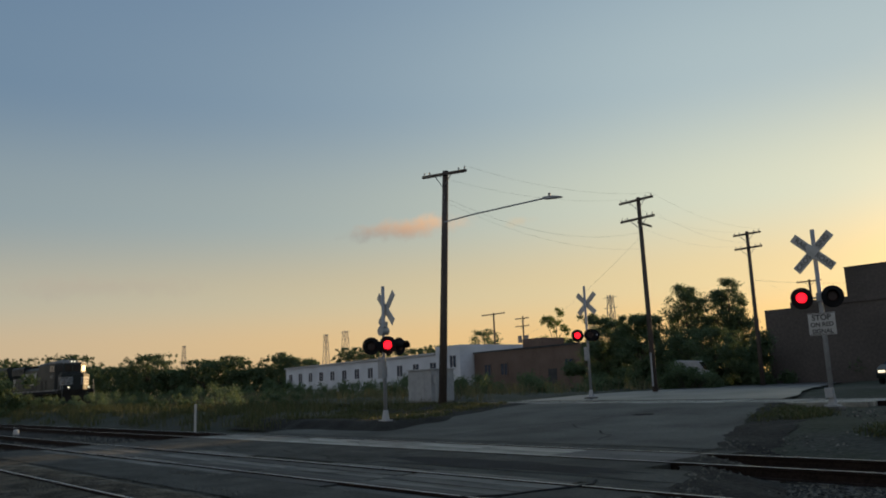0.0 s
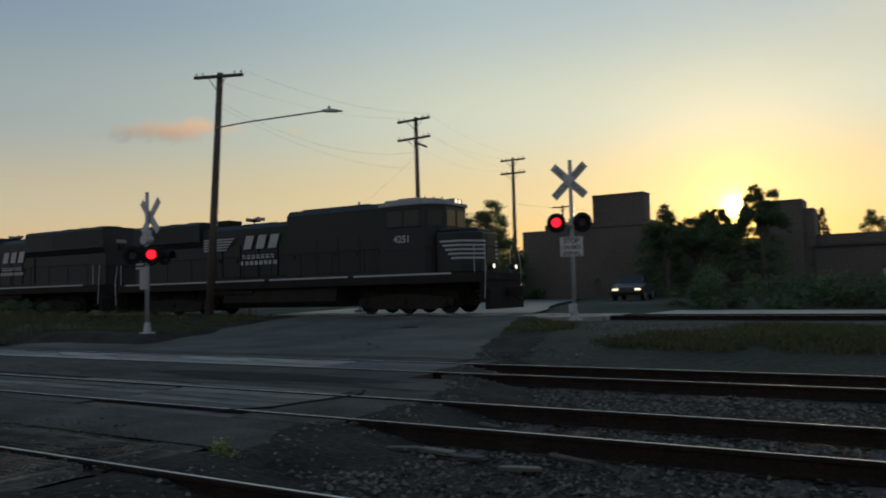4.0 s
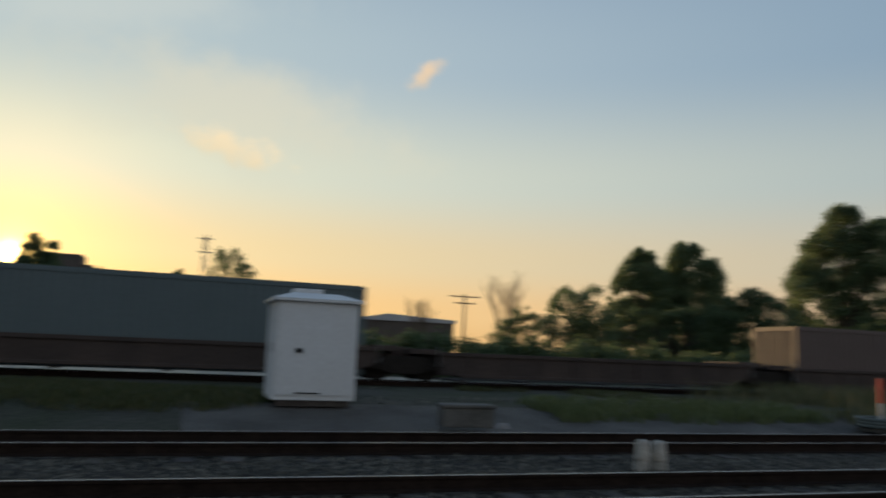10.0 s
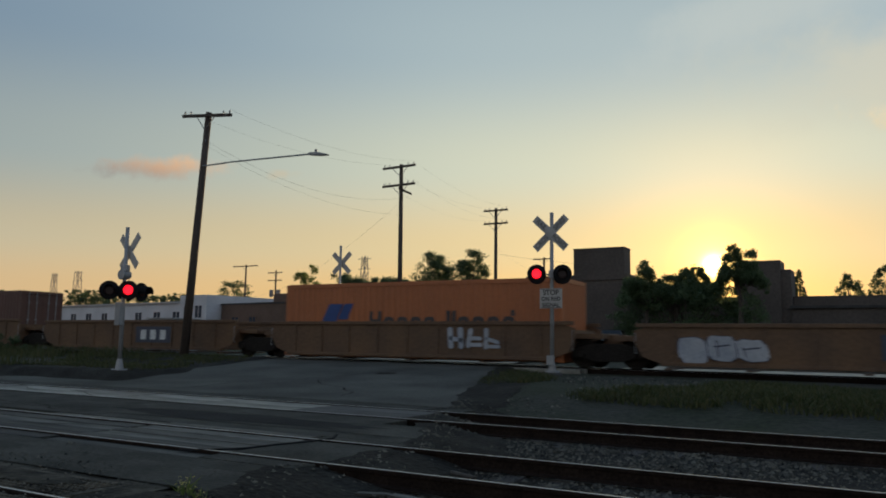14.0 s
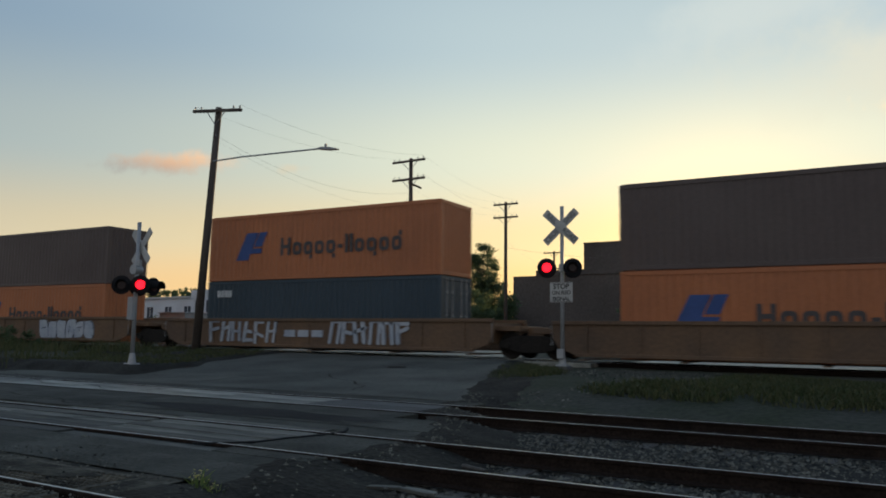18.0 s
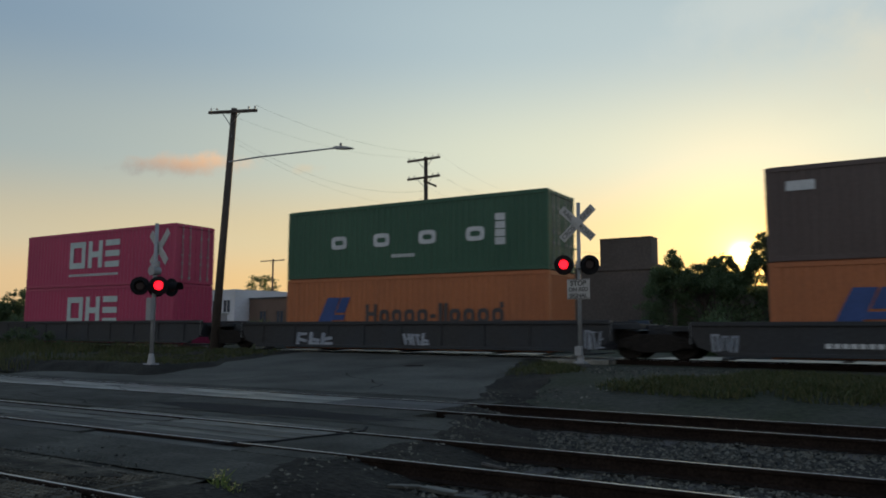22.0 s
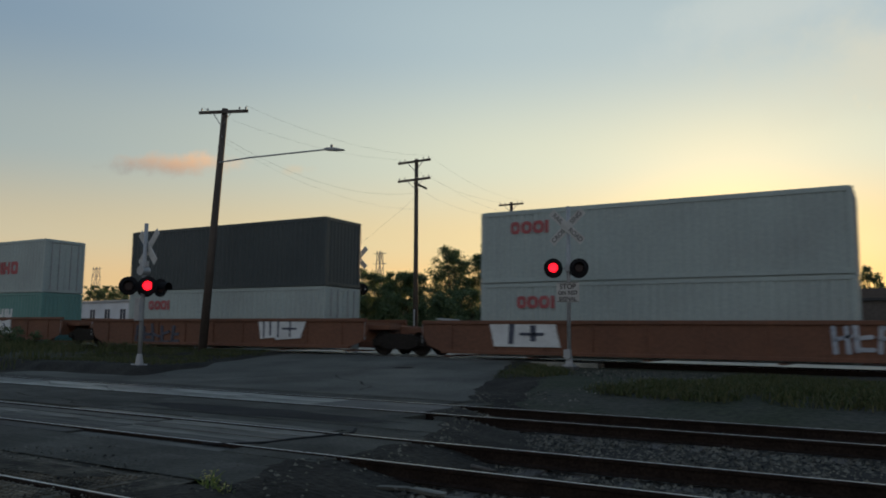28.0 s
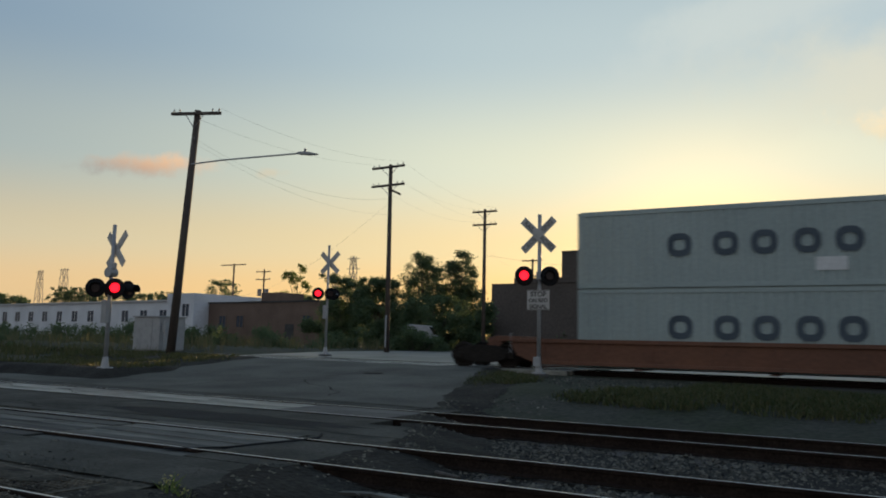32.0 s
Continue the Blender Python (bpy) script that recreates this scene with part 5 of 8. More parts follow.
long_well(E7, "well_rust", "orange-rust long well car with white graffiti", {
    0: WHITE_TAG + (("graffiti", scrawl(5.4, 8.2, 0.45, 1.35, 51), STEEL["spray"], "pale sprayed scrawl"),),
    1: (("patch", slab([(2.9, 0.55), (3.7, 0.62), (3.75, 0.52), (5.1, 0.6), (5.4, 1.35), (4.0, 1.44), (3.9, 1.38), (2.75, 1.42)], -1.50, 0.03), STEEL["mark_white"], "white painted patch"), ("graffiti", join(box(3.05, 3.13, -1.53, -1.505, 0.6, 1.3), box(3.4, 3.5, -1.53, -1.505, 0.7, 1.3), box(3.85, 3.93, -1.53, -1.505, 0.62, 1.4), box(4.1, 4.9, -1.53, -1.505, 0.95, 1.03), box(4.5, 4.58, -1.53, -1.505, 0.65, 1.3)), STEEL["spray_dark"], "dark sprayed strokes"), ("graffiti", scrawl(-5.25, -2.1, 0.25, 1.17, 52), STEEL["spray_dark"], "blue-grey sprayed scrawl")),
    2: (("patch", slab([(1.5, 0.57), (2.6, 0.66), (3.4, 0.5), (4.15, 0.62), (3.9, 0.8), (3.88, 1.3), (3.1, 1.2), (2.4, 1.36), (1.45, 1.34)], -1.50, 0.03), STEEL["mark_white"], "white painted patch"), ("graffiti", join(box(1.85, 1.93, -1.53, -1.505, 0.7, 1.25), box(2.35, 2.43, -1.53, -1.505, 0.68, 1.2), slab([(3.2, 1.1), (3.3, 1.1), (3.7, 0.66), (3.58, 0.66)], -1.53, 0.02)), STEEL["spray_dark"], "dark sprayed strokes"), ("graffiti", scrawl(-7.9, -4.8, 0.3, 1.1, 53), STEEL["mark_slate"], "blue sprayed scrawl"))})
RED_TAG = (("lettering", shapes(-4.9, -3.4, 1.75, 2.2, "oOOi", 0.12, 0.12, low=1.0), STEEL["mark_red"], "red plain shapes"),)
RED_LOW = (("lettering", shapes(-4.65, -3.2, 1.69, 2.13, "oOOi", 0.12, 0.12, low=1.0), STEEL["mark_red"], "red plain shapes"),)
stack(E7[0], ("grey", "light grey container with red plain shapes", False, RED_LOW), ("grey", "light grey container with red plain shapes", True, RED_TAG), low_h=OLD_H, top_h=OLD_H)
stack(E7[1], ("grey", "light grey container with red plain shapes", True, RED_LOW), ("darkblue", "dark slate-blue container stacked on a grey one", False, small_top_mark("mark_slate")), low_h=OLD_H)
stack(E7[2], ("seagreen", "sea-green container with white plain shapes", False, (("lettering", shapes(-3.0, 3.6, 0.95, 1.73, "Ohihn Ohihhih", 0.17, 0.2), STEEL["mark_white"], "row of white plain shapes"), ("small_lettering", bars(-5.5, -5.1, 1.2, 2.3, 1, 0.1), STEEL["mark_white"], "small upright pale block"))), ("grey", "light grey container with red plain shapes and emblem", True, (("lettering", shapes(-2.1, 3.82, 1.06, 1.76, "nhhO hihO", 0.19, 0.16, power=5.0), STEEL["mark_red"], "row of red plain shapes"), ("emblem", hoop_shape(-3.42, -2.55, 1.03, 1.93, 0.14, 9.0), STEEL["mark_red"], "square red frame"), ("emblem", slab([(-3.12, 1.2), (-2.85, 1.2), (-2.72, 1.75), (-3.25, 1.75)]), STEEL["mark_blue"], "blue wedge inside the frame"))), low_h=OLD_H)
E8 = [-196.03 - 6.1]
long_well(E8, "well_rust", "orange-rust long well car at the train's end", top=1.08)
SPACED = lambda z: (("lettering", join(*[hoop_shape(x, x + 0.76, z, z + 0.76, 0.2, 2.6) for x in (-3.1, -1.7, -0.57, 0.62, 1.74)]), STEEL["mark_slate"], "spaced slate-blue ring"),)
stack(E8[0], ("palegrey", "grey container with slate-blue plain shapes", False, SPACED(0.98)), ("palegrey", "grey container with slate-blue plain shapes and a pale panel", True, SPACED(1.0) + (("patch", box(1.2, 2.05, SIDE_Y - 0.006, SIDE_Y + 0.01, 0.47, 0.87), STEEL["mark_white"], "pale panel"),)), low_h=OLD_H, top_h=OLD_H)


# ---- locomotives ----
def horn(parent, x, z):
    h = part("horn", join(rod((x, 0, z), (x, 0, z + 0.22), 0.03), box(x - 0.2, x + 0.2, -0.2, 0.2, z + 0.2, z + 0.25)), M["loco_under"], parent)
    for dx, dy in ((0.42, -0.14), (0.36, 0.0), (0.42, 0.14), (-0.36, -0.08), (-0.36, 0.08)):
        part("trumpet", rod((x, dy, z + 0.30), (x + dx, dy * 1.3, z + 0.31), 0.03, 0.09, 10), M["loco_grey"], h)


def locomotive(name, s, label, number, turn, flat_hood, lit):
    """A six-axle diesel: cab and nose ahead (+x), long hood behind."""
    t = tagged(new(name), label, "locomotive", group="locomotives")
    tail = 0.85 if flat_hood else 0.0     # its hood reaches nearly to the end of a longer frame
    K, U, W, G = M["loco_black"], M["loco_under"], M["loco_white"], M["loco_grey"]
    part("frame", join(box(-10.35 - tail * 0.6, 10.35, -1.5, 1.5, 1.2, 1.56), box(-10.35 - tail * 0.6, -10.15 - tail * 0.6, -1.5, 1.5, 0.55, 1.3), box(10.15, 10.35, -1.5, 1.5, 0.45, 1.3)), U, t, "black underframe with grimy sills", bevel=0.02)
    for y in (-1.506, 1.506):
        for a, b in ((-9.6, -0.4), (-0.1, 4.1), (4.4, 8.9)):
            part("sill_stripe", box(a, b, y - 0.004, y + 0.004, 1.52, 1.59), W, t, "thin white sill stripe")
    tank = [(-1.35, 0.95), (-1.42, 0.6), (-1.1, 0.36), (1.1, 0.36), (1.42, 0.6), (1.35, 0.95), (1.25, 1.22), (-1.25, 1.22)]
    part("fuel_tank", prism(tank, "x", -3.0, 3.4), U, t, bevel=0.03)
    for y in (-1.25, 1.25):
        part("air_reservoir", rod((-4.0, y, 1.05), (-1.2, y, 1.05), 0.16, n=12), U, t)
    for x in (-6.55, 6.55):
        tr = truck(t, x, 3.7, 3, 0.52)
        part("traction_motor", join(*[box(k - 0.42, k + 0.42, -0.6, 0.6, 0.3, 1.16) for k in (-1.35, 0.45, 1.95)], box(-2.6, 2.6, -0.5, 0.5, 0.75, 1.2)), U, tr, bevel=0.04)
    rear_z, mid_z, high_z = (4.57, 4.27, 4.50) if flat_hood else (4.40, 4.12, 4.50)
    step, back_x = (-0.8, -3.8) if flat_hood else (0.45, -4.85)   # where the hood steps up ahead, and behind
    def hood(a, b, top, half=0.92, chamfer=0.22):
        return prism([(-half, 1.56), (half, 1.56), (half, top - chamfer), (half - chamfer, top), (-half + chamfer, top), (-half, top - chamfer)], "x", a, b)
    engine = part("engine_hood", join(hood(back_x, step, mid_z), hood(step, 5.7, high_z, 0.98)), K, t, "long black engine hood", bevel=0.015)
    for side in (-1, 1):
        for i in range(9):
            x = -4.5 + i * 1.12
            part("hood_door", box(x, x + 1.02, *sorted((side * 0.93, side * (0.975 if x < 0.3 else 1.0))), 1.75, 3.2), K, engine, bevel=0.01)
            part("door_handle", box(x + 0.86, x + 0.92, *sorted((side * 0.97, side * 1.02)), 2.4, 2.6), U, engine)
    wing = [(-0.92, 1.56), (0.92, 1.56), (0.92, 3.2), (1.08, 3.5), (1.08, rear_z - 0.12), (0.96, rear_z), (-0.96, rear_z), (-1.08, rear_z - 0.12), (-1.08, 3.5), (-0.92, 3.2)]
    radiator = part("radiator_section", prism(wing, "x", -9.55, back_x + (tail + 0.2 if tail else 0.0)), K, t, "overhanging radiator section", bevel=0.02)
    radiator.matrix_local = pose(-tail - (0.2 if tail else 0.0), 0, 0)
    for side in (-1, 1):
        part("radiator_grille", join(*[box(-9.2 + i * 0.2, -9.08 + i * 0.2, *sorted((side * 1.075, side * 1.09)), 3.6, rear_z - 0.2) for i in range(20)]), K, radiator)
        if not flat_hood:
            part("rear_stripe", join(*[box(-9.5, -8.3 - 0.16 * i, *sorted((side * (0.925), side * 0.935)), 2.95 - i * 0.2, 3.06 - i * 0.2) for i in range(4)]), W, radiator, "white stripes")

    for x in (-8.6, -7.2, -5.9):
        part("fan", join(rod((x, 0, rear_z), (x, 0, rear_z + 0.07), 0.62, n=18), rod((x, 0, rear_z + 0.07), (x, 0, rear_z + 0.1), 0.2, n=10)), U, radiator)
    for i in range(0 if flat_hood else 4):
        part("rear_stripe", box(-9.565, -9.548, -0.92, 0.92, 2.95 - i * 0.2, 3.06 - i * 0.2), W, radiator, "white stripe across the rear end")
    part("rear_number_board", box(-9.58, -9.55, -0.3, 0.3, 3.75, 3.92), G, radiator)
    part("rear_headlight", rod((-9.62, 0, 3.5), (-9.54, 0, 3.5), 0.14, n=14), U, radiator)
    part("rear_door", box(-9.585, -9.55, 0.2, 0.8, 1.7, 2.3), K, radiator, bevel=0.01)
    part("exhaust_pipe", box(*((-4.45, -3.6) if not flat_hood else (-3.3, -2.5)), -0.42, 0.42, mid_z, mid_z + (0.33 if not flat_hood else 0.12)), U, t, bevel=0.03)
    part("roof_hatch", join(box(-2.6, -0.6, -0.5, 0.5, mid_z, mid_z + 0.05), box(1.0, 4.6, -0.6, 0.6, high_z, high_z + 0.06)), K, t)
    horn(t, -2.4 if not flat_hood else -1.2, mid_z)
    # cab and nose, both narrowing towards the front
    def plan(x0, x1, x2, wide, narrow, grow=0.0):
        return [(x0, -wide - grow), (x1 + grow * 0.5, -wide - grow), (x2 + grow, -narrow - grow * 0.5), (x2 + grow, narrow + grow * 0.5), (x1 + grow * 0.5, wide + grow), (x0, wide + grow)]
    cab = part("cab", prism(plan(5.7, 7.75, 8.32, 1.49, 0.8), "z", 1.56, 4.22), K, t, "wide safety cab", bevel=0.035)
    roof = part("cab_roof", prism(plan(5.68, 7.78, 8.40, 1.53, 0.84), "z", 4.22, 4.36), G, cab, "pale grey stepped cab roof", bevel=0.03)
    part("roof_crown", prism(plan(5.75, 7.5, 8.0, 1.2, 0.6), "z", 4.36, 4.52), G, roof, bevel=0.05)
    part("roof_unit", join(box(6.0, 7.0, -0.6, 0.6, 4.52, 4.64)), G, roof, "low air conditioner", bevel=0.02)
    for k in range(3):
        part("aerial", rod((7.1 + 0.22 * k, -0.3 + 0.3 * k, 4.5), (7.1 + 0.22 * k, -0.3 + 0.3 * k, 4.68), 0.03, n=6), U, roof)
    for side in (-1, 1):
        for a, b in ((6.1, 6.75), (6.9, 7.55)):
            part("side_window", box(a, b, *sorted((side * 1.485, side * 1.502)), 3.42, 4.05), M["glass"], cab, bevel=0.004)
            part("window_frame", box(a - 0.05, b + 0.05, *sorted((side * 1.49, side * 1.512)), 4.06, 4.10), U, cab)
            part("window_sill", box(a - 0.05, b + 0.05, *sorted((side * 1.49, side * 1.512)), 3.37, 3.41), U, cab)
        n = part("road_number", text_mesh("road_number", number, 0.38, W), W, cab, "white road number")
        n.matrix_local = pose(6.75, side * 1.5, 2.92, 0, 0, 0 if side < 0 else 180)
        part("builder_lettering", box(5.95, 7.6, *sorted((side * 1.492, side * 1.497)), 2.485, 2.51), U, cab)
        w = part("corner_window", box(-0.3, 0.3, -0.012, 0.012, 3.42, 4.02), M["glass"], cab, bevel=0.004)
        w.matrix_local = pose(8.035, side * 1.15, 0, 0, 0, side * -50.4)
        part("windshield", box(8.312, 8.336, *sorted((side * 0.08, side * 0.72)), 3.42, 4.05), M["glass"], cab, bevel=0.004)
    nose = part("nose", prism(plan(8.2, 9.25, 9.8, 1.33, 0.62), "z", 1.56, 3.12), K, t, "blunt black nose with white stripes", bevel=0.07)
    part("nose_top", prism(plan(8.2, 9.1, 9.55, 1.2, 0.55), "z", 3.1, 3.52 if flat_hood else 3.28), K, nose, bevel=0.08)
    for i in range(5):
        z = 2.72 - i * 0.16
        part("nose_stripe", prism(plan(8.35 + 0.12 * i, 9.25, 9.8, 1.33, 0.62, 0.008), "z", z, z + 0.075), W, nose, "white stripe round the nose")
    part("nose_door", box(9.79, 9.83, -0.36, 0.36, 1.7, 2.95), K, nose, bevel=0.01)
    lamps = part("headlight_housing", box(8.1, 8.42, -0.36, 0.36, 4.30, 4.5), G, cab, bevel=0.02)
    for k in (-0.14, 0.14):
        part("headlight", rod((8.41, k, 4.4), (8.44, k, 4.4), 0.08, n=14), M["headlight"] if lit else M["glass"], lamps)
    for k in (-0.95, 0.95):
        d = part("ditch_light", rod((10.2, k, 1.78), (10.42, k, 1.78), 0.11, n=14), U, t)
        part("lens", rod((10.42, k, 1.78), (10.435, k, 1.78), 0.085, n=14), M["headlight"] if lit else M["glass"], d)
    # emblem of the railway: slanted stripes, three leaning blocks, two rows of small blocks
    for side in (-1, 1):
        y0, y1 = sorted((side * 1.03, side * 1.04))
        c = -1.35 if flat_hood else -2.3
        sx = 1 if side < 0 else -1
        q = lambda x: c + sx * x
        for i in range(5):
            z = 3.46 - i * 0.12
            a, b = sorted((q(-2.3), q(-0.35 - 0.12 * i)))
            part("emblem_stripe", box(a, b, y0, y1, z, z + 0.07), W, engine, "white slanted stripes")
        blocks = []
        for x in (0.2, 0.95, 1.68):
            pts = [(q(x), 2.98), (q(x + 0.48), 2.98), (q(x + 0.68), 3.58), (q(x + 0.2), 3.58)]
            blocks.append(prism(pts, "y", y0, y1))
        part("emblem", join(*blocks), W, engine, "three leaning white blocks")
        rows = []
        for z, x0, n in ((2.54, 0.15, 7), (2.27, 0.05, 8)):
            for i in range(n):
                a, b = sorted((q(x0 + i * 0.28), q(x0 + i * 0.28 + 0.2)))
                rows.append(box(a, b, y0, y1, z, z + 0.18))
        part("lettering", join(*rows), W, engine, "two rows of small white blocks")
    # handrails, steps, couplers
    for side in (-1, 1):
        y = side * 1.44
        rail = part("handrail", pipe([(-9.9, y, 2.62), (8.2, y, 2.62)], 0.018), U, t)
        for i in range(12):
            x = -9.9 + i * 18.1 / 11
            part("stanchion", rod((x, y, 1.56), (x, y, 2.62), 0.016, n=6), U, rail)
    ends = {o.name for o in t.children}
    for e in (-1, 1):
        for side in (-1, 1):
            st = part("step_well", box(*sorted((e * 9.9, e * 10.3)), *sorted((side * 1.12, side * 1.16)), 0.45, 1.3), U, t)
            for z in (0.5, 0.85, 1.2):
                part("step", box(*sorted((e * 9.9, e * 10.3)), *sorted((side * 1.15, side * 1.5)), z, z + 0.04), U, st)
            part("grab_iron", pipe([(e * 10.3, side * 1.5, 0.6), (e * 10.36, side * 1.5, 1.7), (e * 10.3, side * 1.42, 2.55)], 0.018), W, st, "white grab iron")
            part("grab_iron", pipe([(e * 9.9, side * 1.51, 1.56), (e * 9.9, side * 1.51, 2.55)], 0.018), W, st, "white grab iron")
        part("end_rail", pipe([(e * 10.3, -1.35, 1.56), (e * 10.3, -1.35, 2.5), (e * 10.3, -0.4, 2.5), (e * 10.3, 0.4, 2.5), (e * 10.3, 1.35, 2.5), (e * 10.3, 1.35, 1.56)], 0.018), U, t)
        part("coupler", join(box(*sorted((e * 10.3, e * 11.0)), -0.14, 0.14, 0.72, 0.98), box(*sorted((e * 10.9, e * 11.2)), -0.2, 0.22, 0.66, 1.02)), U, t, "cast steel coupler", bevel=0.03)
        part("pilot", prism([(-1.4, 0.2), (1.4, 0.2), (1.45, 0.95), (-1.45, 0.95)], "x", *sorted((e * 10.25, e * 10.5))), U, t, bevel=0.03)
        part("air_hose", pipe([(e * 10.45, 0.45, 0.75), (e * 10.75, 0.42, 0.5), (e * 11.0, 0.3, 0.45)], 0.03), U, t)
    for o in t.children:
        if tail and o.name not in ends and o.bound_box[0][0] < 0:
            o.matrix_local = pose(-tail * 0.6, 0, 0)
    return on_line(t, s, 0.0, turn)


locomotive("lead_locomotive", 236.2, "black six-axle diesel locomotive leading with white stripes", "4251", 0, False, True)
locomotive("trailing_locomotive", 213.7, "black six-axle diesel locomotive running backwards behind the first", "1212", 180, True, False)


# ---- crossing signals ----
LENS = mesh_of("lens", rod((0, 0, 0), (0, -0.03, 0), 0.145, 0.125, 18), M["red_dark"])
DISC = mesh_of("background_disc", join(rod((0, 0.02, 0), (0, 0.04, 0), 0.29, n=24)), M["black_paint"])


def visor_piece():
    v, f, n = [], [], 12
    for i in range(n + 1):
        a = math.pi * (1.12 - 1.24 * i / n)
        for y, r in ((0.03, 0.175), (-0.32, 0.165)):
            v.append((r * math.cos(a), y, r * math.sin(a)))
        for y, r in ((0.03, 0.163), (-0.32, 0.153)):
            v.append((r * math.cos(a), y, r * math.sin(a)))
    for i in range(n):
        k = 4 * i
        f += [(k, k + 1, k + 5, k + 4), (k + 2, k + 6, k + 7, k + 3), (k + 1, k + 3, k + 7, k + 5), (k, k + 4, k + 6, k + 2)]
    return v, f


VISOR = mesh_of("visor", visor_piece(), M["black_paint"])
HOUSING = mesh_of("housing", rod((0, 0.04, 0), (0, 0.24, 0), 0.2, 0.12, 16), M["black_paint"])
BLADE = mesh_of("blade", box(-0.71, 0.71, -0.012, 0.012, -0.125, 0.125), M["white_paint"], bevel=0.004)


def flasher(parent, at, turn, lit):
    b = part("lamp_head", DISC, M["black_paint"], parent, "round black signal background")
    b.matrix_local = pose(*at, 0, 0, turn)
    part("housing", HOUSING, M["black_paint"], b)
    part("visor", VISOR, M["black_paint"], b)
    part("lens", LENS, M["red_lamp"] if lit else M["red_dark"], b, "lit red lens" if lit else "dark red lens")


def crossing_signal(x, y, z0, top, cross, heads, label, front, sign=None, bell=None, box_at=None, arm=0.0):
    """A galvanised mast on a cast base: crossbuck, flashing lamps, sign. front: degrees the crossbuck faces, 0 towards the camera's side."""
    t = thing("crossing_signal", (x, y, z0 - 0.25), label, "crossing signal", group="railway crossing signals")
    g = 0.25
    part("mast", rod((0, 0, 0.3), (0, 0, top - z0 + g), 0.065, 0.06, 14), M["galv"], t, "galvanised mast", smooth=True)
    part("base", join(rod((0, 0, 0.22), (0, 0, 0.52), 0.125, 0.078, 12), box(-0.17, 0.17, -0.17, 0.17, 0.16, 0.22)), M["galv"], t, "cast mast base", bevel=0.015)
    part("foundation", box(-0.24, 0.24, -0.24, 0.24, -0.3, 0.165), M["concrete_dark"], t, bevel=0.03)
    cz = cross - z0 + g
    for a in (43, -43):
        b = part("crossbuck_blade", BLADE, M["white_paint"], t, "white crossbuck blade")
        b.matrix_local = Matrix.Translation((0, 0, cz)) @ pose(0, 0, 0, 0, 0, front) @ Matrix.Translation((0, -0.09 - (0.03 if a > 0 else 0), 0)) @ pose(0, 0, 0, 0, a, 0)
        words = ("RAIL", "ROAD") if a > 0 else ("CROS", "SING")
        for w, dx in zip(words, (-0.40, 0.40)):
            tx = part("lettering", text_mesh("lettering", w, 0.2, M["text_dim"]), M["text_dim"], b)
            tx.matrix_local = pose(dx, -0.014, 0, 0, 0, 0)
    hz = heads[0][1] - z0 + g
    part("crossarm", join(rod((-0.55, 0.11, hz), (0.5, 0.11, hz), 0.028, n=8), box(-0.1, 0.1, -0.1, 0.1, hz - 0.12, hz + 0.12)), M["galv"], t, bevel=0.01).matrix_local = pose(0, 0, 0, 0, 0, arm)
    ca, sa = math.cos(radians(arm)), math.sin(radians(arm))
    for dx, zz, turn, lit, dy in heads:
        flasher(t, (dx * ca - dy * sa, dx * sa + dy * ca, zz - z0 + g), turn, lit)
    if sign:
        zc, lines = sign
        p = part("sign_board", box(-0.37, 0.37, -0.012, 0.0, -0.31, 0.31), M["white_paint"], t, "white sign with black words", bevel=0.004)
        p.matrix_local = pose(0, -0.075, zc - z0 + g)
        for i, (w, size) in enumerate(lines):
            tx = part("lettering", text_mesh("lettering", w, size, M["text_black"]), M["text_black"], p)
            tx.matrix_local = pose(0, -0.014, 0.17 - i * 0.19)
        for zb in (-0.2875, 0.2875):
            part("sign_border", box(-0.35, 0.35, -0.0165, -0.011, zb - 0.0075, zb + 0.0075), M["text_black"], p)
    if bell:
        part("bell", join(rod((0, -0.15, bell - z0 + g), (0, 0.15, bell - z0 + g), 0.16, 0.13, 14), box(-0.16, 0.16, -0.05, 0.05, bell - z0 + g + 0.12, bell - z0 + g + 0.3)), M["galv"], t, "electric bell", bevel=0.01)
    if box_at:
        part("junction_box", box(-0.11, 0.11, -0.2, -0.06, box_at[0] - z0 + g, box_at[1] - z0 + g), M["galv"], t, bevel=0.015)
    return t


crossing_signal(-9.06, 22.5, 0.47, 5.34, 4.68, [(-0.47, 3.40, 22, True, -0.2), (0.32, 3.40, 22, False, -0.2), (-0.47, 3.40, 200, False, 0.32), (0.32, 3.40, 200, False, 0.32)], "galvanised crossing signal with crossbuck and a white stop sign", 0, sign=(2.65, (("STOP", 0.22), ("ON RED", 0.17), ("SIGNAL", 0.17))), box_at=(0.62, 0.9), arm=22)
crossing_signal(-20.45, 15.8, 0.35, 4.68, 3.93, [(-0.42, 2.70, 50, False, -0.16), (0.12, 2.72, 48, True, -0.24), (0.52, 2.68, 96, False, 0.02), (0.08, 2.68, 232, False, 0.36)], "galvanised crossing signal with bell, seen from behind its crossbuck", 170, bell=3.19, box_at=(1.64, 2.34), arm=52)
crossing_signal(-23.45, 30.5, 0.65, 5.92, 5.06, [(-0.46, 3.52, 37, True, -0.2), (0.14, 3.52, 37, False, -0.2), (-0.46, 3.52, 217, False, 0.32), (0.3, 3.52, 217, False, 0.32)], "galvanised crossing signal beyond the main line", 180, box_at=(2.3, 2.95), arm=37)
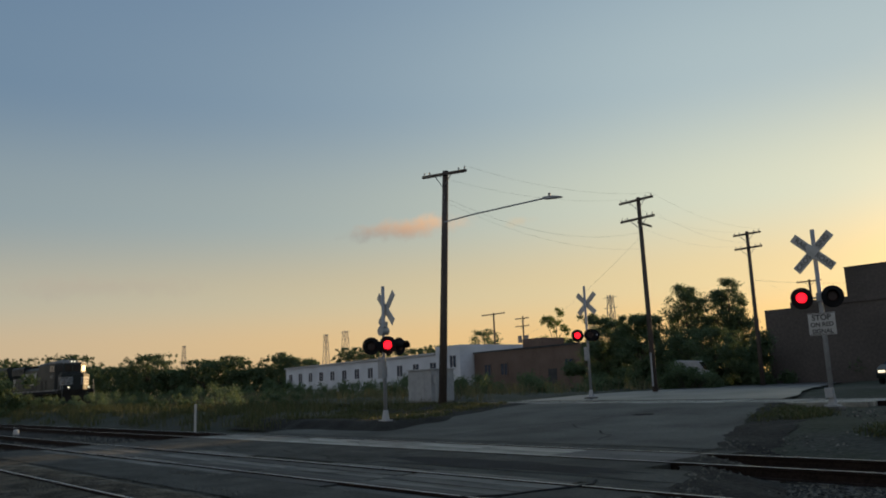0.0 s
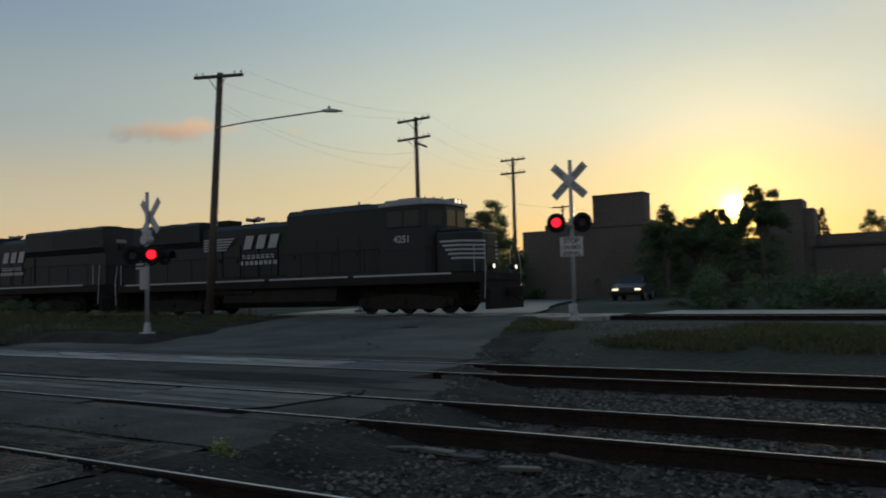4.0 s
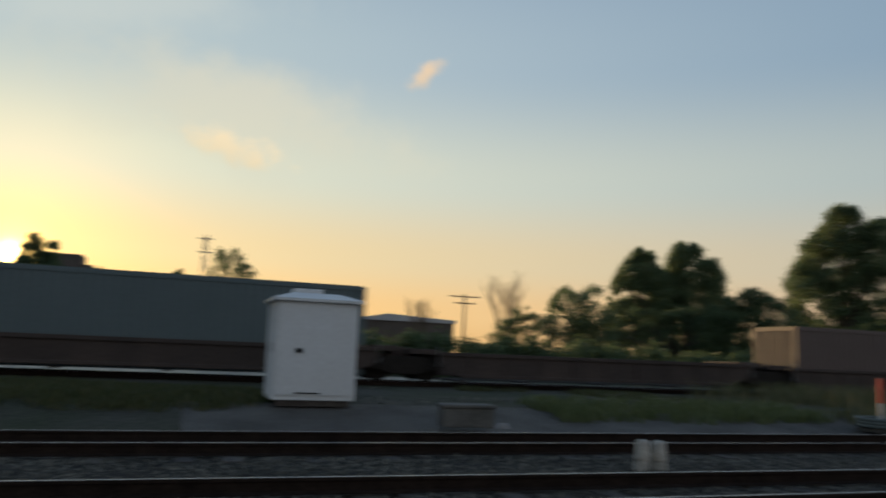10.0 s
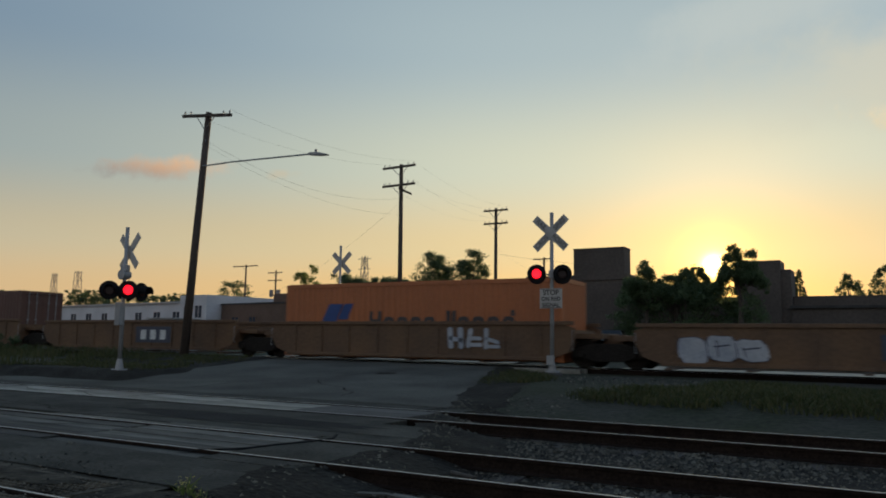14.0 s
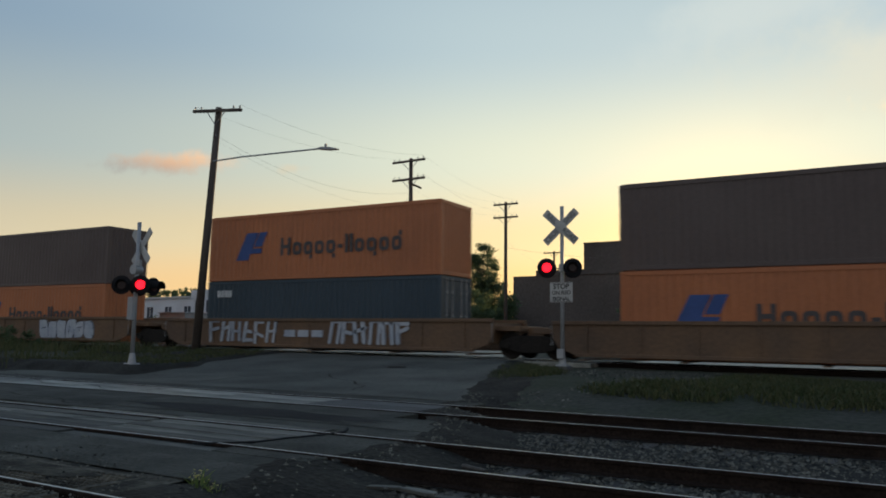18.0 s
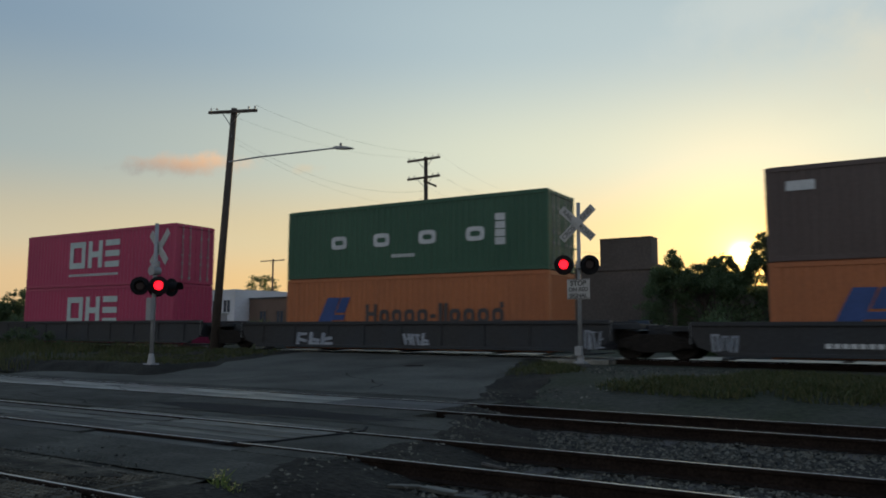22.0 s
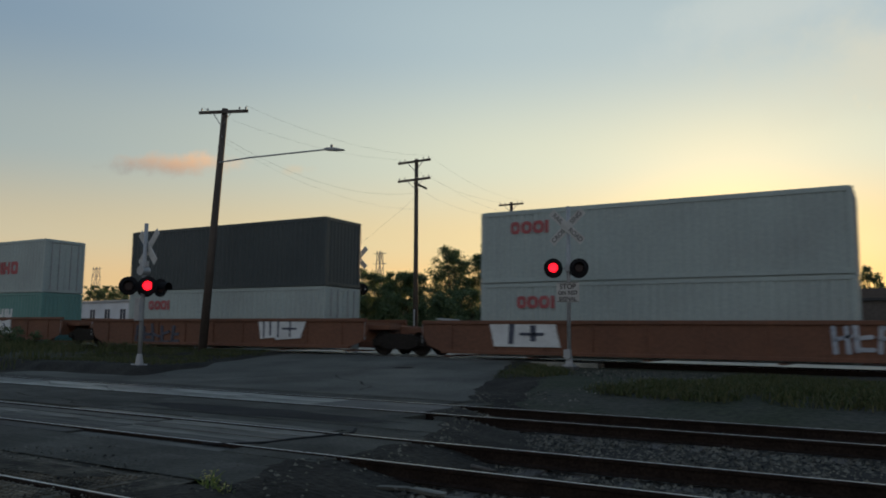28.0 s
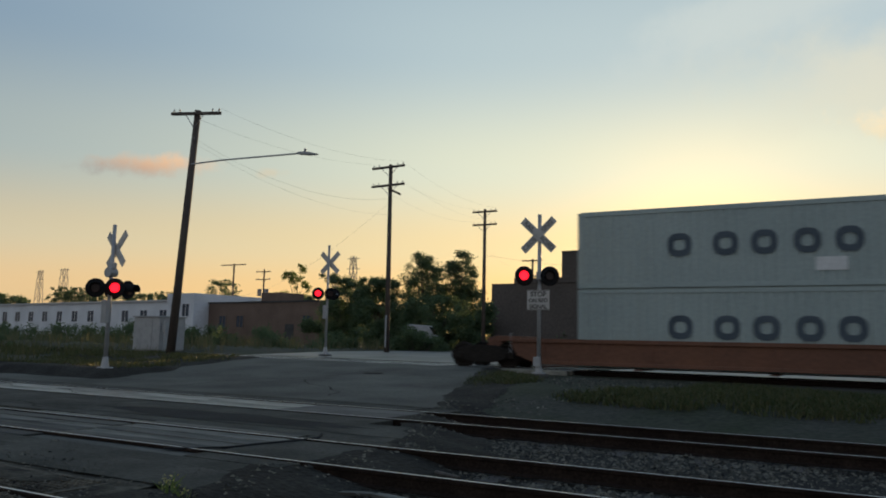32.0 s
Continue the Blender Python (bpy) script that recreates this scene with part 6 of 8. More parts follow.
crossing_signal(-34.65, 70.0, 0.6, 6.6, 5.98, [(-0.55, 4.3, 0, False, -0.08), (0.55, 4.3, 0, False, -0.08)], "far crossbuck on a pole along the road", 0)

# ---- poles, wires, street lamp ----
WIRE_ENDS = {}


def utility_pole(key, x, y, z0, top, lean, arms, label, r=0.16, extra=None):
    t = thing("utility_pole", (x, y, z0 - 0.4), label, "utility pole", group="utility poles")
    h = top - z0 + 0.4
    def shaft(z):
        return lean * (z - z0) / (top - z0)
    part("pole", rod((0, 0, 0), (lean, 0, h), r, r * 0.72, 14), M["pole"], t, "weathered wooden pole", smooth=True)
    ends = []
    for za, x0, x1 in arms:
        zz = za - z0 + 0.4
        arm = part("crossarm", box(x0 - x, x1 - x, -0.2, -0.09, zz - 0.07, zz + 0.06), M["pole"], t, "wooden crossarm", bevel=0.01)
        c = Vector((shaft(za), -0.145, zz))
        tip = 1.5 * math.atan2(lean, top - z0)
        arm.matrix_local = Matrix.Translation(c) @ pose(0, 0, 0, 0, math.degrees(tip), 0) @ Matrix.Translation(-c)
        for k in (-0.55, 0.55):
            part("brace", rod((shaft(za) + k, -0.15, zz - 0.06), (shaft(za), -0.12, zz - 0.62), 0.02, n=5), M["tower"], arm)
        for xx in (x0 + 0.12, x0 + 0.5, x1 - 0.5, x1 - 0.12):
            part("insulator", join(rod((xx - x, -0.145, zz + 0.06), (xx - x, -0.145, zz + 0.13), 0.015, n=6), rod((xx - x, -0.145, zz + 0.11), (xx - x, -0.145, zz + 0.19), 0.042, 0.03, 8)), M["tower"], arm)
            ends.append(Vector((xx, y - 0.145, za + 0.24 - (xx - x - shaft(za)) * math.tan(tip))))
    WIRE_ENDS[key] = ends
    return t


p1 = utility_pole("p1", -26.33, 23.5, 0.49, 11.12, 0.80, [(10.95, -27.0, -24.0)], "tall leaning wooden pole with a crossarm and street lamp", 0.19)
lamp = part("lamp_arm", pipe([(0.6, -0.1, 8.62), (2.5, -0.12, 8.62), (6.75, -0.15, 8.48)], 0.034, 8), M["galv"], p1, "long grey lamp arm")
lamp.matrix_local = pose(0, 0, 0)
part("lamp_head", prism([(6.7, 8.44), (7.15, 8.37), (7.6, 8.34), (7.62, 8.38), (7.25, 8.48), (6.85, 8.53), (6.7, 8.52)], "y", -0.26, -0.04), M["galv"], lamp, "flat cobra street lamp head", bevel=0.03)
part("photocell", rod((7.0, -0.14, 8.5), (7.0, -0.14, 8.64), 0.05, n=10), M["tower"], lamp)
part("cable_hook", pipe([(0.7, -0.1, 9.9), (0.82, -0.12, 9.75), (0.75, -0.1, 9.6)], 0.02, 5), M["tower"], p1)
p2 = utility_pole("p2", -25.45, 39.0, 0.91, 12.0, -0.1, [(11.83, -26.8, -24.45), (10.70, -26.8, -24.45)], "wooden utility pole with two crossarms beyond the main line")
part("side_arm", prism([(-0.15, 10.05), (-0.15, 9.9), (0.75, 9.5), (0.75, 9.63)], "y", -0.2, -0.1), M["pole"], p2)
part("cable_guard", rod((0, -0.18, 0.4), (0, -0.18, 2.3), 0.05, n=8), M["galv"], p2, "pale cable guard")
utility_pole("p3", -26.45, 54.0, 0.6, 11.7, 0.0, [(11.5, -27.45, -25.35), (10.47, -27.45, -25.35)], "wooden utility pole with two crossarms by the road")
utility_pole("p3b", -35.3, 85.0, 0.6, 11.3, 0.0, [(11.1, -36.6, -34.0)], "far wooden utility pole with one crossarm")
utility_pole("p4", -80.05, 82.0, 0.6, 11.8, 0.0, [(11.6, -82.4, -77.7)], "far wooden pole with a wide crossarm")
p5 = utility_pole("p5", -83.4, 92.0, 0.6, 12.0, 0.0, [(11.6, -84.9, -82.0), (10.4, -84.9, -82.0)], "far wooden pole with two transformers")
for k in (-0.7, 0.7):
    part("transformer", rod((k, -0.1, 7.6), (k, -0.1, 8.7), 0.34, n=14), M["tower"], p5, "grey drum transformer")
utility_pole("p6", 32.5, 87.6, 0.6, 8.7, 0.0, [(8.4, 30.6, 34.4), (7.6, 31.2, 33.8)], "far wooden pole with wide crossarms")
utility_pole("p7", 300.0, 58.0, 0.6, 12.0, 0.0, [(11.5, 298.5, 301.5)], "far wooden pole beside the line")


def wire(a, b, sag, r=0.006):
    a, b = Vector(a), Vector(b)
    pts = []
    for i in range(15):
        k = i / 14
        p = a.lerp(b, k)
        p.z -= sag * 4 * k * (1 - k)
        pts.append(p)
    single("overhead_wire", pipe(pts, r * 0.5, 4), M["wire"], (0, 0, 0), "thin overhead wire between two poles", "wire", group="overhead wires")


E1, E2, E3W = WIRE_ENDS["p1"], WIRE_ENDS["p2"], WIRE_ENDS["p3"]
wire(E1[0], E2[0], 0.5)
wire(E1[3], E2[3], 0.5)
wire((-25.5, 23.5, 9.8), (-25.5, 39, 9.9), 0.9, 0.008)
wire((-25.5, 23.5, 9.6), (-25.6, 39, 8.9), 0.7)
for i in (0, 3):
    wire(E2[i], E3W[i], 0.5)
    wire(E2[i + 4], E3W[i + 4], 0.6)
wire((-25.5, 39, 9.7), (-80.0, 82.0, 7.2), 1.6, 0.012)
wire((-26.4, 54, 8.1), (-22.0, 62.5, 7.9), 0.1, 0.012)
wire((-26.4, 54, 8.6), (-35.3, 85.0, 9.0), 0.3)

# ---- railway cabinets and small trackside things ----
cab_box = thing("signal_cabinet", (2.72, 16.6, 0.22), "white steel signal cabinet with a hipped roof on gravel", "cabinet")
part("body", box(-0.84, 0.84, -0.70, 0.75, 0.06, 2.05), M["cabinet_white"], cab_box, "white enamelled walls", bevel=0.012)
part("roof", ([(-0.93, -0.80, 2.05), (0.93, -0.80, 2.05), (0.93, 0.84, 2.05), (-0.93, 0.84, 2.05), (-0.93, -0.80, 2.11), (0.93, -0.80, 2.11), (0.93, 0.84, 2.11), (-0.93, 0.84, 2.11), (-0.5, -0.35, 2.25), (0.5, -0.35, 2.25), (0.5, 0.4, 2.25), (-0.5, 0.4, 2.25)], [(0, 1, 5, 4), (1, 2, 6, 5), (2, 3, 7, 6), (3, 0, 4, 7), (4, 5, 9, 8), (5, 6, 10, 9), (6, 7, 11, 10), (7, 4, 8, 11), (8, 9, 10, 11), (3, 2, 1, 0)]), M["cabinet_white"], cab_box, "low hipped roof with overhang")
part("roof_vent", box(-0.45, 0.15, -0.3, 0.2, 2.22, 2.34), M["cabinet_white"], cab_box, "flat roof ventilator", bevel=0.02)
d = part("door", box(-0.76, 0.76, -0.725, -0.70, 0.16, 1.97), M["cabinet_white"], cab_box, bevel=0.006)
part("handle", join(box(-0.42, -0.28, -0.765, -0.725, 1.02, 1.10), rod((-0.35, -0.76, 1.06), (-0.35, -0.79, 1.06), 0.03)), M["black_paint"], d, "black door handle")
part("door_sill", box(-0.4, 0.1, -0.735, -0.72, 0.19, 0.22), M["black_paint"], d)
part("side_trim", join(*[box(-0.865, -0.835, y, y + 0.03, 0.1, 2.03) for y in (-0.6, -0.35, 0.1, 0.5)]), M["cabinet_white"], cab_box)
part("hasp", box(-0.89, -0.84, -0.55, -0.48, 1.0, 1.2), M["galv"], cab_box)
for k in (-0.56, 0.56):
    part("skid", box(-0.75, 0.75, k - 0.06, k + 0.06, -0.06, 0.06), M["tie"], cab_box, "dark timber skid")

bung = thing("signal_bungalow", (-35.6, 30.6, 0.42), "grey steel signal bungalow near a tall pole", "cabinet", turn=0)
part("body", box(-1.05, 1.05, -0.6, 1.2, 0.1, 1.9), M["galv"], bung, "dull grey walls", bevel=0.02)
part("roof", box(-1.12, 1.12, -0.68, 1.28, 1.9, 1.97), M["galv"], bung, bevel=0.02)
part("door", box(-0.45, 0.45, -0.63, -0.6, 0.2, 1.75), M["galv"], bung, bevel=0.006)
part("plinth", box(-1.0, 1.0, -0.55, 1.15, -0.3, 0.1), M["concrete"], bung)
part("meter_post", join(rod((1.25, -0.4, -0.2), (1.25, -0.4, 1.8), 0.05), box(1.12, 1.38, -0.5, -0.36, 1.1, 1.6)), M["galv"], bung)

for i, (x, y, tilt, h) in enumerate(((6.18, 9.45, 3, 0.37), (6.50, 9.5, -2, 0.35))):
    t = thing("bollard", (x, y, -0.19), "short white-capped post standing in the ballast", "bollard", group="pair of white posts")
    part("pipe", rod((0, 0, 0), (0, 0, h), 0.104, 0.094, 18), M["canvas"], t, "dusty off-white pipe", bevel=0.012, smooth=True).matrix_local = pose(0, 0, 0, 0, tilt, 0)
    part("cap", rod((0, 0, h - 0.24), (0, 0, h + 0.06), 0.112, 0.093, 18), M["canvas"], t, "off-white domed cap", bevel=0.05, smooth=True).matrix_local = pose(0, 0, 0, 0, tilt, 0)

mark = thing("marker_post", (15.56, 14.0, 0.02), "red and white marker post standing inside a ring", "marker post")
part("lower_half", box(-0.05, 0.05, -0.03, 0.03, -0.2, 0.55), M["white_paint"], mark, "white lower half", bevel=0.01)
part("upper_half", box(-0.05, 0.05, -0.03, 0.03, 0.55, 1.12), M["red_paint"], mark, "red upper half", bevel=0.01)
ring = thing("corrugated_ring", (15.9, 14.0, 0.02), "grey corrugated steel ring lying round a marker post", "culvert ring")


def hoop(r, z, thick, n=36):
    v, f, m = [], [], 8
    for i in range(n):
        a = i * math.tau / n
        for j in range(m):
            b = j * math.tau / m
            rr = r + thick * math.cos(b)
            v.append((rr * math.cos(a), rr * math.sin(a), z + thick * 1.25 * math.sin(b)))
    for i in range(n):
        for j in range(m):
            f.append((i * m + j, ((i + 1) % n) * m + j, ((i + 1) % n) * m + (j + 1) % m, i * m + (j + 1) % m))
    return v, f


for i in range(3):
    part("corrugation", hoop(0.75, 0.03 + i * 0.07, 0.037), M["ring"], ring, smooth=True)
part("fill", rod((0, 0, -0.1), (0, 0, 0.13), 0.72, n=24), M["gravel"], ring, "gravel filling")
single("concrete_block", join(box(-0.5, 0.5, -0.25, 0.25, -0.15, 0.21), box(-0.54, 0.54, -0.28, 0.28, 0.21, 0.28)), M["concrete_grimy"], (5.36, 14.15, 0.10), "weathered concrete block lying on gravel", "concrete block", bevel=0.03, turn=-6)
single("white_rock", ([(0.16 * math.cos(a) * (1 + 0.2 * math.sin(3 * a)), 0.12 * math.sin(a), 0.0) for a in [i * math.tau / 9 for i in range(9)]] + [(0.1 * math.cos(a), 0.08 * math.sin(a), 0.09) for a in [i * math.tau / 9 for i in range(9)]], [tuple(range(9, 18))] + [(i, (i + 1) % 9, 9 + (i + 1) % 9, 9 + i) for i in range(9)]), M["concrete"], (5.78, 13.35, 0.0), "pale stone on the gravel", "stone", smooth=True)
wp = thing("marker_post", (-29.67, 13.5, 0.0), "thin white marker post beside the siding", "marker post")
part("post", box(-0.055, 0.055, -0.03, 0.03, -0.1, 0.98), M["white_paint"], wp, bevel=0.012)
single("bollard", join(rod((0, 0, -0.2), (0, 0, 0.10), 0.14, 0.13, 14), rod((0, 0, 0.10), (0, 0, 0.18), 0.13, 0.06, 14)), M["white_paint"], (-41.5, 10.0, -0.12), "white domed cap beside a siding", "bollard")

# ---- crossing panels ----
def panel_row(track_y, z, x0, x1, length, widths, mat, name, label, gap=0.02, thick=0.16, uneven=0.0):
    """Panels laid between and outside the rails of one track, with open flangeways."""
    t = thing("crossing_panels", (0, 0, 0), label, "crossing panels", group="level crossing panels", kind="structure")
    n = max(1, round((x1 - x0) / length))
    p = (x1 - x0) / n
    r = random.Random(int(x1 * 10 + track_y))
    for lo, hi in widths:
        me = mesh_of(name, box(-p / 2 + gap, p / 2 - gap, lo, hi, -thick, 0.0), mat, bevel=0.012)
        for i in range(n):
            ob = part(name, me, mat, t)
            ob.matrix_local = pose(x0 + (i + 0.5) * p + uneven * r.uniform(-6, 6), track_y, z - 0.004 - 0.003 * (i % 3) - uneven * r.random(), uneven * r.uniform(-90, 90))
    return t


OUT = [(-1.60, -0.82), (-0.655, -0.02), (0.02, 0.655), (0.82, 1.60)]
panel_row(11.887, -0.004, -24.6, -7.0, 6.0, [OUT[0], OUT[3]], M["asphalt"], "asphalt_fill", "worn asphalt laid beside the rails of the far siding", gap=0.002)
for x0, x1, mat, words in ((-24.6, -9.72, "concrete_panel", "pale concrete crossing panels, worn and patchy"), (-9.68, -7.2, "concrete_dark", "dirty dark concrete crossing panels")):
    panel_row(11.887, -0.004, x0, x1, 2.48, OUT[1:3], M[mat], "panel", words)
panel_row(7.402, -0.004, -24.4, -5.5, 6.3, [(-1.62, -1.16), (1.16, 1.62)], M["asphalt"], "asphalt_fill", "worn asphalt laid beside the rails of a siding", gap=0.002)
panel_row(7.402, -0.006, -24.4, -6.7, 2.9, [(-1.14, -0.80), (-0.665, -0.352), (-0.328, -0.012), (0.012, 0.328), (0.352, 0.665), (0.80, 1.14)], M["timber"], "plank", "grey worn timber planks between the rails of a level crossing", gap=0.012, uneven=0.012)
panel_row(7.402, -0.008, -6.68, -5.3, 1.38, [(-1.14, -0.80), (-0.665, 0.665), (0.80, 1.14)], M["asphalt"], "asphalt_fill", "asphalt patch at the end of the timber planks", gap=0.002)


def studded(lo, hi, length):
    v = [box(-length / 2 + 0.01, length / 2 - 0.01, lo, hi, -0.16, -0.012)]
    x = -length / 2 + 0.06
    while x < length / 2 - 0.05:
        y = lo + 0.05
        while y < hi - 0.04:
            v.append(box(x - 0.022, x + 0.022, y - 0.022, y + 0.022, -0.012, 0.0))
            y += 0.075
        x += 0.075
    return join(*v)


sheet("crossing_bed", [-24.3 + 0.25 * i for i in range(76)], [1.55 + 0.15 * i for i in range(24)], lambda x, y: -0.024 + 0.022 * noise.noise((x * 1.3, y * 1.6, 2.0)) + 0.014 * noise.noise((x * 4.0, y * 4.0, 3.0)) - (0.06 if min(abs(abs(y - 3.302) - GAUGE), 9) < 0.15 else 0.0), M["dust"], "dark dirt under the broken crossing panels", "dirt")
rub = thing("crossing_panels", (0, 0, 0), "dusty studded rubber crossing panels, broken at the edge", "crossing panels", group="level crossing panels", kind="structure")
for lo, hi in ((-1.55, -0.82), (-0.655, 0.655), (0.82, 1.5)):
    me = mesh_of("panel", studded(lo, hi, 1.83), M["rubber"])
    for i in range(9):
        if hi > 1 and i > 6:
            continue
        part("panel", me, M["rubber"], rub).matrix_local = pose(-5.9 - 0.92 - i * 1.83, 3.302, -0.004 - 0.004 * (i % 2))
main_pan = thing("crossing_panels", (0, 0, 0), "worn concrete panels across the main line", "crossing panels", group="level crossing panels", kind="structure")
for lo, hi in OUT:
    me = mesh_of("panel", box(-1.2, 1.2, lo, hi, -0.16, 0.0), M["concrete_panel"], bevel=0.012)
    for i in range(7):
        s = -24.4 + i * 2.44
        part("panel", me, M["concrete_panel"], main_pan).matrix_local = line_pose(s, 0, -0.008)


def patch(name, cx, cy, rx, ry, mat, label, seed, lift=0.008, n=26):
    r = random.Random(seed)
    v = [(cx, cy, road_z(cx, cy) + lift)]
    for i in range(n):
        a = i * math.tau / n
        k = r.uniform(0.8, 1.1)
        x, y = cx + rx * k * math.cos(a), cy + ry * k * math.sin(a)
        v.append((x, y, road_z(x, y) + lift))
    single(name, (v, [(0, 1 + i, 1 + (i + 1) % n) for i in range(n)]), mat, (0, 0, 0), label, "road patch", kind="structure")


patch("dirt_patch", -7.4, 4.5, 1.3, 0.24, M["dust"], "pale dusty dirt along a rail", 3, 0.012)
patch("asphalt_patch", -9.5, 9.6, 3.0, 0.55, M["asphalt_new"], "darker asphalt patch by the far siding", 8)
patch("road_cover", -13.5, 20.0, 0.35, 0.3, M["rust"], "iron cover in the road", 10)
crack = [Vector((-7.25, 6.5, 0)), Vector((-6.95, 6.72, 0)), Vector((-6.72, 7.05, 0)), Vector((-6.66, 7.5, 0)), Vector((-6.52, 7.95, 0)), Vector((-6.47, 8.38, 0)), Vector((-6.7, 8.75, 0))]
single("asphalt_crack", join(*[prism([(a.x, a.y), (a.x + 0.05, a.y - 0.02), (b.x + 0.05, b.y - 0.02), (b.x, b.y)], "z", -0.02, 0.004) for a, b in zip(crack, crack[1:])]), M["black_paint"], (0, 0, 0), "dark open crack at the crossing's edge", "crack", kind="structure")
for x, y, ln, a in ((-5.7, 4.67, 0.62, -30), (-4.0, 7.48, 0.55, -34), (-2.6, 6.3, 0.6, -28)):
    single("broken_stick", rod((-ln / 2, 0, 0.02), (ln / 2, 0, 0.05), 0.028, 0.018, 6), M["bark"], (x, y, -0.16), "pale broken stick on the stones", "stick", turn=a)

r = random.Random(31)
for x, y, ln, a in ((-4.27, 6.2, 0.34, 20), (-3.9, 6.22, 0.42, -12), (-4.5, 5.5, 0.28, 50), (-3.5, 6.1, 0.3, 5), (-4.65, 5.9, 0.22, -35), (-2.9, 5.9, 0.36, 15)):
    w = ln * r.uniform(0.28, 0.42)
    outline = [(-ln / 2, -w / 2), (ln * 0.38, -w * 0.55), (ln / 2, -w * 0.1), (ln * 0.4, w / 2), (-ln * 0.2, w * 0.42), (-ln * 0.46, w * 0.3)]
    single("wood_scrap", prism(outline, "z", 0.0, 0.03), M["timber"], (x, y, -0.165), "flat splintered piece of grey timber on the stones", "wood scrap", group="scraps of old timber", turn=a)


# ---- buildings ----
def windows(parent, xs, z0, z1, w, y, deep=0.15, mat=None, frame_mat=None):
    for x in xs:
        fr = part("window", join(box(x - w / 2 - 0.12, x + w / 2 + 0.12, y - 0.06, y + deep, z0 - 0.12, z0), box(x - w / 2 - 0.12, x + w / 2 + 0.12, y - 0.04, y + deep, z1, z1 + 0.12), box(x - w / 2 - 0.12, x - w / 2, y - 0.04, y + deep, z0, z1), box(x + w / 2, x + w / 2 + 0.12, y - 0.04, y + deep, z0, z1), box(x - 0.04, x + 0.04, y - 0.02, y + deep, z0, z1)), frame_mat or M["wall_white"], parent)
        part("pane", box(x - w / 2, x + w / 2, y + 0.0, y + 0.03, z0, z1), mat or M["window_blue"], fr)


wb = thing("low_white_building", (-108.0, 77.5, 0.6), "long low white building with blue windows behind hedges", "building", turn=-8.2)
part("wall", box(-31.5, 25.5, 0, 14, -0.5, 5.35), M["wall_white"], wb, "whitewashed front")
part("roof", box(-31.8, 25.8, -0.25, 14.2, 5.35, 5.6), M["roof_light"], wb, "pale flat roof edge")
windows(wb, [-29 + i * 4.75 for i in range(12)], 2.6, 4.2, 1.7, -0.02)
part("annex", box(25.5, 31.5, -1.0, 13, -0.5, 6.3), M["wall_white"], wb, "taller white end block")
windows(wb, [27.3, 29.8], 3.3, 4.9, 1.5, -1.03)
bb = thing("brown_brick_building", (-62.0, 72.0, 0.6), "low brown brick building beside a white one", "building", turn=-8.2)
part("wall", box(-14.5, 6.0, 0, 14, -0.5, 5.0), M["wall_brown"], bb)
part("roof", box(-14.6, 6.1, -0.1, 14.1, 5.0, 5.2), M["roof"], bb)
part("rooftop_box", box(-6.5, -3.0, 2, 6, 5.2, 6.4), M["wall_brown"], bb)
part("door", box(0.5, 2.0, -0.05, 0.05, -0.4, 2.4), M["roof"], bb)
windows(bb, [-11.5, -8.0, 4.2], 2.0, 3.4, 1.3, -0.03, frame_mat=M["wall_brown"])
wk = thing("dark_works_building", (-20.0, 62.0, 0.6), "large dark brick works building with a stair tower", "building")
part("main_wall", box(-9.6, 1.6, 0, 20, -0.5, 5.9), M["wall_dark"], wk)
part("parapet", box(-7.4, 1.6, -0.1, 20.1, 5.9, 6.35), M["wall_dark"], wk)
part("side_wing", box(1.6, 6.0, 0.4, 20, -0.5, 5.1), M["wall_dark"], wk)
part("tower", box(-3.28, 1.1, 0.6, 2.4, 5.9, 8.6), M["wall_dark"], wk, "blank square tower")
part("tower_coping", box(-3.31, 1.13, 0.55, 2.45, 8.6, 8.67), M["roof"], wk)
part("rear_wing", box(6.0, 20.0, 5, 22, -0.5, 4.6), M["wall_dark"], wk)
w2 = thing("dark_shed", (-7.6, 66.0, 0.6), "dark shed with a stepped roof against the low sun", "building")
part("wall", box(-3.0, 0.17, 0, 3, -0.5, 7.42), M["wall_dark"], w2)
part("lower_wall", box(0.17, 0.92, 0.3, 3, -0.5, 6.68), M["wall_dark"], w2)
part("low_wing", box(0.9, 15.0, 0, 10, -0.5, 3.6), M["wall_dark"], w2)
part("roof", box(0.8, 15.1, -0.2, 10.2, 3.6, 3.8), M["roof"], w2)
part("tank", rod((5.5, -2.0, 0.9), (8.5, -2.0, 0.9), 0.8, n=16), M["white_paint"], w2, "white tank")
rb = thing("pale_roof_warehouse", (33.0, 118.0, 0.6), "long warehouse with a pale roof behind trees", "building")
part("wall", box(-6.0, 9.0, 0, 30, -0.5, 5.8), M["wall_dark"], rb)
part("roof", prism([(-6.3, 5.8), (9.3, 5.8), (9.3, 6.3), (-2.0, 6.9), (-6.3, 6.1)], "y", -0.3, 30.3), M["roof_light"], rb, "pale metal roof")
hs = thing("far_house", (95.0, 81.0, 0.6), "small far house with a reddish roof between bushes", "house")
part("wall", box(-3, 3, 0, 6, -0.3, 3.2), M["wall_brown"], hs)
part("roof", prism([(-3.4, 3.2), (3.4, 3.2), (0, 5.2)], "y", -0.3, 6.3), M["wall_brown"], hs)
part("window", box(-1, 0.2, -0.05, 0.05, 1.2, 2.3), M["window_blue"], hs)


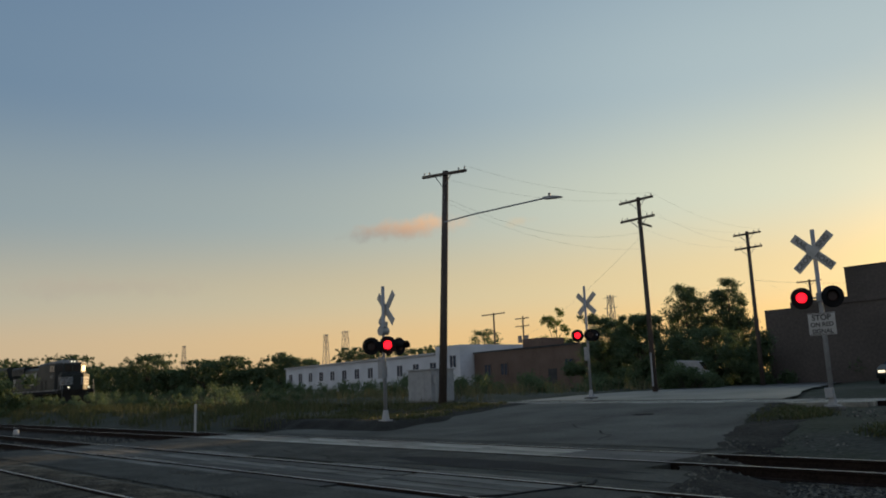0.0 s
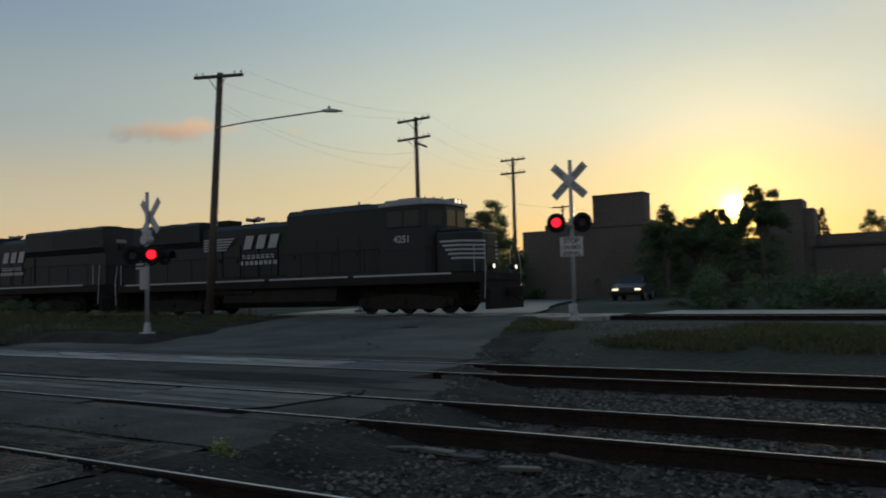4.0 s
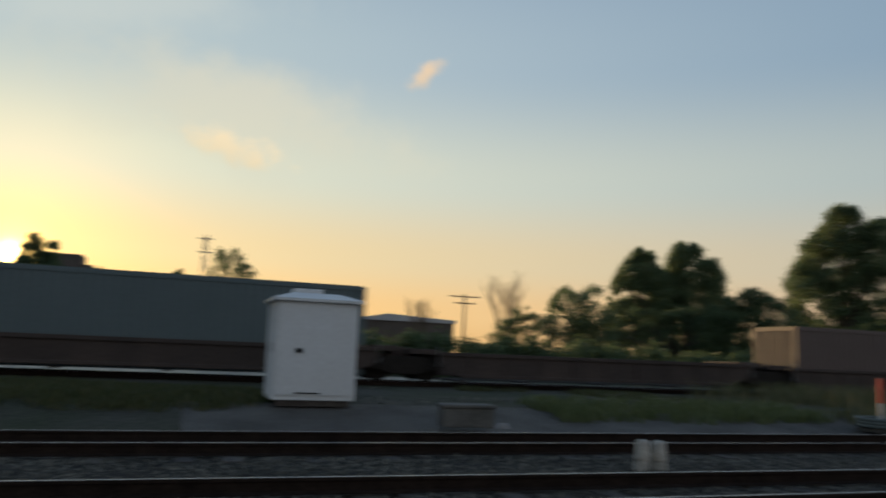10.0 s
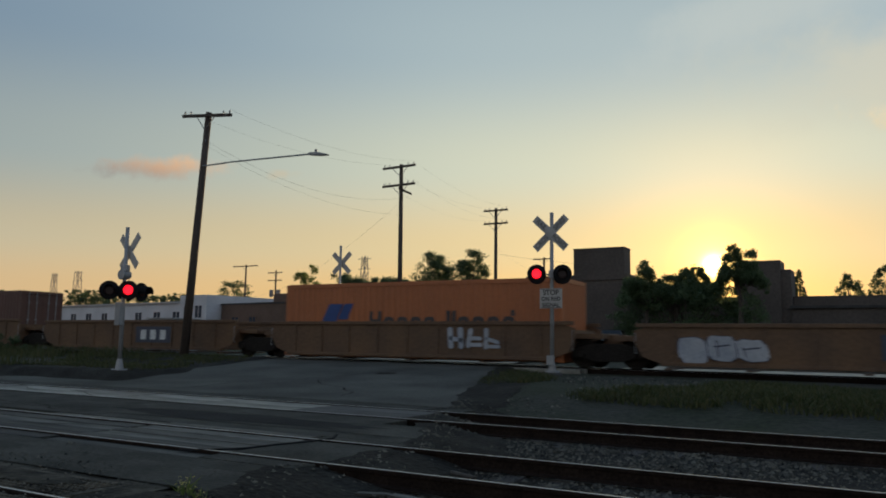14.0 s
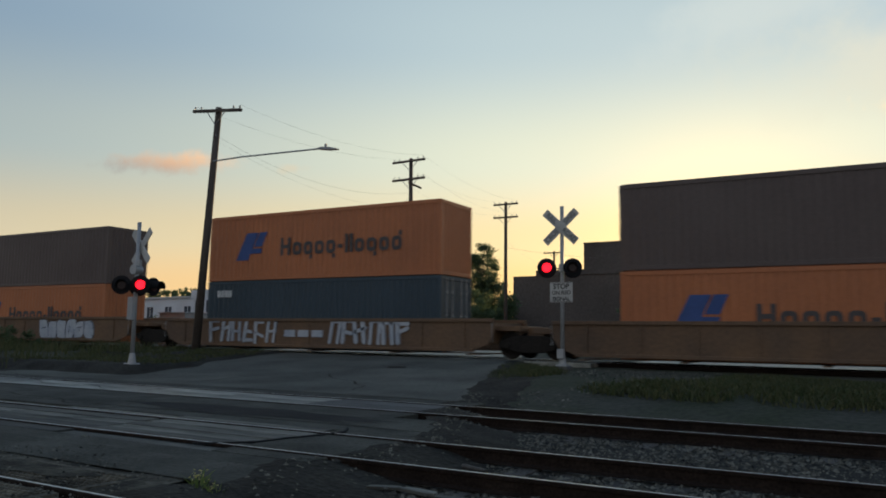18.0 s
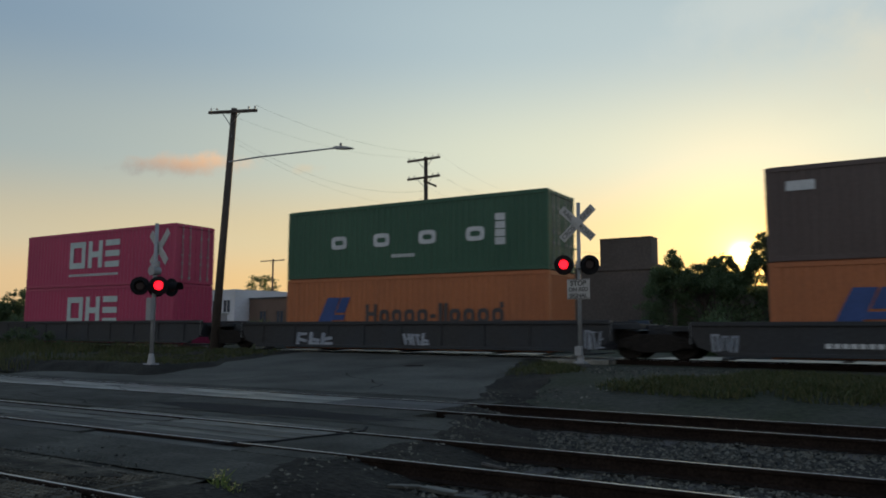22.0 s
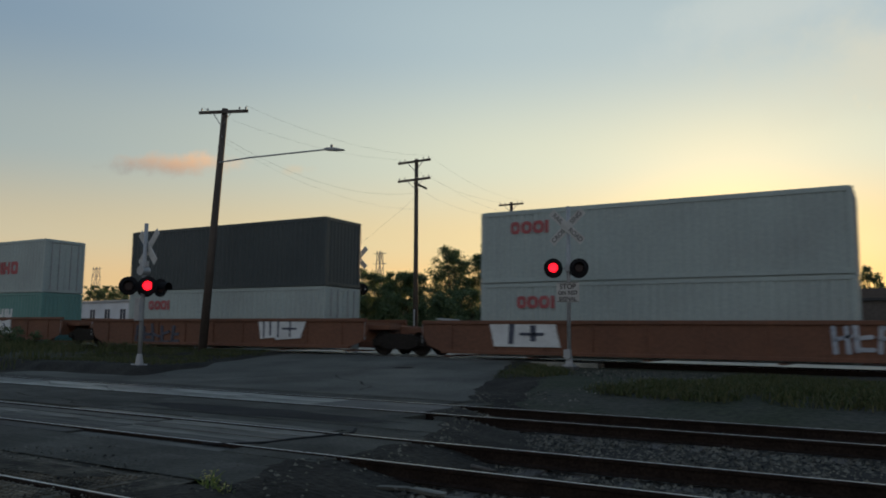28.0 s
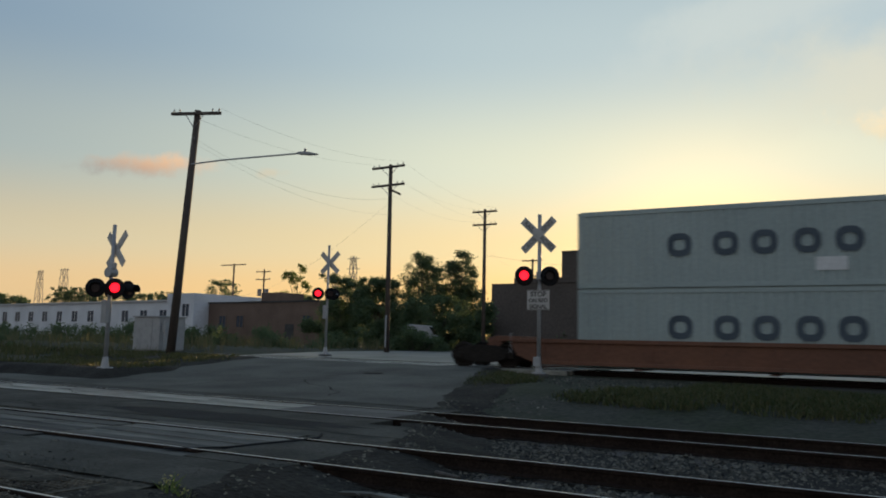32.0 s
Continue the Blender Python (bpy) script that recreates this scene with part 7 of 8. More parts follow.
def lattice_tower(x, y, z0, h, w, label):
    t = thing("lattice_tower", (x, y, z0), label, "pylon", group="far pylons")
    k = 6
    for i in range(4):
        a, b = ((-1, -1), (1, -1), (1, 1), (-1, 1))[i], ((-1, -1), (1, -1), (1, 1), (-1, 1))[(i + 1) % 4]
        part("leg", rod((a[0] * w, a[1] * w, 0), (a[0] * w * 0.35, a[1] * w * 0.35, h), 0.09, n=4), M["tower"], t)
        br = []
        for j in range(k):
            za, zb = h * j / k, h * (j + 1) / k
            wa, wb2 = w * (1 - 0.65 * j / k), w * (1 - 0.65 * (j + 1) / k)
            br.append(rod((a[0] * wa, a[1] * wa, za), (b[0] * wb2, b[1] * wb2, zb), 0.05, n=4))
            br.append(rod((b[0] * wa, b[1] * wa, za), (a[0] * wb2, a[1] * wb2, zb), 0.05, n=4))
        part("bracing", join(*br), M["tower"], t)
    for z in (h * 0.97, h * 0.85):
        part("arm", rod((-w * 1.4, 0, z), (w * 1.4, 0, z), 0.08, n=4), M["tower"], t)


def polar(az, dist):
    return dist * math.sin(radians(az)), dist * math.cos(radians(az))


for az, el, dist, w in ((-35.82, 6.13, 210, 1.5), (-37.1, 4.6, 260, 1.5), (-56.67, 4.11, 330, 1.6), (-55.27, 4.33, 330, 2.2), (-66.5, 3.5, 420, 1.6), (1.45, 7.8, 120, 0.8), (71.5, 3.4, 420, 1.6)):
    x, y = polar(az, dist)
    lattice_tower(x, y, 0.6, dist * math.tan(radians(el)) + 0.7, w, "far grey lattice tower above the trees")

# ---- waiting car ----
car = thing("parked_car", (-14.4, 45.0, 0.64), "dark saloon car waiting on the road with headlamps lit", "car", turn=8)
part("body", prism([(-2.2, 0.3), (2.3, 0.3), (2.35, 0.7), (1.6, 0.9), (-1.0, 0.98), (-2.15, 0.75), (-2.25, 0.5)], "x", -0.9, 0.9), M["loco_black"], car, "dark paintwork", bevel=0.06).matrix_local = pose(0, 0, 0)
part("cabin", ([(-0.78, -0.95, 0.93), (0.78, -0.95, 0.93), (0.78, 1.5, 0.9), (-0.78, 1.5, 0.9), (-0.6, -0.3, 1.42), (0.6, -0.3, 1.42), (0.6, 0.95, 1.42), (-0.6, 0.95, 1.42)], [(0, 1, 5, 4), (1, 2, 6, 5), (2, 3, 7, 6), (3, 0, 4, 7), (4, 5, 6, 7), (3, 2, 1, 0)]), M["glass"], car, "dark glazed cabin", bevel=0.05)
part("roof", box(-0.6, 0.6, -0.25, 0.9, 1.41, 1.46), M["loco_black"], car, bevel=0.02)
for x in (-0.8, 0.8):
    for y in (-1.4, 1.4):
        w = part("wheel", rod((x - 0.1, y, 0.32), (x + 0.1, y, 0.32), 0.32, n=18), M["black_paint"], car, bevel=0.02)
        part("rim", rod((x + (0.1 if x > 0 else -0.1), y, 0.32), (x + (0.12 if x > 0 else -0.12), y, 0.32), 0.2, n=14), M["galv"], w)
for x in (-0.62, 0.62):
    part("headlamp", box(x - 0.16, x + 0.16, -2.29, -2.18, 0.58, 0.70), M["headlight"], car, "lit headlamp", bevel=0.02)

van = thing("parked_van", (-30.3, 51.4, 0.5), "small white van half hidden among bushes", "van", turn=20)
part("body", prism([(-1.1, 0.35), (1.25, 0.35), (1.3, 1.0), (0.95, 1.3), (0.55, 2.0), (-1.0, 2.1), (-1.15, 1.9)], "y", -0.9, 0.9), M["galv"], van, "dull white bodywork", bevel=0.06)
part("windscreen", prism([(0.96, 1.32), (1.0, 1.32), (0.64, 1.92), (0.6, 1.92)], "y", -0.78, 0.78), M["glass"], van)
for x in (-0.7, 0.85):
    for y in (-0.85, 0.85):
        part("wheel", rod((x, y - 0.1, 0.32), (x, y + 0.1, 0.32), 0.32, n=16), M["black_paint"], van, bevel=0.02)


# ---- plants ----
def leaves(centres, radii, n, size, squash=0.85, droop=0.0, hollow=0.45):
    """Leaf cards scattered in rounded clumps: an array of quads."""
    centres, radii = np.asarray(centres, float), np.asarray(radii, float)
    pick = RNG.choice(len(centres), n, p=radii ** 2 / (radii ** 2).sum())
    d = RNG.normal(size=(n, 3))
    d /= np.linalg.norm(d, axis=1)[:, None]
    r = radii[pick] * np.minimum(1.2, np.abs(RNG.normal(0.55, 0.28, n)) + hollow * 0.3)
    c = centres[pick] + d * r[:, None] * np.array([1, 1, squash])
    c[:, 2] -= droop * RNG.uniform(0, 1, n) * radii[pick]
    a = RNG.normal(size=(n, 3))
    a /= np.linalg.norm(a, axis=1)[:, None]
    b = np.cross(a, RNG.normal(size=(n, 3)))
    b /= np.linalg.norm(b, axis=1)[:, None]
    s = size * RNG.uniform(0.6, 1.4, n)
    a, b = a * s[:, None], b * (s * 0.55)[:, None]
    return np.stack([c - a + 0.6 * b, c - 0.4 * a - b, c + a], 1)


def tree(name, x, y, z0, height, width, n, size, mat, label, category="tree", trunk=0.25, base=0.1, lobes=4, depth=0.5, fill=1.0, seed=1, group="", turn=0.0):
    """A tree: tapered trunk, limbs, and a crown of many small leaf clumps under a lobed outline."""
    r = random.Random(seed)
    t = thing(name, (x, y, z0), label, category, group=group, turn=turn)
    half, phase = width / 2, r.uniform(0, 3)
    rad = min(0.14 * min(width, height), 1.1)
    count = int(min(480, max(26, fill * width * height * (1 - base) / (rad * rad * 0.5))))
    fork = max(0.6, height * max(base, 0.22))
    wood = [rod((0, 0, -0.3), (r.uniform(-0.1, 0.1), 0, fork), trunk, trunk * 0.7, 9)]
    centres, radii = [], []
    for i in range(count):
        k = r.uniform(-1, 1)
        top = height * (1 - 0.45 * abs(k) ** 3.0) * (0.90 + 0.10 * abs(math.sin(math.pi * lobes * (k + 1) / 2 + phase)) + 0.13 * noise.noise((k * 3.1, seed * 1.7, 0.0)))
        rr = rad * r.uniform(0.45, 1.15)
        if i % 3 == 0:
            rr *= 0.74
            z = top - rr * 0.75
        else:
            z = height * base + (top - rr - height * base) * r.uniform(0, 1) ** 0.8
        narrow = 1.0 - 0.35 * max(0.0, 0.5 - z / height) if base > 0.15 else 1.0
        c = (k * (half - rr * 0.6) * narrow, r.gauss(0, 0.3) * depth * width, max(rr * 0.5, z))
        centres.append(c)
        radii.append(rr)
        if i % 5 == 0:
            m = (c[0] * 0.45, c[1] * 0.5, fork + (c[2] - fork) * 0.55)
            wood += [rod((0, 0, fork * r.uniform(0.75, 1.0)), m, trunk * 0.4, trunk * 0.2, 6), rod(m, (c[0] * 0.9, c[1], c[2] * 0.92), trunk * 0.18, trunk * 0.04, 5)]
    part("trunk", join(*wood), M["bark"], t, "grey branching trunk")
    part("crown", facets("crown", leaves(centres, radii, n, size, 0.8, hollow=0.25), M[mat]), M[mat], t)
    return t


def from_eye(az, y):
    return y * math.tan(radians(az))


def height_at(az, el, y):
    return 1.29 + y / math.cos(radians(az)) * math.tan(radians(el))


# trees beyond the main line, from the far end round past the sun
SUMMER = "broad dark green tree beyond the main line"
def far_tree(az0, az1, el, y, mat="leaf_dark", n=5000, seed=1, label=SUMMER, low=0.05, lumps=5, size=0.0, fill=1.0):
    x0, x1 = from_eye(az0, y), from_eye(az1, y)
    h = (height_at((az0 + az1) / 2, el, y) - 0.6) * 1.07
    dist = y / math.cos(radians((az0 + az1) / 2))
    return tree("tree", (x0 + x1) / 2, y, 0.5, h, abs(x1 - x0) * 1.06, int(n * 4.6), (size or dist * 0.0017) * 0.78, mat, label, trunk=max(0.15, h * 0.022), base=low, lobes=lumps, depth=0.3 if dist > 90 else 0.5, fill=fill, seed=seed, group="trees along the railway")


OPEN = "tall open-crowned tree beside the works"
far_tree(-32.0, -29.0, 6.1, 66, "leaf_dark", 5200, 2, OPEN, lumps=2, low=0.2, fill=2.0, size=0.12)
far_tree(-29.3, -26.3, 6.0, 68, "leaf_dark", 5200, 3, OPEN, lumps=2, low=0.2, fill=2.0, size=0.12)
far_tree(-38.0, -34.6, 4.6, 62, "leaf_dark", 7000, 4, lumps=4)
far_tree(-35.6, -32.4, 4.6, 60, "leaf_dark", 7000, 5, lumps=4)
far_tree(-33.0, -26.4, 3.3, 58, "leaf_dark", 7000, 6, "dense dark bush beyond the road", lumps=4)
far_tree(-41.2, -38.5, 5.0, 110, "leaf_light", 900, 7, "thin half-bare tree with few leaves", lumps=2, low=0.45, fill=0.35)
far_tree(-41.2, -38.3, 3.0, 85, "leaf_dark", 3000, 8, lumps=3)
far_tree(-46.3, -43.6, 3.9, 105, "leaf_dark", 1600, 9, "small tree above a roof", lumps=3)
far_tree(-52.5, -47.0, 2.8, 150, "leaf_dark", 3000, 10, lumps=5)
far_tree(-56.0, -52.3, 2.9, 150, "leaf_dark", 3000, 11, lumps=4)
for i in range(13):
    a = -57 - i * 1.75
    far_tree(a - 2.2, a, (2.3 + 0.5 * math.sin(i * 2.3)), 95 - 2.2 * i, "leaf_dark", 2600, 20 + i, "dark tree in a row behind the railway", lumps=3)
SUNSET_TREE = "flat-topped feathery dark tree against the low sun"
def round_tree(az0, az1, el, dist, mat="leaf_mid", n=5000, seed=1, label=SUMMER, low=0.1, lumps=3, fill=1.6):
    """A tree set out by its bearing and distance, its breadth across the line of sight."""
    az = (az0 + az1) / 2
    x, y = polar(az, dist)
    return tree("tree", x, y, 0.4, (dist * math.tan(radians(el)) + 0.8) * 1.06, dist * radians(az1 - az0) * 1.05, int(n * 5.2), max(0.05, dist * 0.0015), mat, label, trunk=0.16 + dist * 0.0006, base=low, lobes=lumps, depth=0.45, fill=fill, seed=seed, group="trees along the railway", turn=-az)


for k, (a0, a1, el, n, low, lumps) in enumerate(((-17.3, -13.2, 5.35, 3000, 0.62, 2), (-15.4, -11.2, 5.2, 3000, 0.55, 3), (-13.6, -10.6, 5.4, 2600, 0.6, 2), (-10.8, -7.2, 6.4, 3400, 0.68, 3), (-17.6, -7.4, 4.3, 6000, 0.0, 4))):
    round_tree(a0, a1, el, 57 + 1.2 * (k % 3), "leaf_dark", n, 141 + k, SUNSET_TREE, lumps=lumps, low=low, fill=1.5)
far_tree(-5.9, -4.8, 4.8, 72, "leaf_dark", 900, 44, lumps=2)
far_tree(-3.4, -1.2, 4.4, 80, "leaf_dark", 1500, 45, lumps=3)
far_tree(-1.4, 0.8, 4.9, 80, "leaf_dark", 1500, 46, lumps=3)
far_tree(1.2, 5.4, 6.5, 85, "leaf_dark", 3000, 47, lumps=4)
far_tree(5.0, 8.5, 3.3, 80, "leaf_dark", 2200, 48, lumps=3)
far_tree(22.5, 26.5, 3.4, 62, "leaf_dark", 2600, 60, lumps=3)
RAGGED = "tall tree beyond the train with ragged outline"
round_tree(26.0, 31.4, 5.3, 66, "leaf_mid", 4000, 49, RAGGED, 0.1, 2)
round_tree(30.8, 35.4, 7.7, 72, "leaf_mid", 11000, 50, RAGGED, 0.15, 2, 1.9)
round_tree(33.8, 39.0, 8.1, 74, "leaf_mid", 12000, 151, RAGGED, 0.15, 2, 1.9)
round_tree(28.0, 44.0, 3.8, 70, "leaf_dark", 7000, 152, "dense dark undergrowth below taller trees", 0.0, 5)
round_tree(37.0, 44.0, 5.2, 68, "leaf_dark", 6000, 52, "dense dark tree beyond the train", 0.05, 3, 1.4)
round_tree(42.7, 50.7, 9.9, 79, "leaf_mid", 20000, 53, "large broad tree with sky showing between its limbs", 0.25, 2, 2.0)
round_tree(43.4, 57.4, 3.0, 76, "leaf_dark", 6000, 54, SUMMER, 0.0, 4)
round_tree(51.2, 56.4, 3.9, 84, "leaf_mid", 5000, 155, "small rounded tree beyond the train", 0.0, 2, 2.0)
# lighter leaves than its neighbour: this tree's lit side put into the colour
round_tree(56.8, 63.0, 6.9, 100, "leaf_light", 14000, 55, "full round-crowned tree beside the line", 0.0, 2, 2.0)
round_tree(59.6, 67.4, 6.5, 104, "leaf_dark", 14000, 56, "full round-crowned tree beside the line", 0.0, 2, 2.0)
round_tree(67.4, 71.4, 2.4, 120, "leaf_mid", 2800, 57, SUMMER, 0.0, 3)
# the next two get their sunlit look from the lighter leaf colour
round_tree(71.6, 76.4, 2.7, 130, "leaf_light", 4500, 58, "sunlit green tree far along the line", 0.0, 3)
round_tree(73.8, 77.0, 3.1, 130, "leaf_light", 3500, 158, "rounded green tree far along the line", 0.0, 2)
round_tree(76.2, 81.0, 1.8, 140, "leaf_mid", 3000, 59, SUMMER, 0.0, 4)
round_tree(80.0, 86.0, 1.5, 140, "leaf_mid", 3200, 159, SUMMER, 0.0, 4)


def bare_tree(az, el, y, seed):
    r = random.Random(seed)
    h = height_at(az, el, y) - 0.6
    t = thing("bare_tree", (from_eye(az, y), y, 0.5), "leafless slender tree against the evening sky", "tree", group="bare trees")
    out = []
    def grow(p, d, ln, rad, depth):
        q = p + d * ln
        out.append(rod(tuple(p), tuple(q), rad, rad * 0.6, 5))
        if depth:
            for _ in range(3):
                nd = (d + Vector((r.gauss(0, 0.22), r.gauss(0, 0.2), r.uniform(0.0, 0.25)))).normalized()
                grow(p.lerp(q, r.uniform(0.6, 1.0)), nd, ln * r.uniform(0.55, 0.75), rad * 0.55, depth - 1)
    for k in range(4):
        grow(Vector((0, 0, -0.2)), Vector((r.gauss(0, 0.09), 0, 1)).normalized(), h * 0.42, 0.11, 3)
    part("trunk", join(*out), M["bark"], t)


bare_tree(23.4, 7.8, 70, 3)
bare_tree(17.2, 5.0, 85, 4)


def tufts(name, label, spots, per, blade, mat, spread, category="grass", kind="stuff", lean=0.5):
    """Clumps of upright blades."""
    out = []
    for x, y, z in spots:
        n = per
        a = RNG.uniform(0, math.tau, n)
        rr = spread * np.sqrt(RNG.uniform(0, 1, n))
        bx, by = x + rr * np.cos(a), y + rr * np.sin(a)
        h = blade * RNG.uniform(0.45, 1.25, n)
        w = 0.010 + 0.012 * RNG.uniform(0, 1, n)
        dx, dy = RNG.normal(0, lean, n) * h, RNG.normal(0, lean, n) * h
        base = np.stack([bx, by, np.full(n, z)], -1)
        tip = base + np.stack([dx, dy, h], -1)
        mid = base + np.stack([dx * 0.35, dy * 0.35, h * 0.6], -1)
        side = np.stack([w * np.cos(a + 1.57), w * np.sin(a + 1.57), np.zeros(n)], -1)
        out.append(np.stack([base - side, base + side, mid + side * 0.8, mid - side * 0.8], 1))
        out.append(np.stack([mid - side * 0.8, mid + side * 0.8, tip + side * 0.1, tip - side * 0.1], 1))
    return single(name, facets(name, np.concatenate(out), M[mat]), M[mat], (0, 0, 0), label, category, kind=kind)


def scatter(n, x0, x1, y0, y1, keep, seed):
    r = random.Random(seed)
    out = []
    while len(out) < n:
        x, y = r.uniform(x0, x1), r.uniform(y0, y1)
        if keep(x, y):
            out.append((x, y, ground_z(x, y) - 0.02))
    return out


def clumpy(scale, level, seed):
    return lambda x, y: off_road(x, y) and noise.noise((x * scale, y * scale, seed)) > level


tufts("green_grass", "short green grass on the bank beside the main line", scatter(820, -11, 16, 15.6, 24.5, lambda x, y: clumpy(0.22, -0.12, 1.5)(x, y) and (x < 2.0 or y > 21.0 and x > 9.0), 1), 24, 0.17, "grass", 0.4)
tufts("weeds", "flowering weeds on the gravel near a siding", scatter(200, 8.0, 15.5, 15.2, 17.6, clumpy(0.3, -0.3, 2.5), 2), 34, 0.26, "weed_green", 0.3)
tufts("weeds", "rough low weeds along the edge of the far siding", scatter(330, 16.5, 48.0, 13.7, 16.0, clumpy(0.25, -0.3, 5.5), 8), 20, 0.26, "weed_green", 0.45, lean=0.4)
tufts("tall_grass", "tall seeding grass before the main line", scatter(560, 16, 62, 15.0, 24.2, lambda x, y: noise.noise((x * 0.14, y * 0.2, 4.0)) > -0.15, 3), 30, 0.62, "dry_grass", 0.5, lean=0.3)
tufts("tall_grass", "dark tall grass and weeds left of the crossing", scatter(720, -95, -25.5, 14.2, 24.3, lambda x, y: off_road(x, y) and x < road_left(y) - 1.5, 4), 22, 0.5, "grass", 0.6, lean=0.28)
tufts("tall_grass", "dry grass behind the main line", scatter(500, -110, -30, 31, 60, lambda x, y: off_road(x, y), 5), 16, 0.9, "dry_grass", 0.9, lean=0.3)
def verge_z(x, y):
    """A low shoulder of dirt in the road's mouth, from the mast back to the main line."""
    edge = -19.4 - 0.25 * (y - 16.0) + 0.5 * noise.noise((y * 0.7, 2.0, 0.0))
    k = ease(0.0, 1.0, edge - x) * ease(14.7, 15.6, y + 0.3 * noise.noise((x * 0.8, 5.0, 0.0)))
    low = road_z(x, y) - 0.03
    return low + (max(0.30, low + 0.09) - low) * k + 0.02 * noise.noise((x * 2.2, y * 2.2, 6.0)) * k


sheet("verge", [-29.0 + 0.22 * i for i in range(49)], [14.4 + 0.22 * i for i in range(46)], verge_z, M["dirt"], "low shoulder of dark dirt round the signal mast", "verge")
r = random.Random(6)
spots = [(r.uniform(-29.0, -19.8), r.uniform(16.3, 24.0)) for _ in range(360)]
spots = [(x, y) for x, y in spots if x < -20.2 - 0.25 * (y - 16.0) and noise.noise((x * 0.4, y * 0.4, 3.0)) > -0.25]
tufts("verge_grass", "low grass beside the mast", [(x, y, verge_z(x, y) - 0.01) for x, y in spots], 20, 0.11, "grass", 0.4)
tufts("tall_grass", "long grass along the line to the far right", scatter(520, 60, 170, 14.5, 24.0, lambda x, y: True, 7), 14, 1.0, "dry_grass", 0.9, lean=0.25)
tufts("weed", "yellow-flowered weed growing between the tracks", [(-5.17, 4.73, -0.14), (-5.32, 4.86, -0.13), (-4.98, 4.72, -0.15), (-7.9, 1.6, -0.2)], 30, 0.18, "leaf_light", 0.05, category="weed", lean=0.32)
single("weed_flowers", facets("weed_flowers", leaves([(-5.2, 4.75, 0.07), (-5.0, 4.73, 0.0), (-5.35, 4.87, 0.04)], [0.12, 0.09, 0.08], 60, 0.012, 0.5), M["flower_yellow"]), M["flower_yellow"], (0, 0, 0), "small pale yellow flowers on a trackside weed", "flowers", kind="stuff")
single("weed_flowers", facets("weed_flowers", leaves([(11, 16.0, 0.46), (9.4, 16.1, 0.46), (13.5, 16.1, 0.46), (8.6, 15.8, 0.42)], [1.1, 0.9, 1.2, 0.7], 420, 0.014, 0.16), M["white_paint"]), M["white_paint"], (0, 0, 0), "tiny white flower heads over the weeds", "flowers", kind="stuff")


def bush(x, y, h, w, mat, label, n, seed, size):
    r = random.Random(seed)
    t = thing("bush", (x, y, ground_z(x, y) - 0.05), label, "bush", group="bushes along the line")
    c = [(r.uniform(-w, w), r.uniform(-w * 0.4, w * 0.4), h * r.uniform(0.1, 0.8)) for _ in range(22)]
    c = [(a, b, z * (1 - 0.4 * (a / w) ** 2)) for a, b, z in c]
    part("stems", join(*[rod((p[0] * 0.3, p[1] * 0.3, 0), p, 0.03, 0.01, 5) for p in c[:9]]), M["bark"], t)
    part("foliage", facets("foliage", leaves(c, [h * r.uniform(0.13, 0.27) for _ in c], n, size, 0.85, hollow=0.2), M[mat]), M[mat], t)


for i, (az, y, h, w, mat) in enumerate(((53.5, 19.0, 1.35, 1.6, "leaf_mid"), (56.0, 20.0, 1.5, 1.8, "dry_grass"), (58.8, 21.0, 2.1, 1.8, "leaf_mid"), (61.0, 22.0, 1.9, 2.0, "leaf_mid"), (62.6, 21.0, 2.2, 2.2, "leaf_dark"), (64.6, 20.5, 2.3, 2.4, "leaf_mid"), (66.4, 20.5, 1.8, 2.6, "leaf_dark"), (68.0, 20.5, 1.5, 3.0, "dry_grass"), (54.7, 19.0, 1.5, 1.7, "leaf_dark"), (52.2, 19.5, 1.3, 1.6, "leaf_mid"), (70.0, 21.0, 1.7, 3.5, "leaf_mid"), (73.5, 20.5, 1.5, 4.0, "dry_grass"), (77.0, 19.5, 1.5, 5.0, "leaf_mid"), (51.0, 20.5, 0.9, 1.3, "dry_grass"))):
    bush(from_eye(az, y), y, h, w, mat, "leafy bush before the main line" if mat != "dry_grass" else "dry seeding bush before the main line", 8000, 60 + i, 0.045)
for i in range(16):
    x = -39 - i * 4.6
    bush(x, 22.4 - (i % 3) * 1.2, 1.3 + 0.5 * math.sin(i * 1.7), 2.3, ("leaf_dark", "leaf_mid")[i % 2], "dark low bush beside the main line", 2200, 90 + i, 0.07)
for i in range(6):
    bush(-8.5 + i * 2.9, 38 + (i % 2) * 3.0, 1.8, 1.8, "leaf_dark", "dark bush before the works building", 2000, 170 + i, 0.09)


bush(-29.0, 48.6, 1.9, 2.0, "leaf_dark", "dark bush before a parked van", 2600, 190, 0.09)


def thicket(label, x0, x1, y0, y1, h0, h1, n, size, mat, seed, gap=1.3):
    """A continuous strip of scrub: clumps over the whole strip, taller here and there."""
    r = random.Random(seed)
    c, q = [], []
    count = int((x1 - x0) / gap * 3.2)
    for i in range(count):
        x, y = r.uniform(x0, x1), r.uniform(y0, y1)
        top = h0 + (h1 - h0) * (0.5 + 0.5 * noise.noise((x * 0.16, seed, 0.0)) + 0.25 * noise.noise((x * 0.7, seed, 4.0)))
        rr = r.uniform(0.5, 0.95)
        z = r.uniform(0.0, 1.0) ** 1.3 * (top - rr * 0.6)
        c.append((x, y, max(ground_z(x, y), 0.2) + z))
        q.append(rr)
    single("thicket", facets("thicket", leaves(c, q, n, size, 0.9, hollow=0.2), M[mat]), M[mat], (0, 0, 0), label, "undergrowth", kind="stuff")


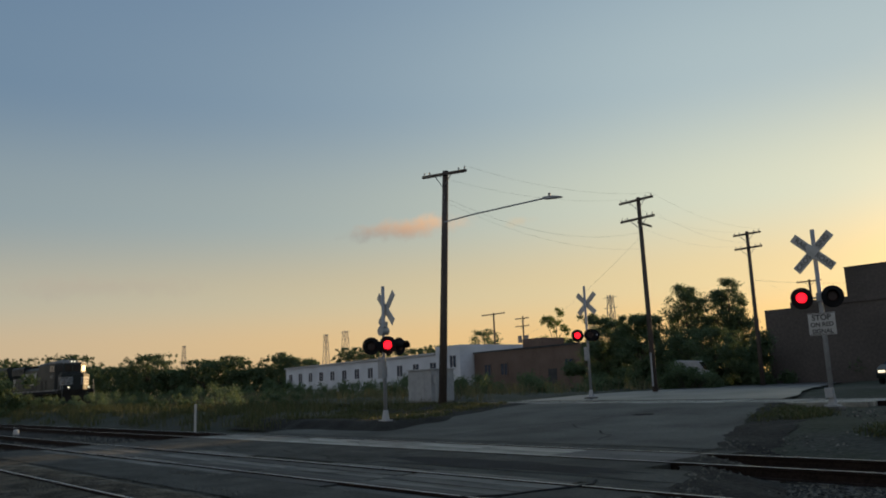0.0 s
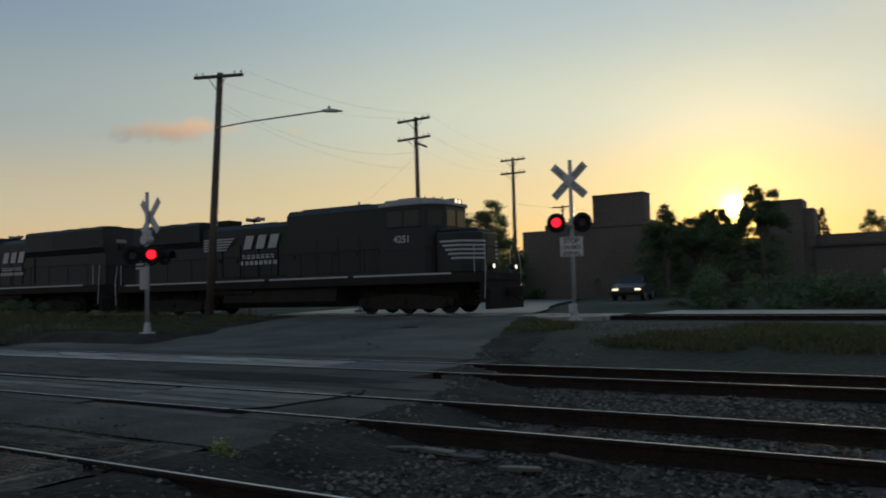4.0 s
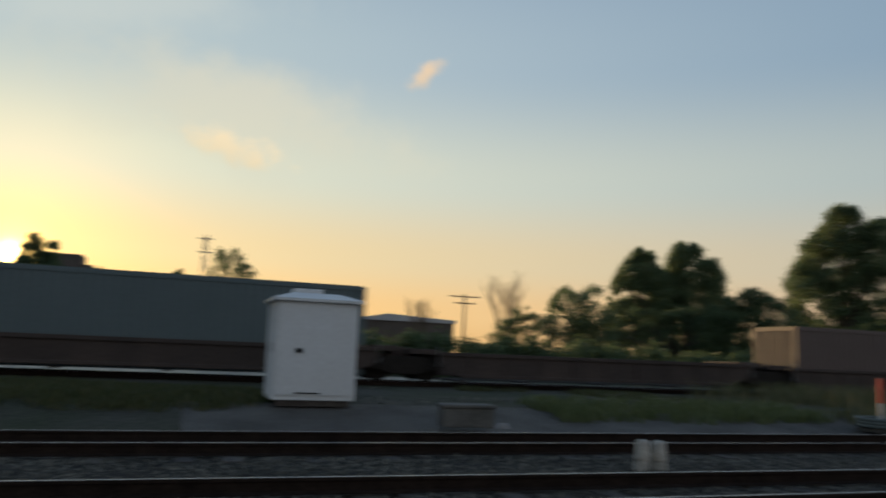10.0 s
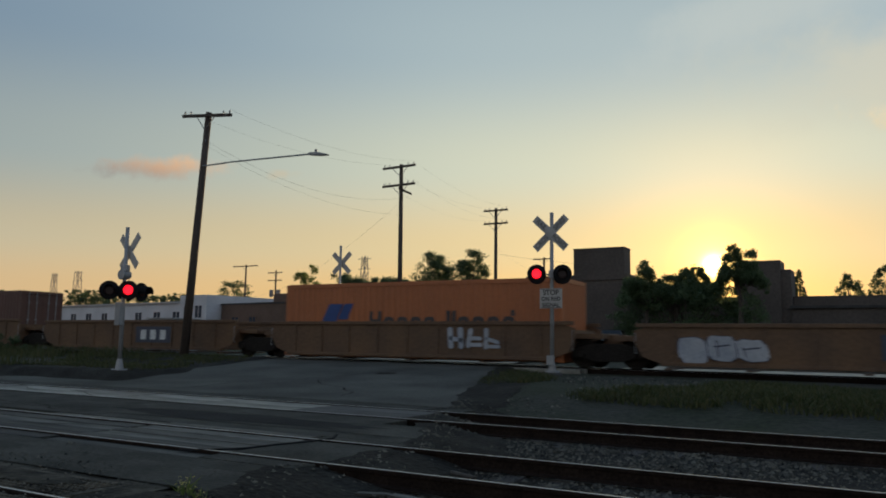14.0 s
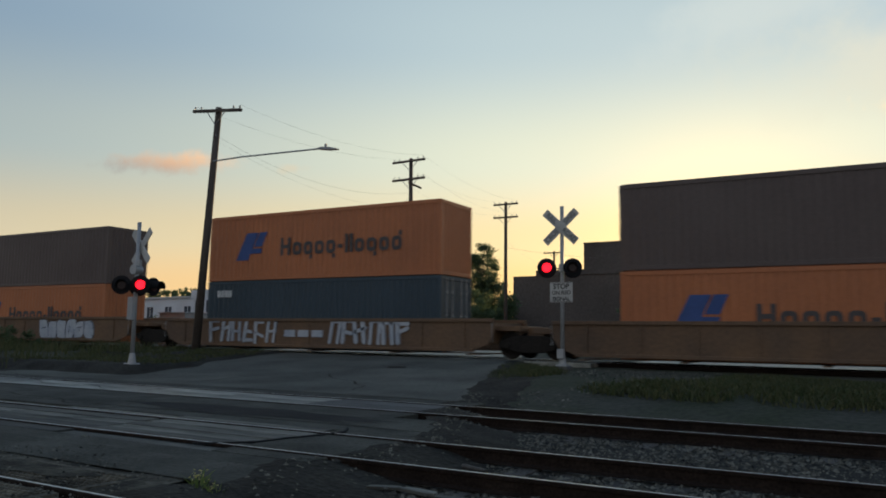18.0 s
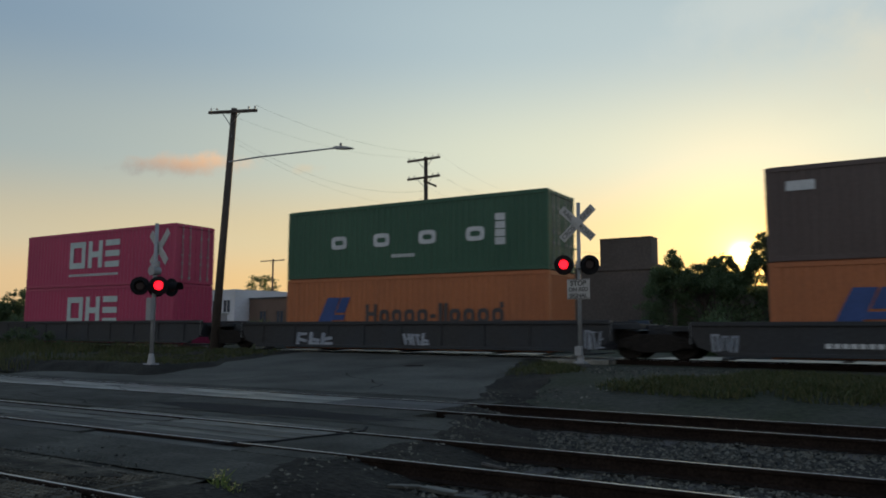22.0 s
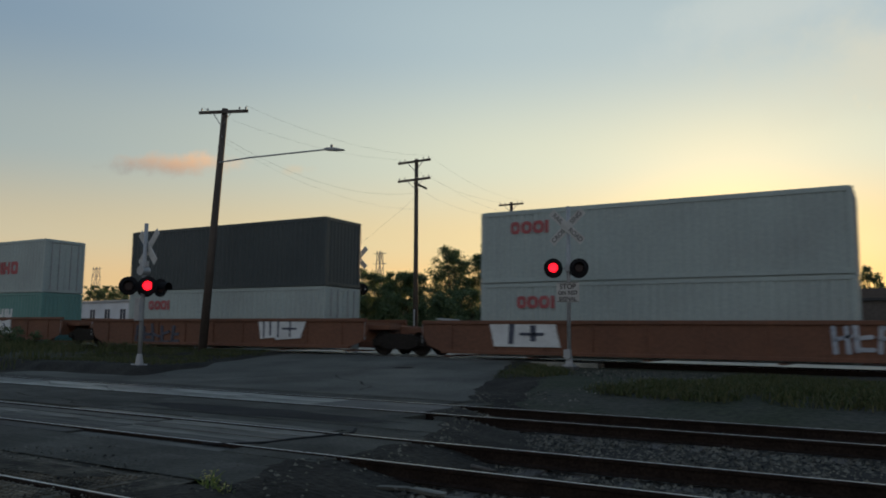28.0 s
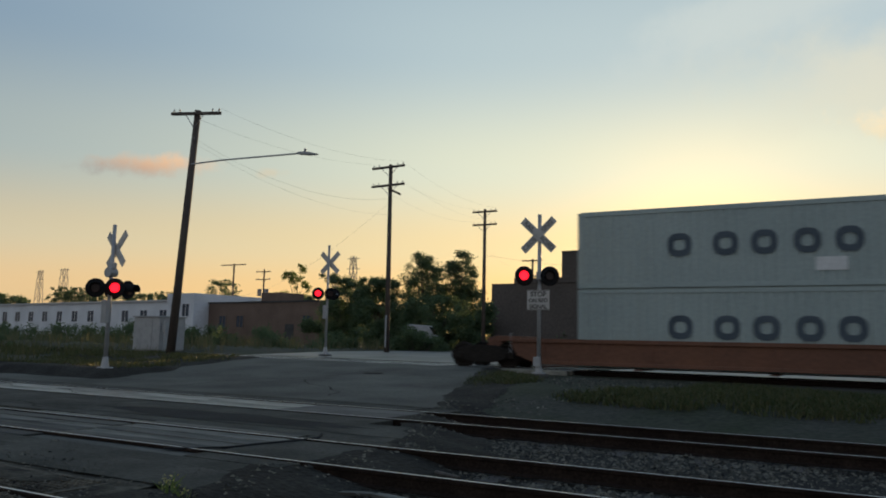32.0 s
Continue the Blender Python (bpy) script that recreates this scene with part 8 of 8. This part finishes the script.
thicket("dense dark scrub behind the main line", 1.0, 33.0, 37.0, 40.0, 1.6, 2.6, 62000, 0.12, "leaf_dark", 31, 0.45)
thicket("dense dark scrub behind the main line", 33.0, 92.0, 36.5, 39.5, 2.0, 3.6, 46000, 0.11, "leaf_dark", 37)
thicket("dense dark scrub behind the main line near the works", -9.0, 2.0, 37.0, 40.0, 1.0, 2.3, 7000, 0.10, "leaf_dark", 32)
thicket("dark hedge before the far buildings", -76.0, -34.0, 45.0, 51.0, 1.2, 2.3, 20000, 0.12, "leaf_dark", 33)
thicket("dark tall hedge beyond the road", -46.0, -27.0, 55.0, 61.0, 3.2, 5.2, 30000, 0.14, "leaf_dark", 34)
thicket("dark hedge far along the line", -190.0, -76.0, 45.0, 56.0, 1.4, 2.6, 18000, 0.2, "leaf_dark", 35, 2.0)
thicket("mixed scrub far along the line", 92.0, 200.0, 32.0, 38.0, 1.0, 2.3, 14000, 0.17, "leaf_mid", 36, 1.8)
thicket("dark scrub beside the far end of the sidings", -126.0, -68.0, 14.2, 17.5, 2.2, 4.3, 26000, 0.17, "leaf_dark", 44, 1.2)
thicket("dense brown-green scrub behind the road", -34.0, -21.0, 62.5, 66.0, 2.6, 4.4, 15000, 0.14, "leaf_dark", 38)
thicket("dark bush before a parked van", -31.2, -29.2, 48.9, 50.0, 1.8, 2.5, 6000, 0.10, "leaf_dark", 39, 0.35)
thicket("low dark bush before a parked van", -31.0, -27.6, 49.0, 50.0, 0.8, 1.3, 6000, 0.10, "leaf_dark", 40, 0.4)


# the branch that hangs into the view beside the camera
def leaf_blade(length):
    """One pointed leaf, folded a little along its midrib."""
    w = length * 0.31
    ys = [(0.0, 0.0), (0.28, 0.9), (0.5, 1.0), (0.75, 0.62), (1.0, 0.0)]
    v, f = [], []
    for a, b in ys:
        v += [(-w * b, a * length, 0.12 * w * b), (0, a * length, -0.06 * length * a * a), (w * b, a * length, 0.12 * w * b)]
    for i in range(len(ys) - 1):
        k = 3 * i
        f += [(k, k + 1, k + 4, k + 3), (k + 1, k + 2, k + 5, k + 4)]
    return v, f


def compound_leaf():
    """A hanging leaf of five leaflets on one stalk."""
    v, f = [], []
    for y, turn, size in ((0.05, 62, 0.072), (0.055, -58, 0.07), (0.115, 48, 0.08), (0.12, -46, 0.078), (0.15, 4, 0.088)):
        lv, lf = leaf_blade(size)
        m = pose(0, y, 0, turn * 0.35, 14 if turn > 0 else -14, turn)
        f += [tuple(k + len(v) for k in q) for q in lf]
        v += [tuple(m @ Vector(p)) for p in lv]
    k = len(v)
    v += [(-0.0015, 0, 0), (0.0015, 0, 0), (0.001, 0.16, 0), (-0.001, 0.16, 0)]
    f.append((k, k + 1, k + 2, k + 3))
    return v, f


LEAF = mesh_of("leaf", compound_leaf(), M["leaf_near"])


def at_ray(az, el, dist):
    return EYE + Vector(direction(az, el)) * dist


BOUGH = at_ray(86, 19, 5.2)
street_tree = tree("street_tree", BOUGH.x + 1.9, BOUGH.y - 1.9, -0.3, 5.6, 3.4, 9000, 0.05, "leaf_near", "leafy young tree beside the camera with an overhanging bough", trunk=0.12, base=0.4, lobes=2, depth=0.35, seed=77)
FOOT = Vector((BOUGH.x + 1.9, BOUGH.y - 1.9, -0.3))
bough = part("bough", pipe([Vector((0, 0, 2.2)), (BOUGH - FOOT) * 0.5 + Vector((0, 0, 1.3)), BOUGH - FOOT, at_ray(82.5, 18.5, 5.1) - FOOT, at_ray(79, 18.6, 5.0) - FOOT], 0.010, 7), M["bark"], street_tree, "slender grey bough")
r = random.Random(12)
SPRAYS = [((79.0, 18.6), (70.2, 20.4), 28, 1.0), ((80.0, 17.6), (72.0, 19.6), 15, 0.6), ((80.5, 17.0), (73.2, 15.9), 40, 0.5), ((81.0, 18.0), (75.0, 18.2), 34, 0.3), ((82.0, 19.5), (76.6, 20.4), 37, 0.3), ((82.0, 17.0), (76.2, 17.0), 40, 0.4), ((83.0, 16.0), (77.2, 15.0), 37, 0.3), ((83.5, 14.5), (78.6, 13.2), 30, 0.3), ((84.0, 13.0), (79.6, 11.0), 23, 0.2), ((84.0, 22.0), (78.6, 21.4), 34, 0.3), ((84.0, 24.0), (79.8, 23.6), 27, 0.3), ((84.5, 18.5), (79.0, 17.4), 40, 0.3), ((85.0, 15.0), (80.5, 13.5), 34, 0.2)]
for (a0, e0), (a1, e1), n, arch in SPRAYS:
    dist = 5.0 + r.uniform(-0.3, 0.4)
    pts = []
    for i in range(7):
        k = i / 6
        p = at_ray(a0 + (a1 - a0) * k, e0 + (e1 - e0) * k + arch * math.sin(k * 3.1), dist + 0.15 * (1 - k))
        pts.append(p - FOOT)
    part("twig", pipe([at_ray(82.5, 18.5, 5.1) - FOOT if a0 > 80 else at_ray(79, 18.6, 5.0) - FOOT] + pts, 0.004, 5), M["bark"], bough)
    n = int(n * (0.72 if arch < 0.9 else 0.36))
    for i in range(n):
        k = 0.05 + 0.95 * (i + r.uniform(-0.4, 0.4)) / n
        k = max(0.02, min(0.999, k ** 0.75 if arch < 0.9 else 0.58 + 0.42 * k)) * 6
        j = int(k)
        p = pts[j].lerp(pts[j + 1], k - j)
        lf = part("leaf", LEAF, M["leaf_near"], bough)
        lf.matrix_local = Matrix.Translation(p + Vector((r.uniform(-0.05, 0.05), r.uniform(-0.05, 0.05), r.uniform(-0.03, 0.02)))) @ pose(0, 0, 0, r.uniform(-115, -55), r.uniform(-40, 40), r.uniform(-180, 180)) @ Matrix.Scale(r.uniform(0.6, 0.92), 4)


# ---- what moves ----
def motions():
    """The train runs along the main line from one end of the clip to the other."""
    for ob, s, z, turn in MOVING:
        walk(ob, [(t, line_pose(s + run_at(t), 0.0, z, turn)) for t in (0, 1, 2, 3, 4, 5, 6, 8, 11, 14, 17, 20, 23, 26, 29, 32)])


motions()
